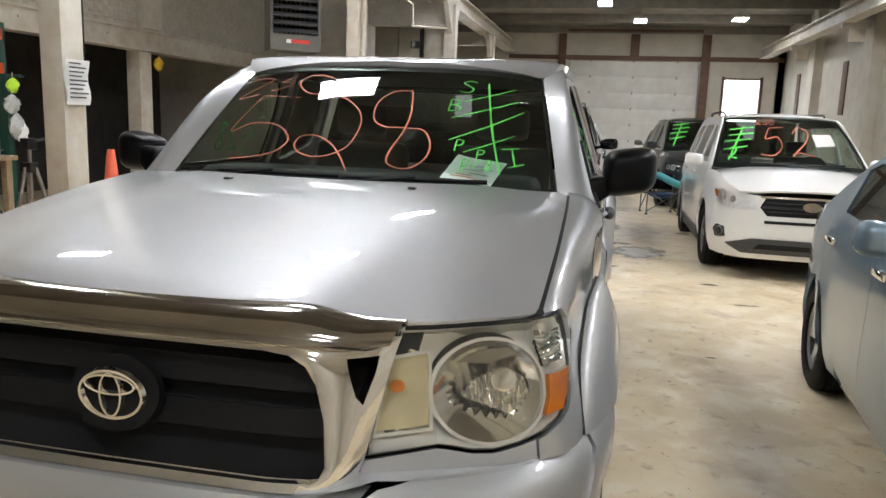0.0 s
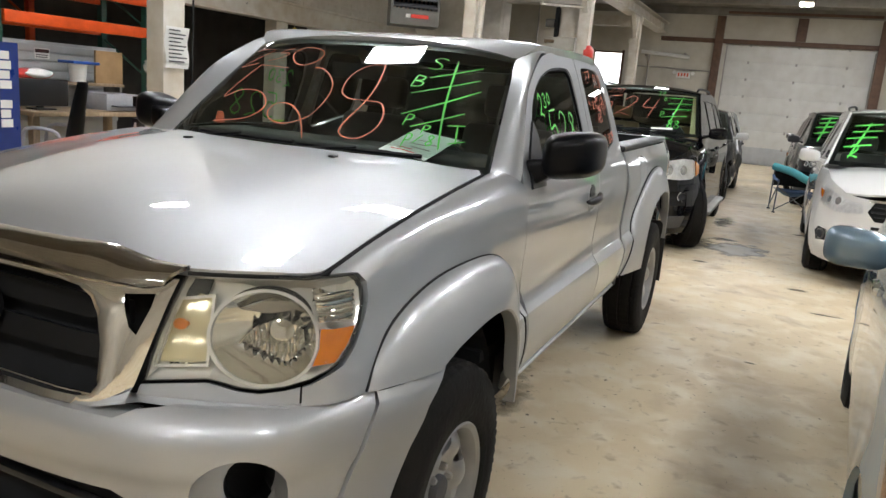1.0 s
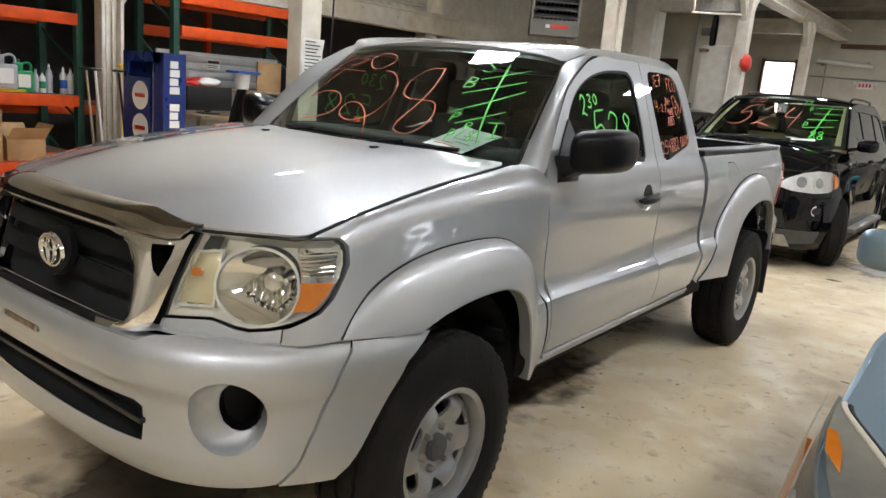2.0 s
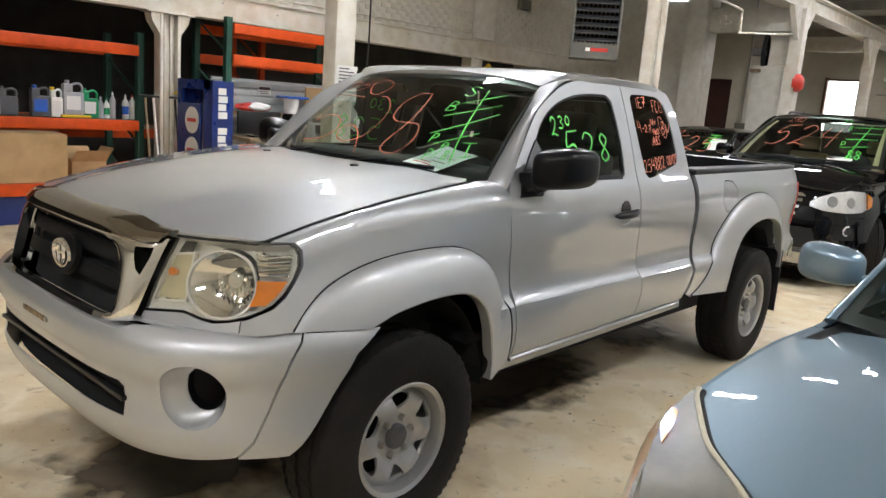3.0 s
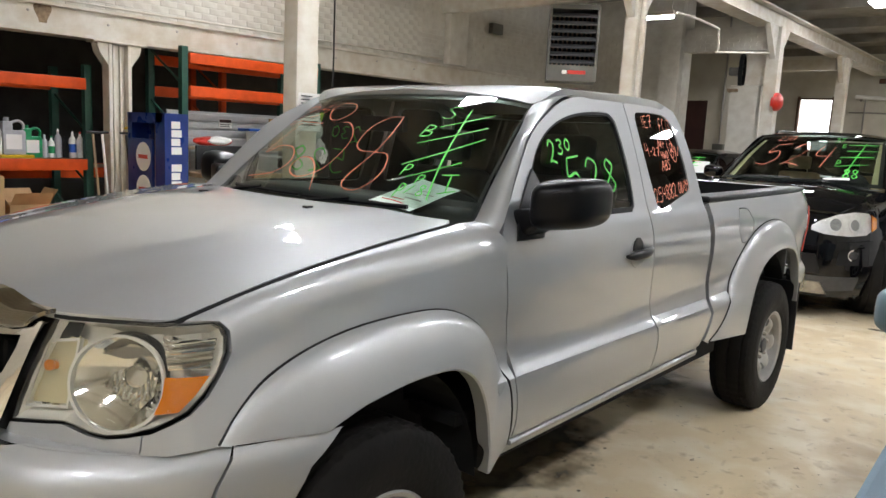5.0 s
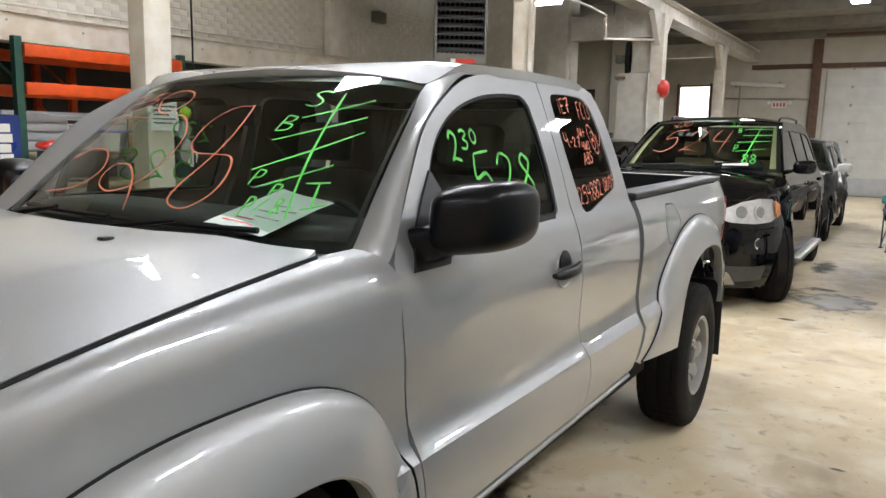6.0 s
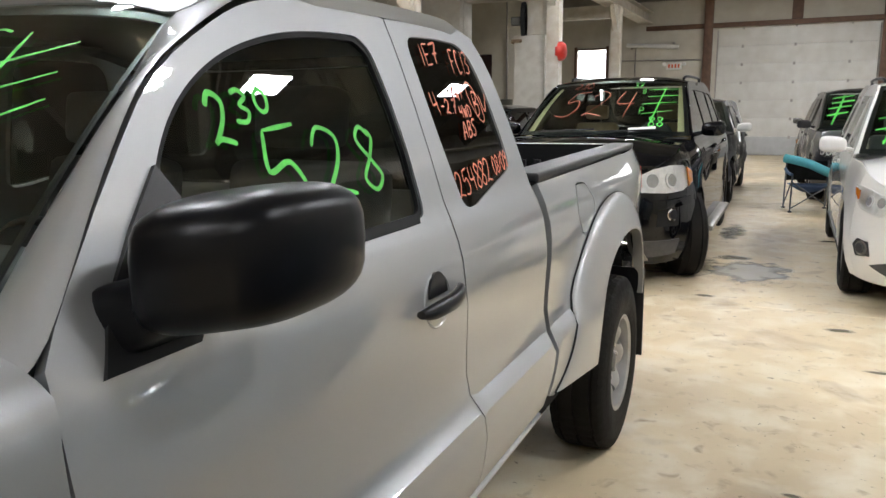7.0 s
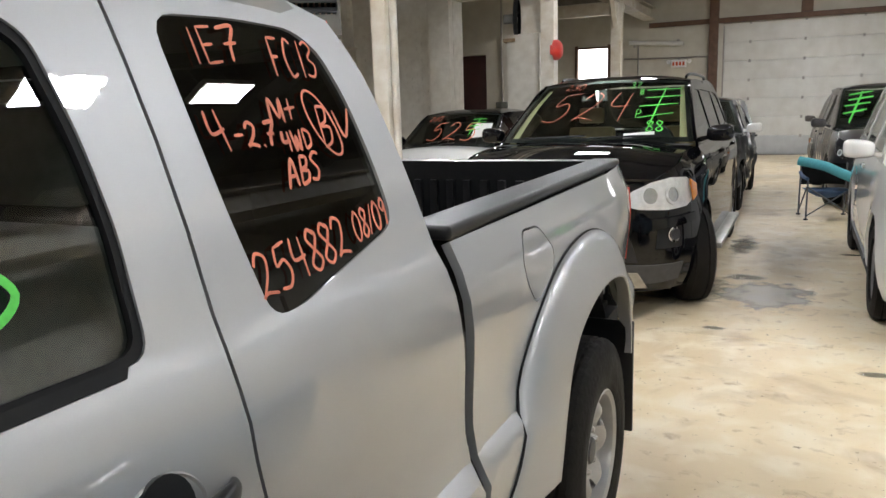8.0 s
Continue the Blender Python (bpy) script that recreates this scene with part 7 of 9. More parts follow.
# white SUV
car("white_suv", "white compact SUV with black grille and roof rails, parked", (2.83, 6.70), 0, M_WHITE, 0.90, 4.6, 1.70, 1.06, 0.84, 0.95, (1.12, 1.08), (0.92, 3.56), 0.34, (1.95, 3.75, 4.3),
    [[(1.48, 1.10), (2.20, 1.11), (2.20, 1.54), (2.0, 1.54), (1.80, 1.42)], [(2.28, 1.11), (3.12, 1.12), (3.12, 1.54), (2.28, 1.545)], [(3.22, 1.13), (3.95, 1.16), (3.80, 1.45), (3.6, 1.52), (3.22, 1.54)]],
    dict(front=[("headlight", [(0.50, 0.72), (0.74, 0.70), (0.94, 0.74), (1.06, 0.82), (1.10, 0.90), (0.90, 0.885), (0.68, 0.83), (0.52, 0.80)], M_SILVERBOWL, 0.006, True),
                ("turn_lamp", [(0.99, 0.80), (1.05, 0.84), (1.075, 0.88), (1.0, 0.865)], M_AMBER, 0.03, True),
                ("grille", [(-0.40, 0.66), (0.40, 0.66), (0.47, 0.74), (0.42, 0.835), (-0.42, 0.835), (-0.47, 0.74)], M_VOID, 0.004, False),
                ("grille_frame", [(-0.46, 0.83), (0.46, 0.83), (0.48, 0.85), (-0.48, 0.85)], M_CHROME, 0.012, False),
                ("lower_grille", [(-0.42, 0.585), (0.42, 0.585), (0.42, 0.615), (-0.42, 0.615)], M_VOID, 0.004, False),
                ("lower_bumper", [(-0.62, 0.28), (0.62, 0.28), (0.80, 0.36), (0.52, 0.43), (-0.52, 0.43), (-0.80, 0.36)], M_TRIM, 0.012, False),
                ("intake", [(-0.5, 0.33), (0.5, 0.33), (0.45, 0.38), (-0.45, 0.38)], M_VOID, 0.018, False),
                ("fog_surround", [(0.80, 0.42), (0.96, 0.40), (1.0, 0.48), (0.94, 0.53), (0.82, 0.52)], M_TRIM, 0.006, True),
                ("fog_lamp", [(0.88 + 0.060 * math.cos(a), 0.468 + 0.052 * math.sin(a)) for a in np.linspace(0, 6.28, 17)[:-1]], M_STEEL, 0.014, True),
                ("fog_glass", [(0.88 + 0.040 * math.cos(a), 0.468 + 0.036 * math.sin(a)) for a in np.linspace(0, 6.28, 17)[:-1]], M_TRIM, 0.024, True)],
         bars=((0.735, 0.755, 0.44), (0.70, 0.71, 0.41), (0.785, 0.795, 0.42)), badge=(0.76, 0.085, 0.045), crease=True),
    [("230", -0.45, 0.78, 0.15, 0.016, M_ORANGE_INK, "orange handwritten 230", 0.0), ("52", -0.40, 0.18, 0.55, 0.024, M_ORANGE_INK, "orange handwritten lot number", 0.15), ("#", -0.86, 0.2, 0.5, 0.035, M_GREEN_INK, "green handwritten tally", 0.0), ("2", -0.82, 0.12, 0.2, 0.03, M_GREEN_INK, "green handwritten mark", 0.0)],
    category="SUV", rails=True, cladding=M_TRIM, papers=((0.40, 0.36, 0.3, 0.26, M_WPAPER),), tint=M_GLASS)

# black SUV
car("black_suv", "glossy black SUV with lot number on its windscreen", (-0.13, 6.86), 0, M_BLACK, 0.955, 4.78, 1.775, 1.18, 0.965, 1.065, (1.20, 1.205), (0.90, 3.81), 0.37, (2.05, 3.9, 4.5),
    [[(1.58, 1.22), (2.40, 1.23), (2.40, 1.625), (2.1, 1.625), (1.88, 1.51)], [(2.48, 1.23), (3.35, 1.25), (3.35, 1.615), (2.48, 1.63)], [(3.46, 1.25), (4.15, 1.28), (3.98, 1.535), (3.8, 1.595), (3.46, 1.615)]],
    dict(front=[("headlight", [(0.50, 0.835), (0.62, 0.805), (0.84, 0.795), (1.04, 0.805), (1.19, 0.86), (1.20, 0.945), (1.10, 1.0), (0.90, 1.01), (0.72, 0.985), (0.58, 0.93), (0.50, 0.875)], M_SILVERBOWL, 0.008, True),
                ("turn_lamp", [(1.10, 0.835), (1.19, 0.865), (1.198, 0.945), (1.10, 0.985)], M_AMBER, 0.034, True),
                ("grille", [(-0.36, 0.69), (0.36, 0.69), (0.44, 0.88), (0.40, 0.93), (-0.40, 0.93), (-0.44, 0.88)], M_VOID, 0.004, False),
                ("grille_frame", [(-0.46, 0.92), (0.46, 0.92), (0.42, 0.95), (-0.42, 0.95)], M_CHROME, 0.02, False),
                ("bumper_lip", [(-0.62, 0.66), (0.62, 0.66), (1.14, 0.70), (1.14, 0.755), (0.62, 0.735), (-0.62, 0.735), (-1.14, 0.755), (-1.14, 0.70)], M_BLACK, 0.028, False),
                ("intake", [(-0.62, 0.44), (0.62, 0.44), (0.56, 0.62), (-0.56, 0.62)], M_PLASTIC, 0.004, False),
                ("fog_surround", [(0.74, 0.53), (0.98, 0.53), (0.98, 0.68), (0.76, 0.70)], M_VOID, 0.004, True),
                ("fog_lamp", [(0.89 + 0.058 * math.cos(a), 0.625 + 0.054 * math.sin(a)) for a in np.linspace(0, 6.28, 17)[:-1]], M_CHROME, 0.014, True),
                ("fog_glass", [(0.89 + 0.042 * math.cos(a), 0.625 + 0.039 * math.sin(a)) for a in np.linspace(0, 6.28, 17)[:-1]], M_DARK, 0.024, True),
                ("bumper_skirt", [(0.0, 0.25), (0.98, 0.30), (1.0, 0.42), (0.0, 0.42)], M_TRIM, 0.010, True),
                ("skid_plate", [(-0.7, 0.26), (0.7, 0.26), (0.62, 0.37), (-0.62, 0.37)], M_STEEL, 0.022, False)],
         bars=((0.73, 0.76, 0.39), (0.80, 0.83, 0.41), (0.865, 0.895, 0.43)), bar_mat=M_CHROME, badge=(0.815, 0.09, 0.09), crease=True, steer=22, bulbs=((-0.13, 0.075), (0.06, 0.07)), shoulder=0.05, trim=M_CREAMTRIM, step=M_STEEL),
    [("524", -0.66, 0.26, 0.46, 0.012, M_ORANGE_INK, "orange handwritten 524", 0.2), ("230", -0.62, 0.80, 0.13, 0.009, M_ORANGE_INK, "orange handwritten 230", 0.1), ("#", 0.50, 0.22, 0.56, 0.018, M_GREEN_INK, "green handwritten tally", 0.0), ("37", 0.28, 0.80, 0.11, 0.012, M_GREEN_INK, "green handwritten note", 0.0),
     ("B", 0.42, 0.68, 0.10, 0.012, M_GREEN_INK, "green handwritten letter", 0.0), ("P", 0.42, 0.30, 0.12, 0.012, M_GREEN_INK, "green handwritten letter", 0.0), ("88", 0.55, 0.12, 0.14, 0.016, M_GREEN_INK, "green handwritten mark", 0.0)],
    category="SUV", rails=True, cladding=M_TRIM, seats=M_TAN, papers=((0.34, 0.03, 0.30, 0.09, M_WPAPER),), spokes=5)

# small white hatchback with a black roof
car("white_hatchback", "small white hatchback with black roof and bonnet stripes", (-2.95, 10.2), 0, M_WHITE, 0.80, 3.6, 1.50, 1.0, 0.74, 0.86, (0.95, 1.0), (0.72, 3.0), 0.30, (1.62, 2.9, 3.4),
    [[(1.25, 1.03), (2.2, 1.05), (2.2, 1.38), (1.75, 1.38), (1.55, 1.30)], [(2.28, 1.05), (3.1, 1.07), (2.95, 1.36), (2.28, 1.38)]],
    dict(front=[("headlight", [(0.78 + 0.12 * math.cos(a), 0.72 + 0.10 * math.sin(a)) for a in np.linspace(0, 6.28, 17)[:-1]], M_REFLECT, 0.006, True), ("grille", rect(-0.4, 0.4, 0.5, 0.66), M_VOID, 0.004, False)], frame=M_BLACK),
    [("230", -0.75, 0.70, 0.16, 0.018, M_ORANGE_INK, "orange handwritten 230", 0.1), ("525", -0.45, 0.14, 0.48, 0.026, M_ORANGE_INK, "orange handwritten 525", 0.1), ("#", 0.40, 0.32, 0.42, 0.03, M_GREEN_INK, "green handwritten tally", 0.0)],
    roof_paint=M_BLACK, papers=((0.52, 0.2, 0.36, 0.42, M_WPAPER),), mirror_paint=M_BLACK, doors=(1.2, 2.25, 2.6))

# damaged dark SUV, grey sedan, damaged dark car behind
car("damaged_suv", "dark wrecked SUV with crumpled front and green marking", (2.72, 13.0), 3, M_DARK, 0.90, 4.5, 1.70, 1.06, 0.86, 0.95, (1.05, 1.08), (0.9, 3.5), 0.34, (1.85, 3.6, 4.2),
    [[(1.45, 1.10), (2.20, 1.11), (2.20, 1.54), (2.0, 1.54), (1.75, 1.42)], [(2.28, 1.11), (3.3, 1.12), (3.3, 1.54), (2.28, 1.545)]],
    dict(front=[("headlight", [(0.52, 0.72), (0.8, 0.70), (1.02, 0.78), (1.0, 0.86), (0.6, 0.82)], M_REFLECT, 0.004, True), ("grille", rect(-0.42, 0.42, 0.62, 0.8), M_VOID, 0.004, False)], frame=M_STEEL),
    [("#", -0.85, 0.2, 0.6, 0.06, M_GREEN_INK, "green handwritten tally", 0.0)], category="SUV", dent=0.045)
car("grey_sedan", "brownish grey sedan parked near the overhead door", (2.38, 18.2), -6, M_GREY, 0.87, 4.5, 1.45, 0.98, 0.68, 0.78, (1.45, 0.98), (0.95, 3.6), 0.31, (2.3, 3.2, 3.9),
    [[(1.9, 1.01), (2.6, 1.02), (2.6, 1.33), (2.45, 1.33), (2.2, 1.26)], [(2.68, 1.02), (3.4, 1.04), (3.3, 1.29), (2.68, 1.33)]],
    dict(front=[("headlight", [(0.6, 0.60), (0.9, 0.60), (1.1, 0.70), (0.8, 0.72), (0.62, 0.68)], M_REFLECT, 0.006, True), ("turn_lamp", [(0.95, 0.62), (1.08, 0.68), (1.05, 0.71), (0.95, 0.70)], M_AMBER, 0.03, True), ("grille", rect(-0.4, 0.4, 0.5, 0.62), M_VOID, 0.004, False)]), [])
car("damaged_car", "wrecked dark car with torn bodywork", (-0.14, 12.0), 0, M_DARK, 0.90, 4.4, 1.58, 1.04, 0.85, 0.95, (1.1, 1.05), (0.9, 3.5), 0.33, (1.9, 3.2, 3.9),
    [[(1.5, 1.08), (2.2, 1.09), (2.2, 1.44), (2.0, 1.44), (1.8, 1.34)], [(2.28, 1.09), (3.1, 1.10), (3.0, 1.42), (2.28, 1.45)]],
    dict(front=[("headlight", [(0.52, 0.72), (0.8, 0.70), (1.02, 0.78), (1.0, 0.86), (0.6, 0.82)], M_REFLECT, 0.004, True)]), [], dent=0.09, mirror_paint=M_WHITE)


# ---- fittings of the hall ----
heater = thing("unit_heater", "grey gas unit heater hung on the brick wall", "heater", -3.68, 9.15, 2.28)
heater.matrix_basis = pose(-3.58, 9.0, 2.35, 0, 0, -55) @ Matrix.Diagonal((1.0, 0.54, 1.0, 1.0))
bm = bmesh.new()
for q in ((-0.24, 0.24, -0.64, 0.64, 0.0, 0.22), (-0.24, 0.24, -0.64, -0.58, 0.22, 0.98), (-0.24, 0.24, 0.58, 0.64, 0.22, 0.98), (-0.24, 0.24, -0.64, 0.64, 0.98, 1.04)):
    box_bm(bm, *q)
part("housing", bm, M_HEATER, heater)
box("burner_back", -0.235, -0.2, -0.58, 0.58, 0.22, 0.98, M_VOID, heater, 0)
for k in range(7):
    z = 0.27 + 0.105 * k
    box("louver", 0.10, 0.23, -0.575, 0.575, z, z + 0.018, M_TRIM, heater, 0.003, m=Matrix.Translation((0.16, 0, z)) @ Matrix.Rotation(0.5, 4, "Y") @ Matrix.Translation((-0.16, 0, -z)))
for k in range(9):
    y = -0.48 + 0.12 * k
    box("heat_tube", -0.12, -0.04, y - 0.02, y + 0.02, 0.23, 0.97, M_BROWN, heater, 0.01)
box("maker_plate", 0.241, 0.246, -0.10, 0.36, 0.10, 0.15, M_RED, heater, 0, "red maker's plate with a white end")
box("maker_plate", 0.241, 0.246, -0.24, -0.12, 0.10, 0.15, M_WPAPER, heater, 0)
for y in (-0.5, 0.5):
    tube("hanger_rod", [(0, y, 1.04), (0, y, TOP - 2.3)], 0.008, M_STEEL, heater)
jb = tagged(box("junction_box", LEFT - 0.02, LEFT + 0.08, 10.4, 10.7, 3.34, 3.52, M_HEATER, bevel=0.008), "grey metal junction box on the brick wall", "junction box")

strip = thing("strip_light", "short lit fluorescent strip light beside the post", "strip light", -2.99, 10.45, 3.45)
box("batten", -0.25, 0.25, -0.05, 0.05, 0.0, 0.06, M_IRON, strip, 0.006)
tube("fluorescent_tube", [(-0.23, 0, -0.025), (0.23, 0, -0.025)], 0.022, M_LAMP, strip, "lit tube")
for x in (-0.2, 0.2):
    tube("hanger", [(x, 0, 0.06), (x, 0, TOP - 3.46)], 0.006, M_STEEL, strip)

bell = thing("alarm_bell", "round red fire alarm bell on the post", "alarm bell", -2.33, 14.2, 2.42)
revolve("gong", [(0.0, 0.17), (0.06, 0.165), (0.11, 0.12), (0.13, 0.0)], M_RED, bell, "x", steps=28)
box("back_box", -0.06, 0.0, -0.08, 0.08, -0.08, 0.08, M_RED, bell, 0.01)
exit_sign = thing("exit_sign", "small exit sign with reddish face on the end wall", "exit sign", -1.77, END - 0.06, 2.55)
box("case", -0.21, 0.21, -0.04, 0.05, -0.105, 0.105, M_WPAPER, exit_sign, 0.012)
for x in (-0.28, 0.28):
    revolve("lamp_head", [(0.0, 0.05), (0.05, 0.06), (0.08, 0.03)], M_WPAPER, exit_sign, "y", at=(x, -0.04, 0.06), steps=14)
for k in range(4):
    box("letter_bar", -0.16 + 0.09 * k, -0.11 + 0.09 * k, -0.046, -0.041, -0.05, 0.05, M_ORANGE, exit_sign, 0)
tube_lamp = thing("wall_tube_lamp", "unlit white tube lamp on the end wall", "tube lamp", -2.4, END - 0.1, 3.14)
tube("tube_body", [(-0.75, 0, 0.05), (0.75, 0, -0.05)], 0.06, M_WPAPER, tube_lamp, "", 12)
for x in (-0.6, 0.6):
    box("clip", x - 0.03, x + 0.03, 0.0, 0.1, -0.08, 0.08, M_STEEL, tube_lamp, 0.005)
for pts in ([(-3.3, END - 0.03, 2.75), (-1.0, END - 0.03, 2.7), (-1.0, END - 0.03, 1.9)], [(-2.9, END - 0.03, 3.2), (-2.9, END - 0.03, 1.8)], [(-1.77, END - 0.03, 2.7), (-1.77, END - 0.03, 2.6)]):
    tagged(tube("wall_conduit", pts, 0.02, M_STEEL), "thin grey conduit on the end wall", "conduit", kind="structure")
fan = thing("wall_fan", "black wall fan beside a cream box high on the pier", "fan", -3.16, 14.62, 3.02, 14)
revolve("fan_cage", [(-0.02, 0.33), (0.05, 0.345), (0.06, 0.32), (0.0, 0.30)], M_VOID, fan, "x", steps=28)
for k in range(4):
    box("fan_blade", 0.0, 0.012, -0.07, 0.07, 0.05, 0.30, M_VOID, fan, 0.004, m=Matrix.Rotation(math.pi / 2 * k + 0.4, 4, "X") @ Matrix.Rotation(0.5, 4, "Z"))
box("fan_motor", -0.22, 0.03, -0.08, 0.08, -0.08, 0.08, M_HEATER, fan, 0.03)
box("fan_bracket", -0.20, 0.0, -0.22, 0.22, -0.40, -0.34, M_SOOT, fan, 0.005)
stands("duct_box", "cream sheet metal duct box", "duct", -3.0, -2.62, 14.45, 15.0, 2.75, 3.359, M_IRON, kind="")
wires = ([(-2.3, 12.5, 4.05), (-1.2, 13.2, 4.15), (-0.4, 14.5, 4.3), (0.6, 16.5, 4.45), (0.62, 16.6, TOP + 0.01)], [(-2.45, 9.2, 3.7), (-1.9, 10.5, 3.95), (-1.7, 11.6, 4.45), (-1.68, 11.7, TOP + 0.01)])
for w in wires:
    tagged(tube("hanging_cable", smooth_line(w, 6), 0.012, M_BENCH), "yellowish cable slung under the ceiling", "cable")
cord = tagged(tube("pull_cord", [(-3.35, 4.35, TOP + 0.01), (-3.34, 4.36, 2.2), (-3.33, 4.34, 1.0)], 0.008, M_VOID), "thin black hanging cord", "cord")


# ---- storage bay behind the lintel ----
def upright(parent, x, y, h, mt=M_GREEN):
    b = bmesh.new()
    box_bm(b, x - 0.04, x + 0.04, y - 0.04, y - 0.035, 0, h)
    box_bm(b, x + 0.035, x + 0.04, y - 0.035, y + 0.035, 0, h)
    box_bm(b, x - 0.04, x + 0.04, y + 0.035, y + 0.04, 0, h)
    for k in range(int(h / 0.1)):
        for d in (-0.018, 0.018):
            box_bm(b, x + 0.0401, x + 0.0415, y + d - 0.006, y + d + 0.006, 0.05 + 0.1 * k, 0.09 + 0.1 * k)
    return part("upright", b, mt, parent, "slotted green steel upright" if mt is M_GREEN else "slotted orange steel upright")


def rack(name, label, y0, y1, x0, x1, beams, h, mats=(M_GREEN, M_GREEN)):
    r = thing(name, label, "rack")
    for y, mt in zip((y0, y1), mats):
        for x in (x0, x1):
            upright(r, x, y, h, mt)
        for k in range(int(h / 0.6)):
            tube("brace", [(x0, y, 0.15 + 0.6 * k), (x1, y, 0.6 + 0.6 * k)], 0.014, mt, r)
    for z, deck in beams:
        for x in (x0 + 0.06 if x0 > x1 else x0 - 0.06, x1):
            box("beam", x - 0.025, x + 0.025, y0 + 0.042, y1 - 0.042, z - 0.125, z, M_ORANGE, r, 0.006)
        if deck:
            box("deck", min(x0, x1) + 0.03, max(x0, x1) - 0.03, y0 + 0.05, y1 - 0.05, z - 0.03, z - 0.006, M_BENCH, r, 0.002)
    return r


rack("pallet_rack", "orange and green steel pallet rack loaded with bottles and boxes", -0.32, 3.42, -6.42, -7.3, [(1.95, False), (1.06, True), (0.42, True)], 2.10)
rack("pallet_rack", "orange and green steel pallet rack behind the lift post", 4.35, 6.35, -5.98, -6.75, [(2.33, False), (1.95, False)], 2.4)
far = rack("pallet_rack", "dim orange steel rack at the back of the bay", 0.2, 5.8, -7.4, -8.2, [(0.9, True)], 2.4, (M_ORANGE, M_ORANGE))

# lift post
lift = thing("lift_post", "dark blue car lift post with white vertical lettering", "car lift", -4.9, 3.50, 0)
for q in ((-0.49, 0.25, 0.08, 0.12, 0, 1.6), (-0.49, -0.45, -0.13, 0.08, 0, 1.6), (0.21, 0.25, -0.13, 0.08, 0, 1.6), (0.07, 0.21, -0.13, -0.09, 0, 1.6), (-0.45, 0.0, -0.13, -0.09, 0, 1.34), (-0.45, -0.40, -0.13, -0.09, 1.34, 1.6), (-0.45, 0.21, -0.13, 0.08, 1.50, 1.6)):
    part("post_plate", box_bm(bmesh.new(), *q), M_LIFT, lift)
box("base_plate", -0.55, 0.32, -0.22, 0.22, 0, 0.02, M_LIFT, lift, 0.004)
box("carriage", -0.30, 0.07, -0.08, 0.05, 0.05, 1.30, M_VOID, lift, 0.01)
tube("chain", [(0.035, -0.10, 0.1), (0.035, -0.10, 1.48)], 0.018, M_STEEL, lift)
for k in (0, 1, 2, 3, 5, 6, 7):
    z = 1.525 - 0.084 * k
    box("letter_bar", 0.251, 0.256, -0.062, 0.030 + 0.016 * (k % 2), z - 0.07, z, M_WPAPER, lift, 0)
for z in (1.16, 0.83):
    revolve("round_label", [(-0.004, 0.145), (0.0, 0.145), (0.0, 0.0)], M_WPAPER, lift, "y", at=(-0.16, -0.135, z), steps=28, label="round white label")
    box("label_bar", -0.25, -0.07, -0.144, -0.14, z - 0.02, z + 0.02, M_RED, lift, 0)


# bottles and jugs on the rack's shelf
def bottle(kind, y, x, z, h, r, mt, cap, label, band=None):
    t = thing(kind, label, "bottle", x, y, z, group="bottles on the shelf")
    prof = [(0.0, r * 0.9), (0.01, r), (h * 0.6, r), (h * 0.72, r * 0.82), (h * 0.82, r * 0.35), (h * 0.9, r * 0.3), (h * 0.9, 0.0)]
    revolve("body", prof, mt, t, "z", steps=16)
    revolve("cap", [(h * 0.9, r * 0.38), (h, r * (0.34 if kind == "bottle" else 0.1)), (h, 0)], cap, t, "z", steps=12)
    if band:
        revolve("paper_label", [(h * 0.2, r * 1.015), (h * 0.52, r * 1.015)], band, t, "z", steps=16)
    return t


def jug(y, x, z, w, h, mt, cap, label, band=None):
    t = thing("oil_jug", label, "jug", x, y, z, group="jugs on the shelf")
    b = bmesh.new()
    box_bm(b, -0.05, 0.05, -w / 2, w / 2, 0, h * 0.66, 0.02, 2)
    box_bm(b, -0.045, 0.045, -w / 2, -w * 0.05, h * 0.6, h * 0.9, 0.02, 2)
    part("body", b, mt, t, "", 50)
    tube("handle", smooth_line([(0, w * 0.42, h * 0.62), (0, w * 0.46, h * 0.82), (0, w * 0.25, h * 0.92), (0, -w * 0.1, h * 0.86)], 4), 0.014, mt, t)
    revolve("cap", [(h * 0.9, 0.025), (h, 0.025), (h, 0)], cap, t, "z", at=(0, -w * 0.28, 0), steps=14)
    if band:
        box("paper_label", 0.051, 0.053, -w * 0.38, w * 0.3, h * 0.15, h * 0.55, band, t, 0)
    return t


M_JUGBLUE = mat("blue_plastic", (0.03, 0.12, 0.52), 0.35, grain=0.1)
M_JUGGREEN = mat("green_plastic", (0.01, 0.27, 0.10), 0.35, grain=0.1)
M_JUGGREY = mat("grey_plastic", (0.42, 0.43, 0.46), 0.4, grain=0.15)
M_JUGDARK = mat("dark_grey_plastic", (0.10, 0.105, 0.115), 0.45, grain=0.15)
M_JUGWHITE = mat("white_plastic", (0.84, 0.84, 0.81), 0.35, grain=0.05)
M_YELLOW = mat("yellow_plastic", (0.75, 0.5, 0.02), 0.45, grain=0.1)
M_HIVIS = mat("high_visibility_cloth", (0.45, 0.75, 0.04), 0.7, grain=0.15)
M_CONE = mat("faded_orange_plastic", (0.85, 0.16, 0.08), 0.5, grain=0.15)
M_TEAL = mat("turquoise_cloth", (0.10, 0.42, 0.48), 0.8, grain=0.2, scale=40)
M_NAVY = mat("blue_grey_cloth", (0.07, 0.12, 0.22), 0.8, grain=0.2, scale=40)
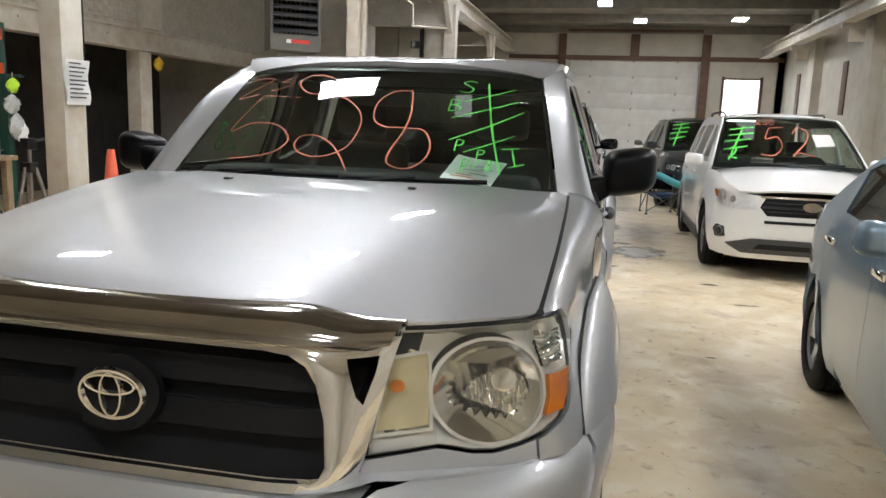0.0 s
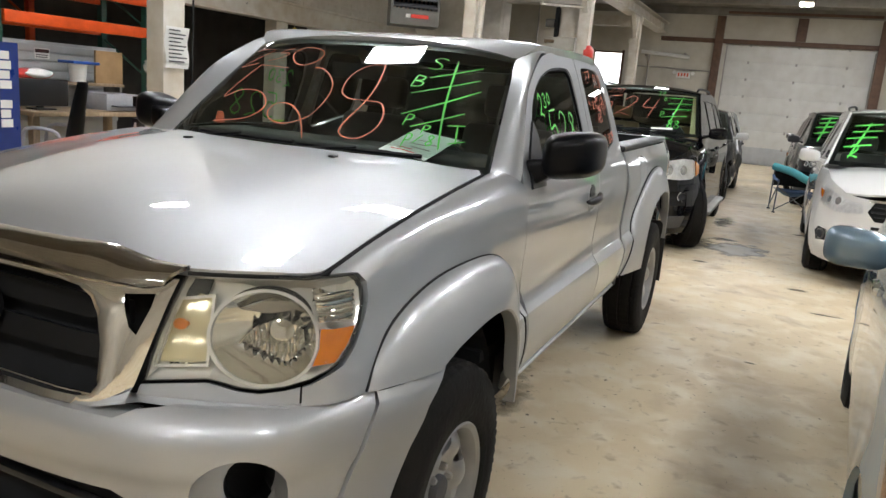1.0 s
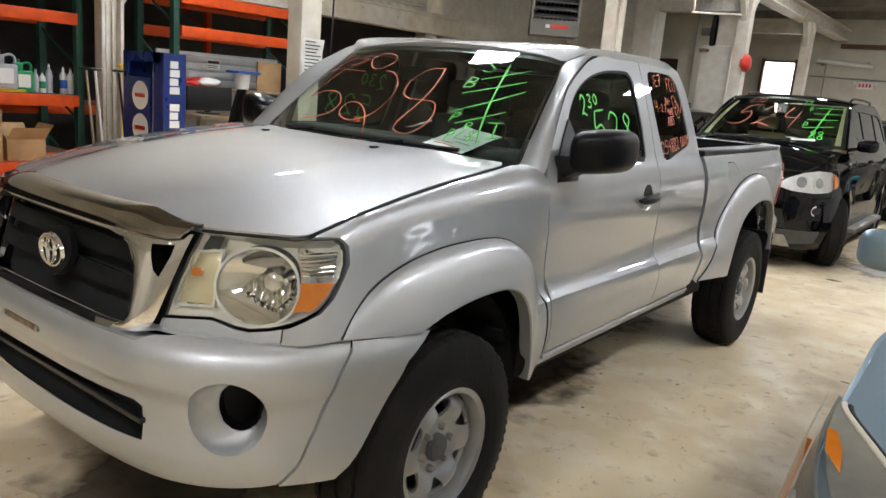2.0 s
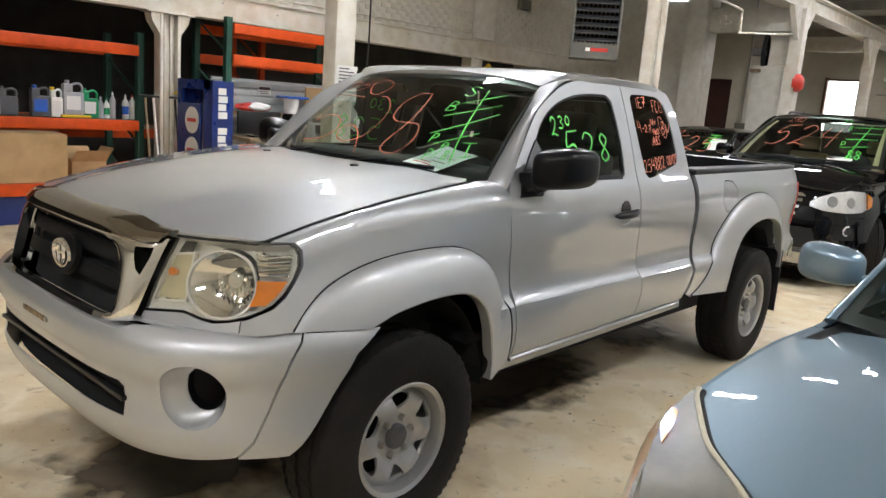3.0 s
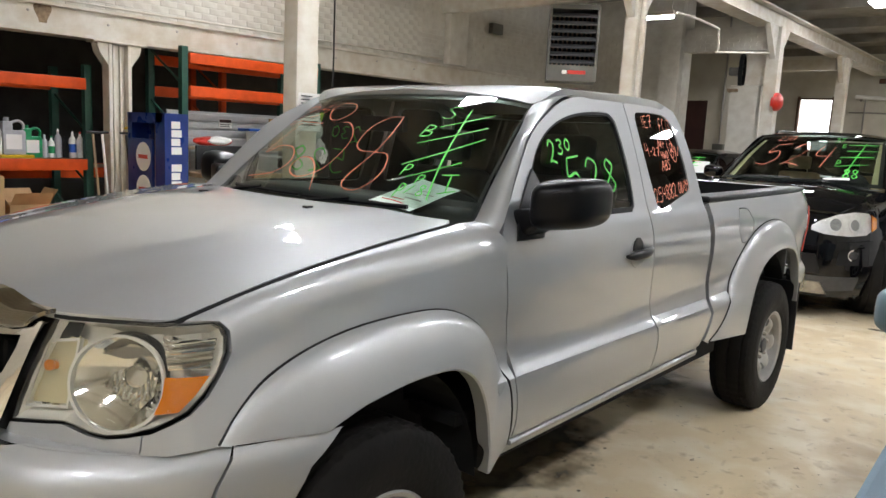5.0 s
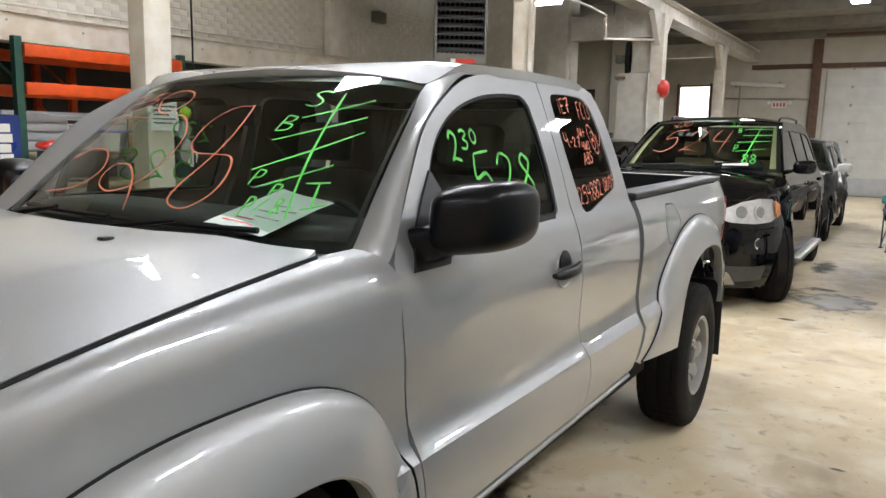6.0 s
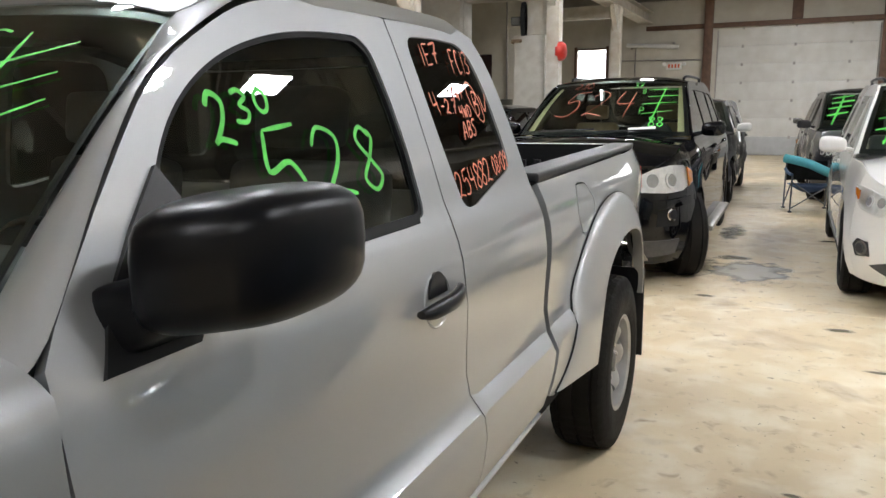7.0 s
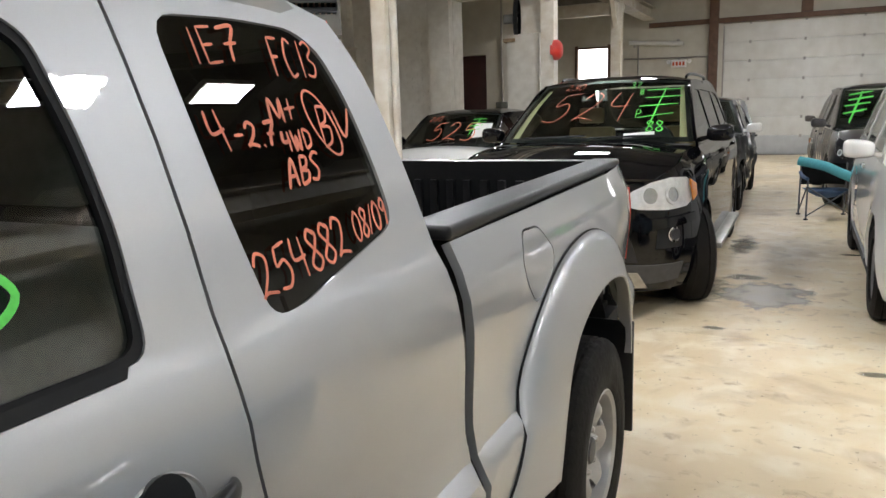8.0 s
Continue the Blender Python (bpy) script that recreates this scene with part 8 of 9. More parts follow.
SH, BX = 1.062, -6.55
jug(1.849, BX, SH, 0.144, 0.299, M_JUGWHITE, M_JUGWHITE, "white plastic jug on the rack shelf")
jug(1.993, BX, SH, 0.204, 0.31, M_JUGDARK, M_JUGDARK, "grey plastic jug on the rack shelf")
jug(2.33, BX, SH, 0.204, 0.345, M_JUGDARK, M_JUGBLUE, "dark jug with a blue label on the rack shelf", M_JUGBLUE)
jug(2.499, BX, SH, 0.132, 0.333, M_JUGWHITE, M_YELLOW, "white jug with a yellow cap on the rack shelf", M_WPAPER)
jug(2.68, BX + 0.02, SH + 0.03, 0.228, 0.391, M_JUGGREY, M_JUGGREY, "silver grey oil jug standing on a yellow tray", M_WPAPER)
box("tray", BX - 0.06, BX + 0.1, 2.53, 2.86, SH, SH + 0.03, M_YELLOW, None, 0.006)
tagged(bpy.data.objects["tray"], "flat yellow plastic tray under a jug", "tray")
jug(2.872, BX, SH, 0.192, 0.345, M_JUGGREEN, M_JUGGREEN, "dark green oil jug on the rack shelf", M_WPAPER)
for y, h, r, mt, cap, lb, band in ((3.005, 0.253, 0.035, M_JUGGREY, M_JUGGREY, "grey spray can on the rack shelf", None), (3.077, 0.241, 0.035, M_JUGWHITE, M_JUGGREEN, "white spray can with a green label", M_JUGGREEN),
                                   (3.149, 0.322, 0.038, M_JUGGREY, M_JUGWHITE, "grey bottle with a pointed cap", None), (3.227, 0.23, 0.035, M_VOID, M_VOID, "black bottle on the rack shelf", None),
                                   (3.306, 0.299, 0.04, M_JUGWHITE, M_JUGWHITE, "white bottle with pointed cap and blue label", M_JUGBLUE), (3.39, 0.299, 0.04, M_JUGWHITE, M_RED, "white bottle with a pointed cap", M_WPAPER),
                                   (3.456, 0.31, 0.033, M_YELLOW, M_VOID, "yellow can with a black cap", M_VOID)):
    bottle("squeeze_bottle" if h > 0.29 else "bottle", y, BX, SH, h, r, mt, cap, lb, band)


# cardboard boxes
def carton(name, label, x0, x1, y0, y1, z0, z1, flaps=0.0, turn=0.0):
    t = thing(name, label, "cardboard box", (x0 + x1) / 2, (y0 + y1) / 2, z0, turn)
    hx, hy, h = (x1 - x0) / 2, (y1 - y0) / 2, z1 - z0
    b = bmesh.new()
    n = 6
    for ax, s in ((0, -1), (0, 1), (1, -1), (1, 1)):
        g = []
        for i in range(n + 1):
            for j in range(n + 1):
                u, v = -1 + 2 * i / n, j / n
                w = 0.05 * noise.noise((u * 3 + s, v * 3, ax * 5 + x0)) * math.sin(math.pi * v) * (1 - u * u)
                p = (s * hx + w, u * hy, v * h) if ax == 0 else (u * hx, s * hy + w, v * h)
                g.append(b.verts.new(p))
        for i in range(n):
            for j in range(n):
                k = i * (n + 1) + j
                b.faces.new((g[k], g[k + 1], g[k + n + 2], g[k + n + 1]))
    top = [b.verts.new((x, y, h - 0.004 + 0.01 * (x * y > 0))) for x, y in ((-hx, -hy), (hx, -hy), (hx, hy), (-hx, hy))]
    bot = [b.verts.new((x, y, 0.002)) for x, y in ((-hx, -hy), (hx, -hy), (hx, hy), (-hx, hy))]
    b.faces.new(bot)
    bmesh.ops.remove_doubles(b, verts=b.verts[:], dist=1e-4)
    bmesh.ops.recalc_face_normals(b, faces=b.faces[:])
    part("carton_body", b, M_CARD, t, "", 40)
    if not flaps:
        for s in (-1, 1):
            n2, g2 = 8, bmesh.new()
            row = []
            for i in range(n2 + 1):
                y = -hy + 2 * hy * i / n2
                row.append([g2.verts.new((x, y, h - 0.004 + q + 0.012 * noise.noise((x * 6, y * 5, s + x0)))) for x, q in ((s * (hx + 0.006), -0.05 - 0.03 * noise.noise((y * 4, s, 2))), (s * (hx + 0.006), 0.0), (s * hx * 0.5, 0.006), (s * 0.006, 0.012))])
            for p, q in zip(row, row[1:]):
                for k in range(3):
                    g2.faces.new((p[k], p[k + 1], q[k + 1], q[k]))
            bmesh.ops.recalc_face_normals(g2, faces=g2.faces[:])
            part("top_flap", g2, M_CARD, t, "", 30)
        box("packing_tape", -0.03, 0.03, -hy - 0.002, hy + 0.002, h + 0.012, h + 0.0145, M_BENCH, t, 0)
    if flaps:
        for s in (-1, 1):
            raw("flap", [(s * hx, -hy, h), (s * hx, hy, h), (s * (hx + flaps * 0.7), hy * 0.97, h + flaps * 0.7), (s * (hx + flaps * 0.7), -hy * 0.97, h + flaps * 0.7)], [(0, 1, 2, 3)], M_CARD, t)
            raw("flap", [(-hx, s * hy, h), (hx, s * hy, h), (hx * 0.97, s * (hy + flaps * 0.5), h + flaps * 0.8), (-hx * 0.97, s * (hy + flaps * 0.5), h + flaps * 0.8)], [(0, 1, 2, 3)], M_CARD, t)
    return t


carton("cardboard_box", "large worn brown cardboard box on the rack", -6.12, -5.62, 0.82, 2.26, 0.43, 0.93)
bench_low = stands("pallet", "low orange and blue steel support under the boxes", "pallet", -6.14, -5.58, 0.7, 3.1, 0.30, 0.425, M_ORANGE, kind="")
stands("support_block", "dark blue steel support under the pallet", "support", -6.1, -5.65, 0.8, 3.0, 0.0, 0.298, M_LIFT, kind="")
carton("cardboard_box", "small open cardboard box with raised flaps", -6.05, -5.7, 2.33, 2.70, 0.43, 0.64, 0.18)
carton("cardboard_box", "brown cardboard box at the back of the bay", -8.1, -7.5, 1.0, 1.6, 0.92, 1.3)

# bench, slatted wall, things on the bench
wallp = thing("slat_wall", "white corrugated metal panel behind the bench", "wall panel", -6.45, 5.45, 0.75)
for k in range(9):
    box("slat", -0.02, 0.02, -1.02, 0.86, 0.1 * k, 0.1 * k + 0.085, M_SLAT, wallp, 0.012)
box("backing", -0.05, -0.021, -1.03, 0.87, -0.75, 0.92, M_SLAT, wallp, 0)
warn = thing("warning_sign", "small white warning sign with a dark red band", "sign", -6.41, 5.20, 1.53)
box("plate", 0, 0.004, -0.1, 0.1, -0.06, 0.06, M_WPAPER, warn, 0.001)
box("band", 0.0045, 0.006, -0.09, 0.09, 0.01, 0.05, M_HDOOR, warn, 0)
for k in range(2):
    box("text_bar", 0.0045, 0.006, -0.08, 0.07, -0.045 + 0.025 * k, -0.035 + 0.025 * k, M_INK, warn, 0)
bench = thing("workbench", "long wooden workbench with a shelf along the wall", "workbench")
box("shelf_board", -6.35, -6.03, 4.43, 6.05, 1.20, 1.235, M_BENCH, bench, 0.004)
for y in (4.47, 5.25, 6.02):
    box("shelf_bracket", -6.34, -6.06, y - 0.02, y + 0.02, 1.02, 1.198, M_STEEL, bench, 0.004)
box("bench_top", -6.35, -5.55, 4.43, 6.05, 0.88, 0.93, M_BENCH, bench, 0.006)
for y in (4.5, 5.98):
    for x in (-6.25, -5.65):
        box("bench_leg", x - 0.04, x + 0.04, y - 0.04, y + 0.04, 0, 0.878, M_BENCH, bench, 0.004)
bucket = thing("bucket", "white plastic bucket with a blue lid and cloth", "bucket", -6.15, 5.47, 1.236)
revolve("pail", [(0, 0.085), (0.2, 0.105), (0.21, 0.11), (0.21, 0)], M_JUGWHITE, bucket, "z", steps=24)
box("lid_cloth", -0.13, 0.14, -0.17, 0.2, 0.212, 0.245, M_JUGBLUE, bucket, 0.012)
rag = thing("rag_bag", "red and white crumpled bag on the shelf", "bag", -6.15, 4.84, 1.236)
b = bmesh.new()
bmesh.ops.create_icosphere(b, subdivisions=3, radius=0.1)
for v in b.verts:
    v.co = Vector((v.co.x * 1.0, v.co.y * 2.4, (v.co.z + 0.1) * 0.6)) * (1 + 0.35 * noise.noise(v.co * 14))
    v.co.z = max(v.co.z, 0.001)
part("bag", b, M_RED, rag, "", 60)
b = bmesh.new()
bmesh.ops.create_icosphere(b, subdivisions=3, radius=0.07)
for v in b.verts:
    v.co = Vector((v.co.x + 0.07, v.co.y * 2.2 + 0.05, (v.co.z + 0.07) * 0.8 + 0.02)) * (1 + 0.2 * noise.noise(v.co * 17))
part("white_band", b, M_JUGWHITE, rag, "", 60)
pcm = thing("monitor", "black flat computer monitor on the bench", "monitor", -5.85, 4.74, 0.931)
box("screen", 0.0, 0.04, -0.32, 0.32, 0.04, 0.33, M_PLASTIC, pcm, 0.01)
box("stand", -0.08, 0.1, -0.12, 0.12, 0, 0.02, M_PLASTIC, pcm, 0.006)
box("neck", -0.03, 0.0, -0.04, 0.04, 0.02, 0.12, M_PLASTIC, pcm, 0.006)
prn = thing("printer", "grey office printer on the bench", "printer", -5.95, 5.78, 0.931)
box("case", -0.2, 0.2, -0.25, 0.25, 0.0, 0.2, M_JUGGREY, prn, 0.02)
box("tray", 0.2, 0.3, -0.18, 0.18, 0.05, 0.065, M_JUGDARK, prn, 0.004)
oc = thing("office_chair", "black padded office chair beside the bench", "office chair", -5.42, 4.50, 0, -60)
box("seat", -0.24, 0.24, -0.24, 0.24, 0.46, 0.55, M_GLOSSBLACK, oc, 0.035, seg=3)
b = bmesh.new()
rows = []
for i in range(9):
    v = i / 8
    rows.append([b.verts.new(((u / 8 - 0.5) * (0.5 - 0.25 * v * v), 0.24 + 0.06 * math.cos((u / 8 - 0.5) * 3) + 0.10 * v, 0.62 + 0.66 * v)) for u in range(9)])
for p, q in zip(rows, rows[1:]):
    for k in range(8):
        b.faces.new((p[k], p[k + 1], q[k + 1], q[k]))
bmesh.ops.solidify(b, geom=b.faces[:], thickness=0.05)
part("backrest", b, M_GLOSSBLACK, oc, "", 60)
for sx in (-1, 1):
    tube("armrest", smooth_line([(sx * 0.27, 0.2, 0.55), (sx * 0.29, 0.2, 0.75), (sx * 0.29, -0.1, 0.78), (sx * 0.27, -0.15, 0.55)], 4), 0.02, M_JUGGREY, oc)
tube("post", [(0, 0, 0.1), (0, 0, 0.46)], 0.03, M_STEEL, oc)
for k in range(5):
    a = 2 * math.pi * k / 5
    tube("foot", [(0, 0, 0.1), (0.3 * math.cos(a), 0.3 * math.sin(a), 0.05)], 0.02, M_PLASTIC, oc)
    revolve("caster", [(-0.02, 0.025), (0.02, 0.025)], M_PLASTIC, oc, "x", at=(0.3 * math.cos(a), 0.3 * math.sin(a), 0.025), steps=10)

# straps, bags and tools hung in the bay
strap = thing("ratchet_strap", "yellow ratchet straps hung on the steel column", "strap", -5.98, 3.69, 0.62)
for k in range(4):
    tube("band", smooth_line([(-0.07, -0.02, 0.80), (0.01 * k, 0.008 * k, 0.79), (0.02, 0.012 + 0.012 * k, 0.5), (0.0, 0.012 * k, 0.1), (0.03, 0.02, 0.0)], 5), 0.012, M_YELLOW, strap, "", 5)
for y, x, mt in ((3.35, -5.98, M_WPAPER), (3.62, -5.98, M_VOID), (3.24, -5.96, M_BENCH)):
    tl = thing("shovel", "long-handled shovel leaning on the steel column", "shovel", x, y, 0)
    tube("handle", [(0.25, 0.0, 0.25), (0.02, 0.02, 1.35)], 0.014, mt, tl)
    tube("grip", [(0.02, -0.05, 1.37), (0.02, 0.09, 1.37)], 0.014, M_PLASTIC, tl)
    box("blade", 0.22, 0.30, -0.1, 0.1, 0.0, 0.26, M_STEEL, tl, 0.006)


def hung_bag(label, x, y, z, w, h, mt):
    t = thing("hanging_bag", label, "bag", x, y, z)
    b = bmesh.new()
    bmesh.ops.create_icosphere(b, subdivisions=3, radius=0.5)
    for v in b.verts:
        v.co = Vector((v.co.x * 0.09, v.co.y * w * (1.0 - 0.25 * (v.co.z > 0.3)), v.co.z * h)) + Vector((0, 0, -h / 2)) + Vector((0.03, 0.03, 0)) * noise.noise(v.co * 5)
    part("bag", b, mt, t, "", 60)
    tube("hook", [(0, 0, -0.03), (0, 0, 0.06)], 0.006, M_STEEL, t)
    return t


M_BAGCLEAR = mat("cloudy_plastic_film", (0.45, 0.46, 0.44), 0.25, grain=0.3, scale=18, bump=0.4, bscale=30)
hung_bag("clear bag with a bright yellow-green vest hung on the rack", -5.6, 6.09, 1.78, 0.12, 0.17, M_HIVIS)
hung_bag("clear plastic bag hung on the rack", -5.59, 6.05, 1.60, 0.19, 0.22, M_BAGCLEAR)
hung_bag("cloudy plastic bag hung on the rack", -5.57, 6.08, 1.40, 0.18, 0.3, M_BAGCLEAR)
hung_bag("sheaf of white papers in a bag hung on the rack", -5.55, 6.13, 1.30, 0.12, 0.24, M_WPAPER)
hp = thing("rack_post", "dark green slotted post with bags hung on it", "post")
upright(hp, -5.72, 6.12, 1.82)
box("arm", -5.72, -5.5, 6.09, 6.15, 1.785, 1.815, M_GREEN, hp, 0.004)
board = tagged(box("cork_board", -6.08, -6.05, 5.64, 6.04, 1.2365, 1.62, M_CARD, bevel=0.004), "brown board with a white sheet leaning on the shelf", "board")
hung_bag("small bright yellow tag hung under the lintel", -6.12, 9.66, 2.30, 0.17, 0.22, M_YELLOW)

cone = thing("traffic_cone", "tall faded orange safety cone behind the post", "cone", -3.75, 5.2, 0)
revolve("cone_body", [(0.03, 0.17), (0.06, 0.15), (1.05, 0.04), (1.1, 0.03), (1.1, 0.0)], M_CONE, cone, "z", steps=24)
box("cone_base", -0.2, 0.2, -0.2, 0.2, 0, 0.035, M_CONE, cone, 0.012)
tri = thing("tripod", "silver and black camera tripod standing folded out", "tripod", -3.6, 4.0, 0)
for k in range(3):
    a = 2 * math.pi * k / 3 + 0.4
    c, q = math.cos(a), math.sin(a)
    tube("leg", [(0.04 * c, 0.04 * q, 1.0), (0.18 * c, 0.18 * q, 0.5), (0.36 * c, 0.36 * q, 0.0)], [0.016, 0.014, 0.011], M_STEEL, tri)
    box("leg_clamp", 0.16 * c - 0.025, 0.16 * c + 0.025, 0.16 * q - 0.025, 0.16 * q + 0.025, 0.52, 0.58, M_PLASTIC, tri, 0.006)
tube("centre_column", [(0, 0, 0.75), (0, 0, 1.14)], 0.016, M_STEEL, tri)
box("hub", -0.05, 0.05, -0.05, 0.05, 0.96, 1.04, M_PLASTIC, tri, 0.012)
box("head", -0.04, 0.04, -0.05, 0.05, 1.14, 1.23, M_PLASTIC, tri, 0.012)
tube("pan_handle", [(0.0, 0.04, 1.2), (0.1, 0.3, 1.27)], 0.012, M_PLASTIC, tri)
for k, (x, y, mt, r) in enumerate(((-4.6, 7.4, M_HIVIS, 0.14), (-4.5, 7.0, M_CONE, 0.1), (-4.7, 7.8, M_JUGBLUE, 0.16), (-4.45, 6.6, M_JUGDARK, 0.2))):
    hb = thing("storage_tub", ("yellow-green", "orange", "blue", "dark grey")[k] + " plastic tub standing in the bay", "tub", x, y, 0)
    revolve("tub", [(0, r * 0.85), (0.9 - 0.1 * k, r), (0.92 - 0.1 * k, r * 1.08), (0.92 - 0.1 * k, 0)], mt, hb, "z", steps=20)

# soot mark on the lintel
soot = sheet("soot_mark", [(2.86 + 0.075 * math.cos(a) * (1 + 0.35 * math.sin(3 * a)), 2.56 + 0.13 * math.sin(a) * (1 + 0.25 * math.cos(2 * a))) for a in np.linspace(0, 2 * math.pi, 30)[:-1]], lambda y, z: (LEFT + 0.0225, y, min(max(z, 2.397), 2.643)), M_SOOT, None, step=0.05, rim=0)
tagged(soot, "brown burnt mark on the white steel channel", "stain")
for k in range(9):
    y = 1.9 + 0.82 * k
    bolt = revolve("bolt_head", [(0.0, 0.014), (0.008, 0.012), (0.010, 0.0)], M_STEEL, None, "x", at=(LEFT + 0.021, y, 2.53 + 0.04 * (k % 2)), steps=8)
    tagged(bolt, "small grey bolt head in the white steel channel", "bolt", group="bolts in the channel")

# camp chair
ch = thing("camp_chair", "folding camp chair with turquoise and blue cloth", "camp chair", 1.78, 12.45, 0, 10)
for sx in (-0.27, 0.27):
    tube("side_leg", [(sx, -0.25, 0.0), (sx * 0.96, -0.22, 0.52)], 0.011, M_JUGDARK, ch)
    tube("back_leg", [(sx, 0.25, 0.0), (sx * 1.0, 0.22, 0.68)], 0.011, M_JUGDARK, ch)
    tube("cross_bar", [(sx, -0.25, 0.05), (-sx, -0.24, 0.42)], 0.009, M_JUGDARK, ch)
    tube("cross_bar", [(sx, 0.25, 0.05), (sx, -0.24, 0.42)], 0.009, M_JUGDARK, ch)
    tube("armrest", smooth_line([(sx * 1.02, 0.23, 0.56), (sx * 1.06, 0.0, 0.53), (sx * 1.02, -0.26, 0.52)], 3), 0.022, M_NAVY, ch)
    box("foot", sx - 0.025, sx + 0.025, -0.275, -0.225, 0, 0.02, M_PLASTIC, ch, 0.005)
    box("foot", sx - 0.025, sx + 0.025, 0.225, 0.275, 0, 0.02, M_PLASTIC, ch, 0.005)


def cloth(name, f, mt, label=""):
    b = bmesh.new()
    g = [[b.verts.new(f(i / 8, j / 8)) for j in range(9)] for i in range(9)]
    for i in range(8):
        for j in range(8):
            b.faces.new((g[i][j], g[i + 1][j], g[i + 1][j + 1], g[i][j + 1]))
    bmesh.ops.solidify(b, geom=b.faces[:], thickness=0.008)
    return part(name, b, mt, ch, label, 60)


cloth("seat_cloth", lambda u, v: (-0.26 + 0.52 * u, -0.23 + 0.45 * v, 0.36 - 0.11 * math.sin(math.pi * u) * math.sin(math.pi * v)), M_NAVY)
cloth("back_cloth", lambda u, v: (-0.26 + 0.52 * u, 0.22 + 0.08 * math.sin(math.pi * u), 0.40 + 0.27 * v), M_VOID)
tube("rolled_towel", smooth_line([(-0.32, 0.1, 0.72), (-0.05, -0.05, 0.66), (0.12, -0.18, 0.58), (0.30, -0.26, 0.50)], 4), 0.06, M_TEAL, ch, "rolled turquoise towel", 10)

# marks on the floor, thin films
def stain_material(name, color, color2, rough, strength):
    """A thin film whose edge frays out into the bare floor."""
    m = mat(name, color, rough, color2=color2, scale=5)
    n, l = m.node_tree.nodes, m.node_tree.links
    b = n["Principled BSDF"]
    tc, ln, nz, mx, mr = (n.new("ShaderNode" + k) for k in ("TexCoord", "VectorMath", "TexNoise", "Math", "MapRange"))
    sub = n.new("ShaderNodeVectorMath")
    sub.operation, ln.operation, mx.operation = "SUBTRACT", "LENGTH", "MULTIPLY_ADD"
    sub.inputs[1].default_value = (0.5, 0.5, 0.0)
    flat = n.new("ShaderNodeVectorMath")
    flat.operation = "MULTIPLY"
    flat.inputs[1].default_value = (1, 1, 0)
    l.new(tc.outputs["Generated"], flat.inputs[0])
    l.new(flat.outputs[0], sub.inputs[0])
    l.new(sub.outputs[0], ln.inputs[0])
    nz.inputs["Scale"].default_value, nz.inputs["Detail"].default_value = 6.0, 9.0
    l.new(tc.outputs["Object"], nz.inputs["Vector"])
    l.new(nz.outputs["Fac"], mx.inputs[0])
    mx.inputs[1].default_value = 0.55
    l.new(ln.outputs["Value"], mx.inputs[2])
    mr.inputs["From Min"].default_value, mr.inputs["From Max"].default_value = 0.46, 0.68
    mr.inputs["To Min"].default_value, mr.inputs["To Max"].default_value = strength, 0.0
    l.new(mx.outputs[0], mr.inputs["Value"])
    l.new(mr.outputs["Result"], b.inputs["Alpha"])
    return m


M_DAMP = stain_material("damp_concrete", (0.19, 0.17, 0.12), (0.27, 0.24, 0.175), 0.22, 0.95)
M_OIL_SHADE = stain_material("oil_and_shade", (0.07, 0.058, 0.042), (0.17, 0.135, 0.09), 0.4, 0.9)
M_PALE = stain_material("pale_grey_patch", (0.62, 0.61, 0.58), (0.54, 0.50, 0.42), 0.5, 0.8)


def stain(cx, cy, rx, ry, seed, mt, label, lift=0.004):
    def rad(a, o):
        c, d = math.cos(a), math.sin(a)
        return 1 + 0.5 * noise.noise((c * 1.6 + o, d * 1.6, seed)) + 0.28 * noise.noise((c * 5 + o, d * 5, seed)) + 0.14 * noise.noise((c * 14 + o, d * 14, seed))
    pts = [(cx + rx * math.cos(a) * rad(a, 0), cy + ry * math.sin(a) * rad(a, 0)) for a in np.linspace(0, 2 * math.pi, 90)[:-1]]
    ob = sheet("stain", pts, lambda x, y: (x, y, lift), mt, None, step=0.2, rim=0)
    return tagged(ob, label, "stain")


for q in ((0.70, 8.10, 0.42, 0.62, 1.0), (1.06, 8.62, 0.24, 0.13, 5.0), (0.98, 6.98, 0.10, 0.05, 2.0), (1.9, 6.35, 0.12, 0.05, 3.0), (0.98, 10.3, 0.16, 0.7, 7.0), (2.1, 5.55, 0.16, 0.03, 4.0), (1.95, 9.9, 0.14, 0.05, 8.0), (1.62, 3.9, 0.05, 0.02, 9.0)):
    stain(*q, M_DAMP, "dark damp patch on the concrete floor")
stain(1.22, 8.05, 0.42, 0.62, 11.0, M_PALE, "pale grey patch on the concrete floor", 0.003)
# oil under the vehicles; its black also paints the deep shade there
for q in ((0.15, 2.5, 0.55, 0.9, 12.0), (0.1, 4.0, 0.45, 0.5, 13.0), (0.0, 0.6, 0.5, 0.6, 14.0), (-0.1, 7.6, 0.5, 0.5, 15.0)):
    stain(*q, M_OIL_SHADE, "black oil stain on the floor under the vehicle", 0.005)
rg = random.Random(9)
for k in range(16):
    x, y = rg.uniform(0.25, 0.75), rg.uniform(2.3, 3.0)
    stain(x, y, rg.uniform(0.006, 0.016), rg.uniform(0.006, 0.02), 20.0 + k, M_OIL_SHADE, "small black drip on the concrete floor", 0.006)

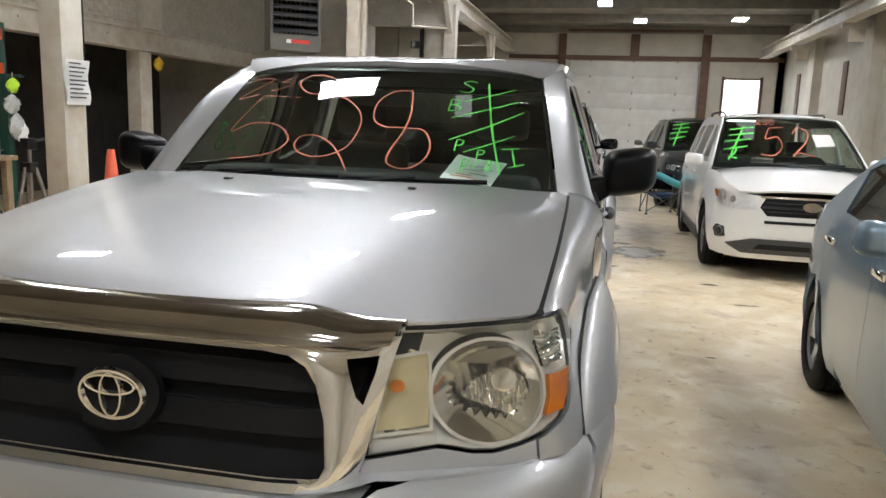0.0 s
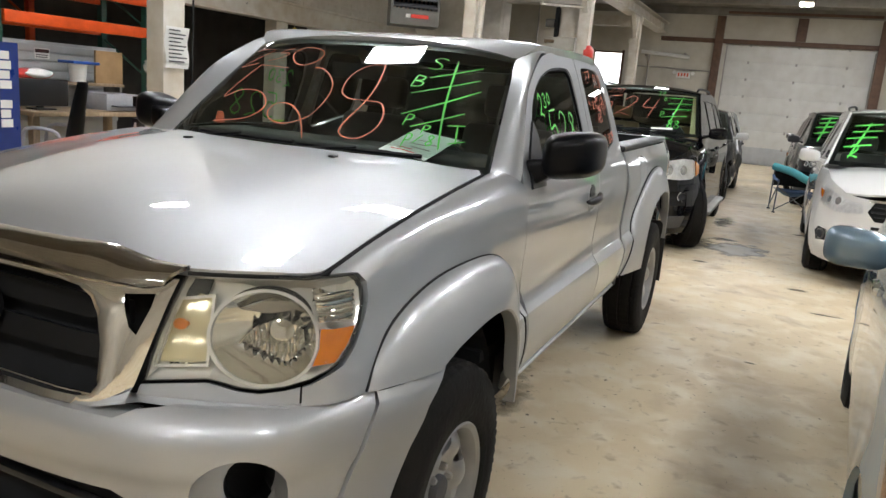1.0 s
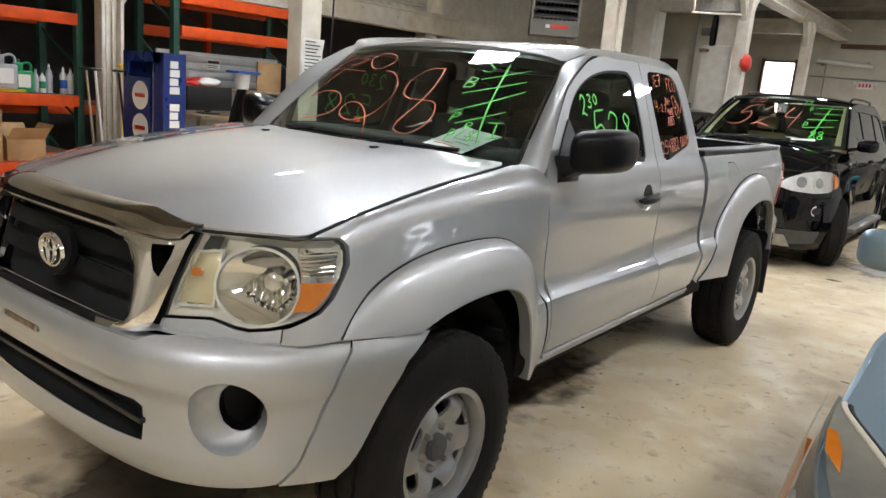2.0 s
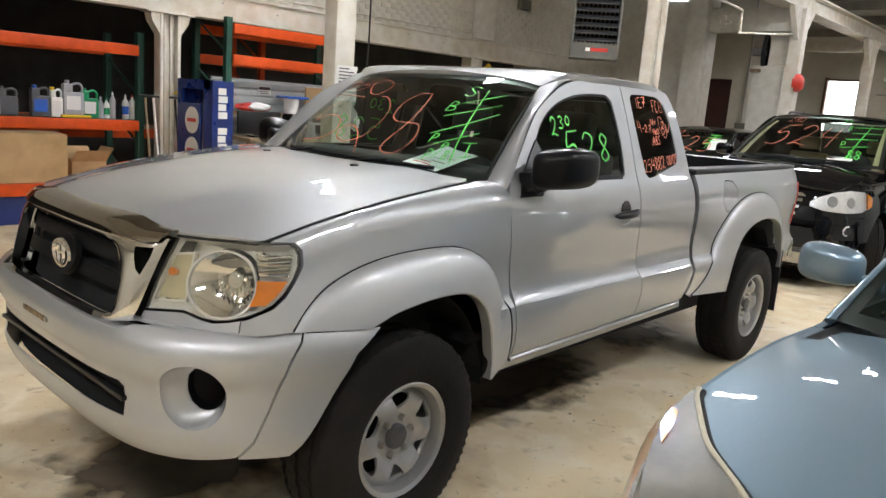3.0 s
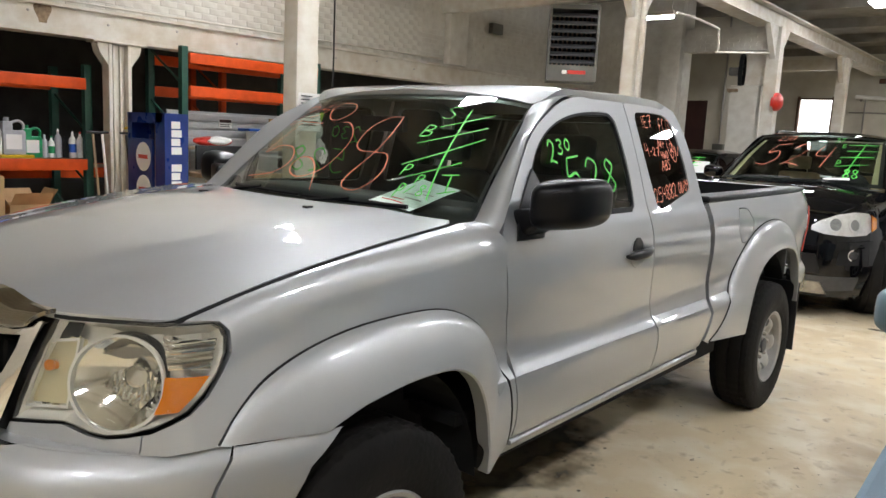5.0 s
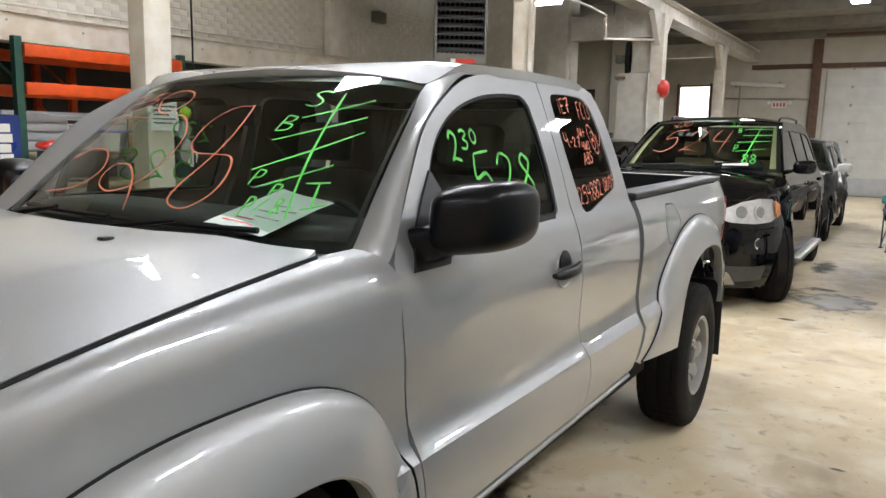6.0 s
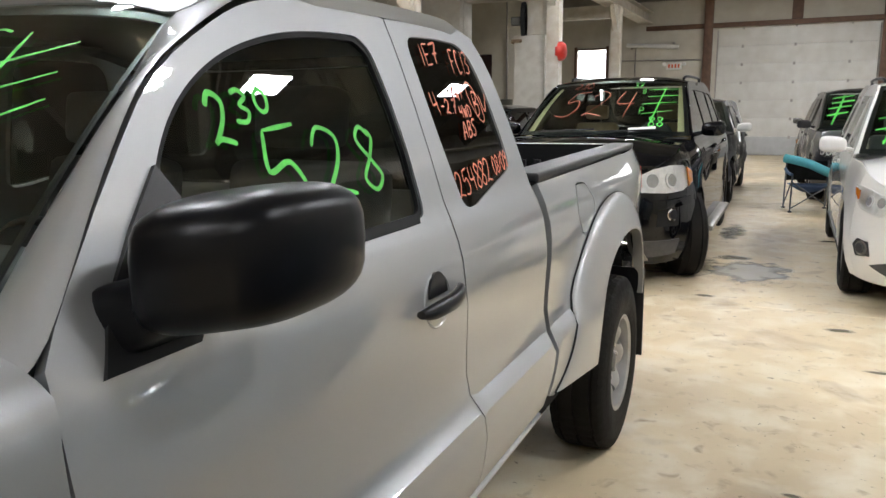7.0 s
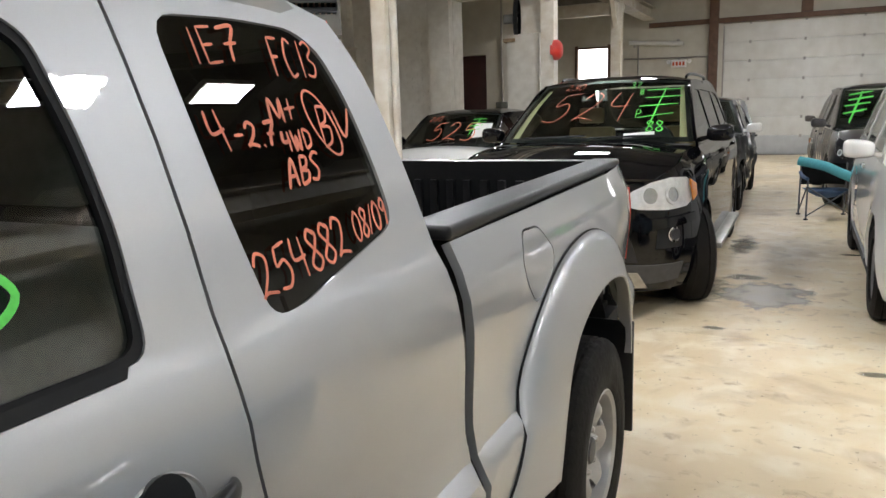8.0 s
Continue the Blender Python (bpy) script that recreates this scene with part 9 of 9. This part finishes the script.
# ---- floor slabs and brickwork ----
slab_x = [-9.0, -3.9, 6.28]
slab_y = [-8.0, 6.8, 16.8, 24.2]
for i in range(2):
    for j in range(3):
        b = box_bm(bmesh.new(), slab_x[i] + 0.002, slab_x[i + 1] - 0.002, slab_y[j] + 0.002, slab_y[j + 1] - 0.002, -0.1, 0.0, 0.003, 1)
        part("slab", b, M_FLOOR, floor)
brick_wall = bpy.data.objects["wall_brick"]
bw, bh, gap = 0.205, 0.066, 0.009
src = box_bm(bmesh.new(), -0.012, 0.003, -bw / 2, bw / 2, -bh / 2, bh / 2, 0.004, 1)
brick_mesh = bpy.data.meshes.new("brick")
src.to_mesh(brick_mesh)
src.free()
brick_mesh.materials.append(M_BRICK)
rng = random.Random(4)
rest = bmesh.new()
count = 0
for row in range(25):
    z = 2.688 + bh / 2 + row * (bh + gap)
    y = -1.5 + (bw + gap) * 0.5 * (row % 2)
    while y < 13.95:
        if not (9.1 < y < 9.76):
            off = rng.uniform(-0.0035, 0.003)
            if 2.6 < y < 8.6 and row < 11 and count < 300:
                o = new("brick", brick_mesh)
                o.parent = brick_wall
                o.location = (LEFT - 0.018 + off, y, z)
                count += 1
            else:
                box_bm(rest, LEFT - 0.03 + off, LEFT - 0.015 + off, y - bw / 2, y + bw / 2, z - bh / 2, z + bh / 2)
        y += bw + gap
o = part("brickwork", rest, M_BRICK, brick_wall)
tagged(o, kind="stuff")
for owner, x0, x1, z0, z1, front in (("wall_recess_side", -6.14, -4.54, 1.2, TOP, 14.1), ("wall_recess_header", -4.13, -2.54, 3.36, 3.80, 14.12)):
    rest = bmesh.new()
    for row in range(int((z1 - z0) / (bh + gap))):
        z = z0 + 0.004 + row * (bh + gap)
        x = x0 + (bw + gap) * 0.5 * (row % 2)
        while x + bw < x1:
            off = rng.uniform(0.006, 0.012)
            box_bm(rest, x, x + bw, front - off, front + 0.01, z, z + bh)
            x += bw + gap
    tagged(part("brickwork", rest, M_BRICK, bpy.data.objects[owner]), kind="stuff")
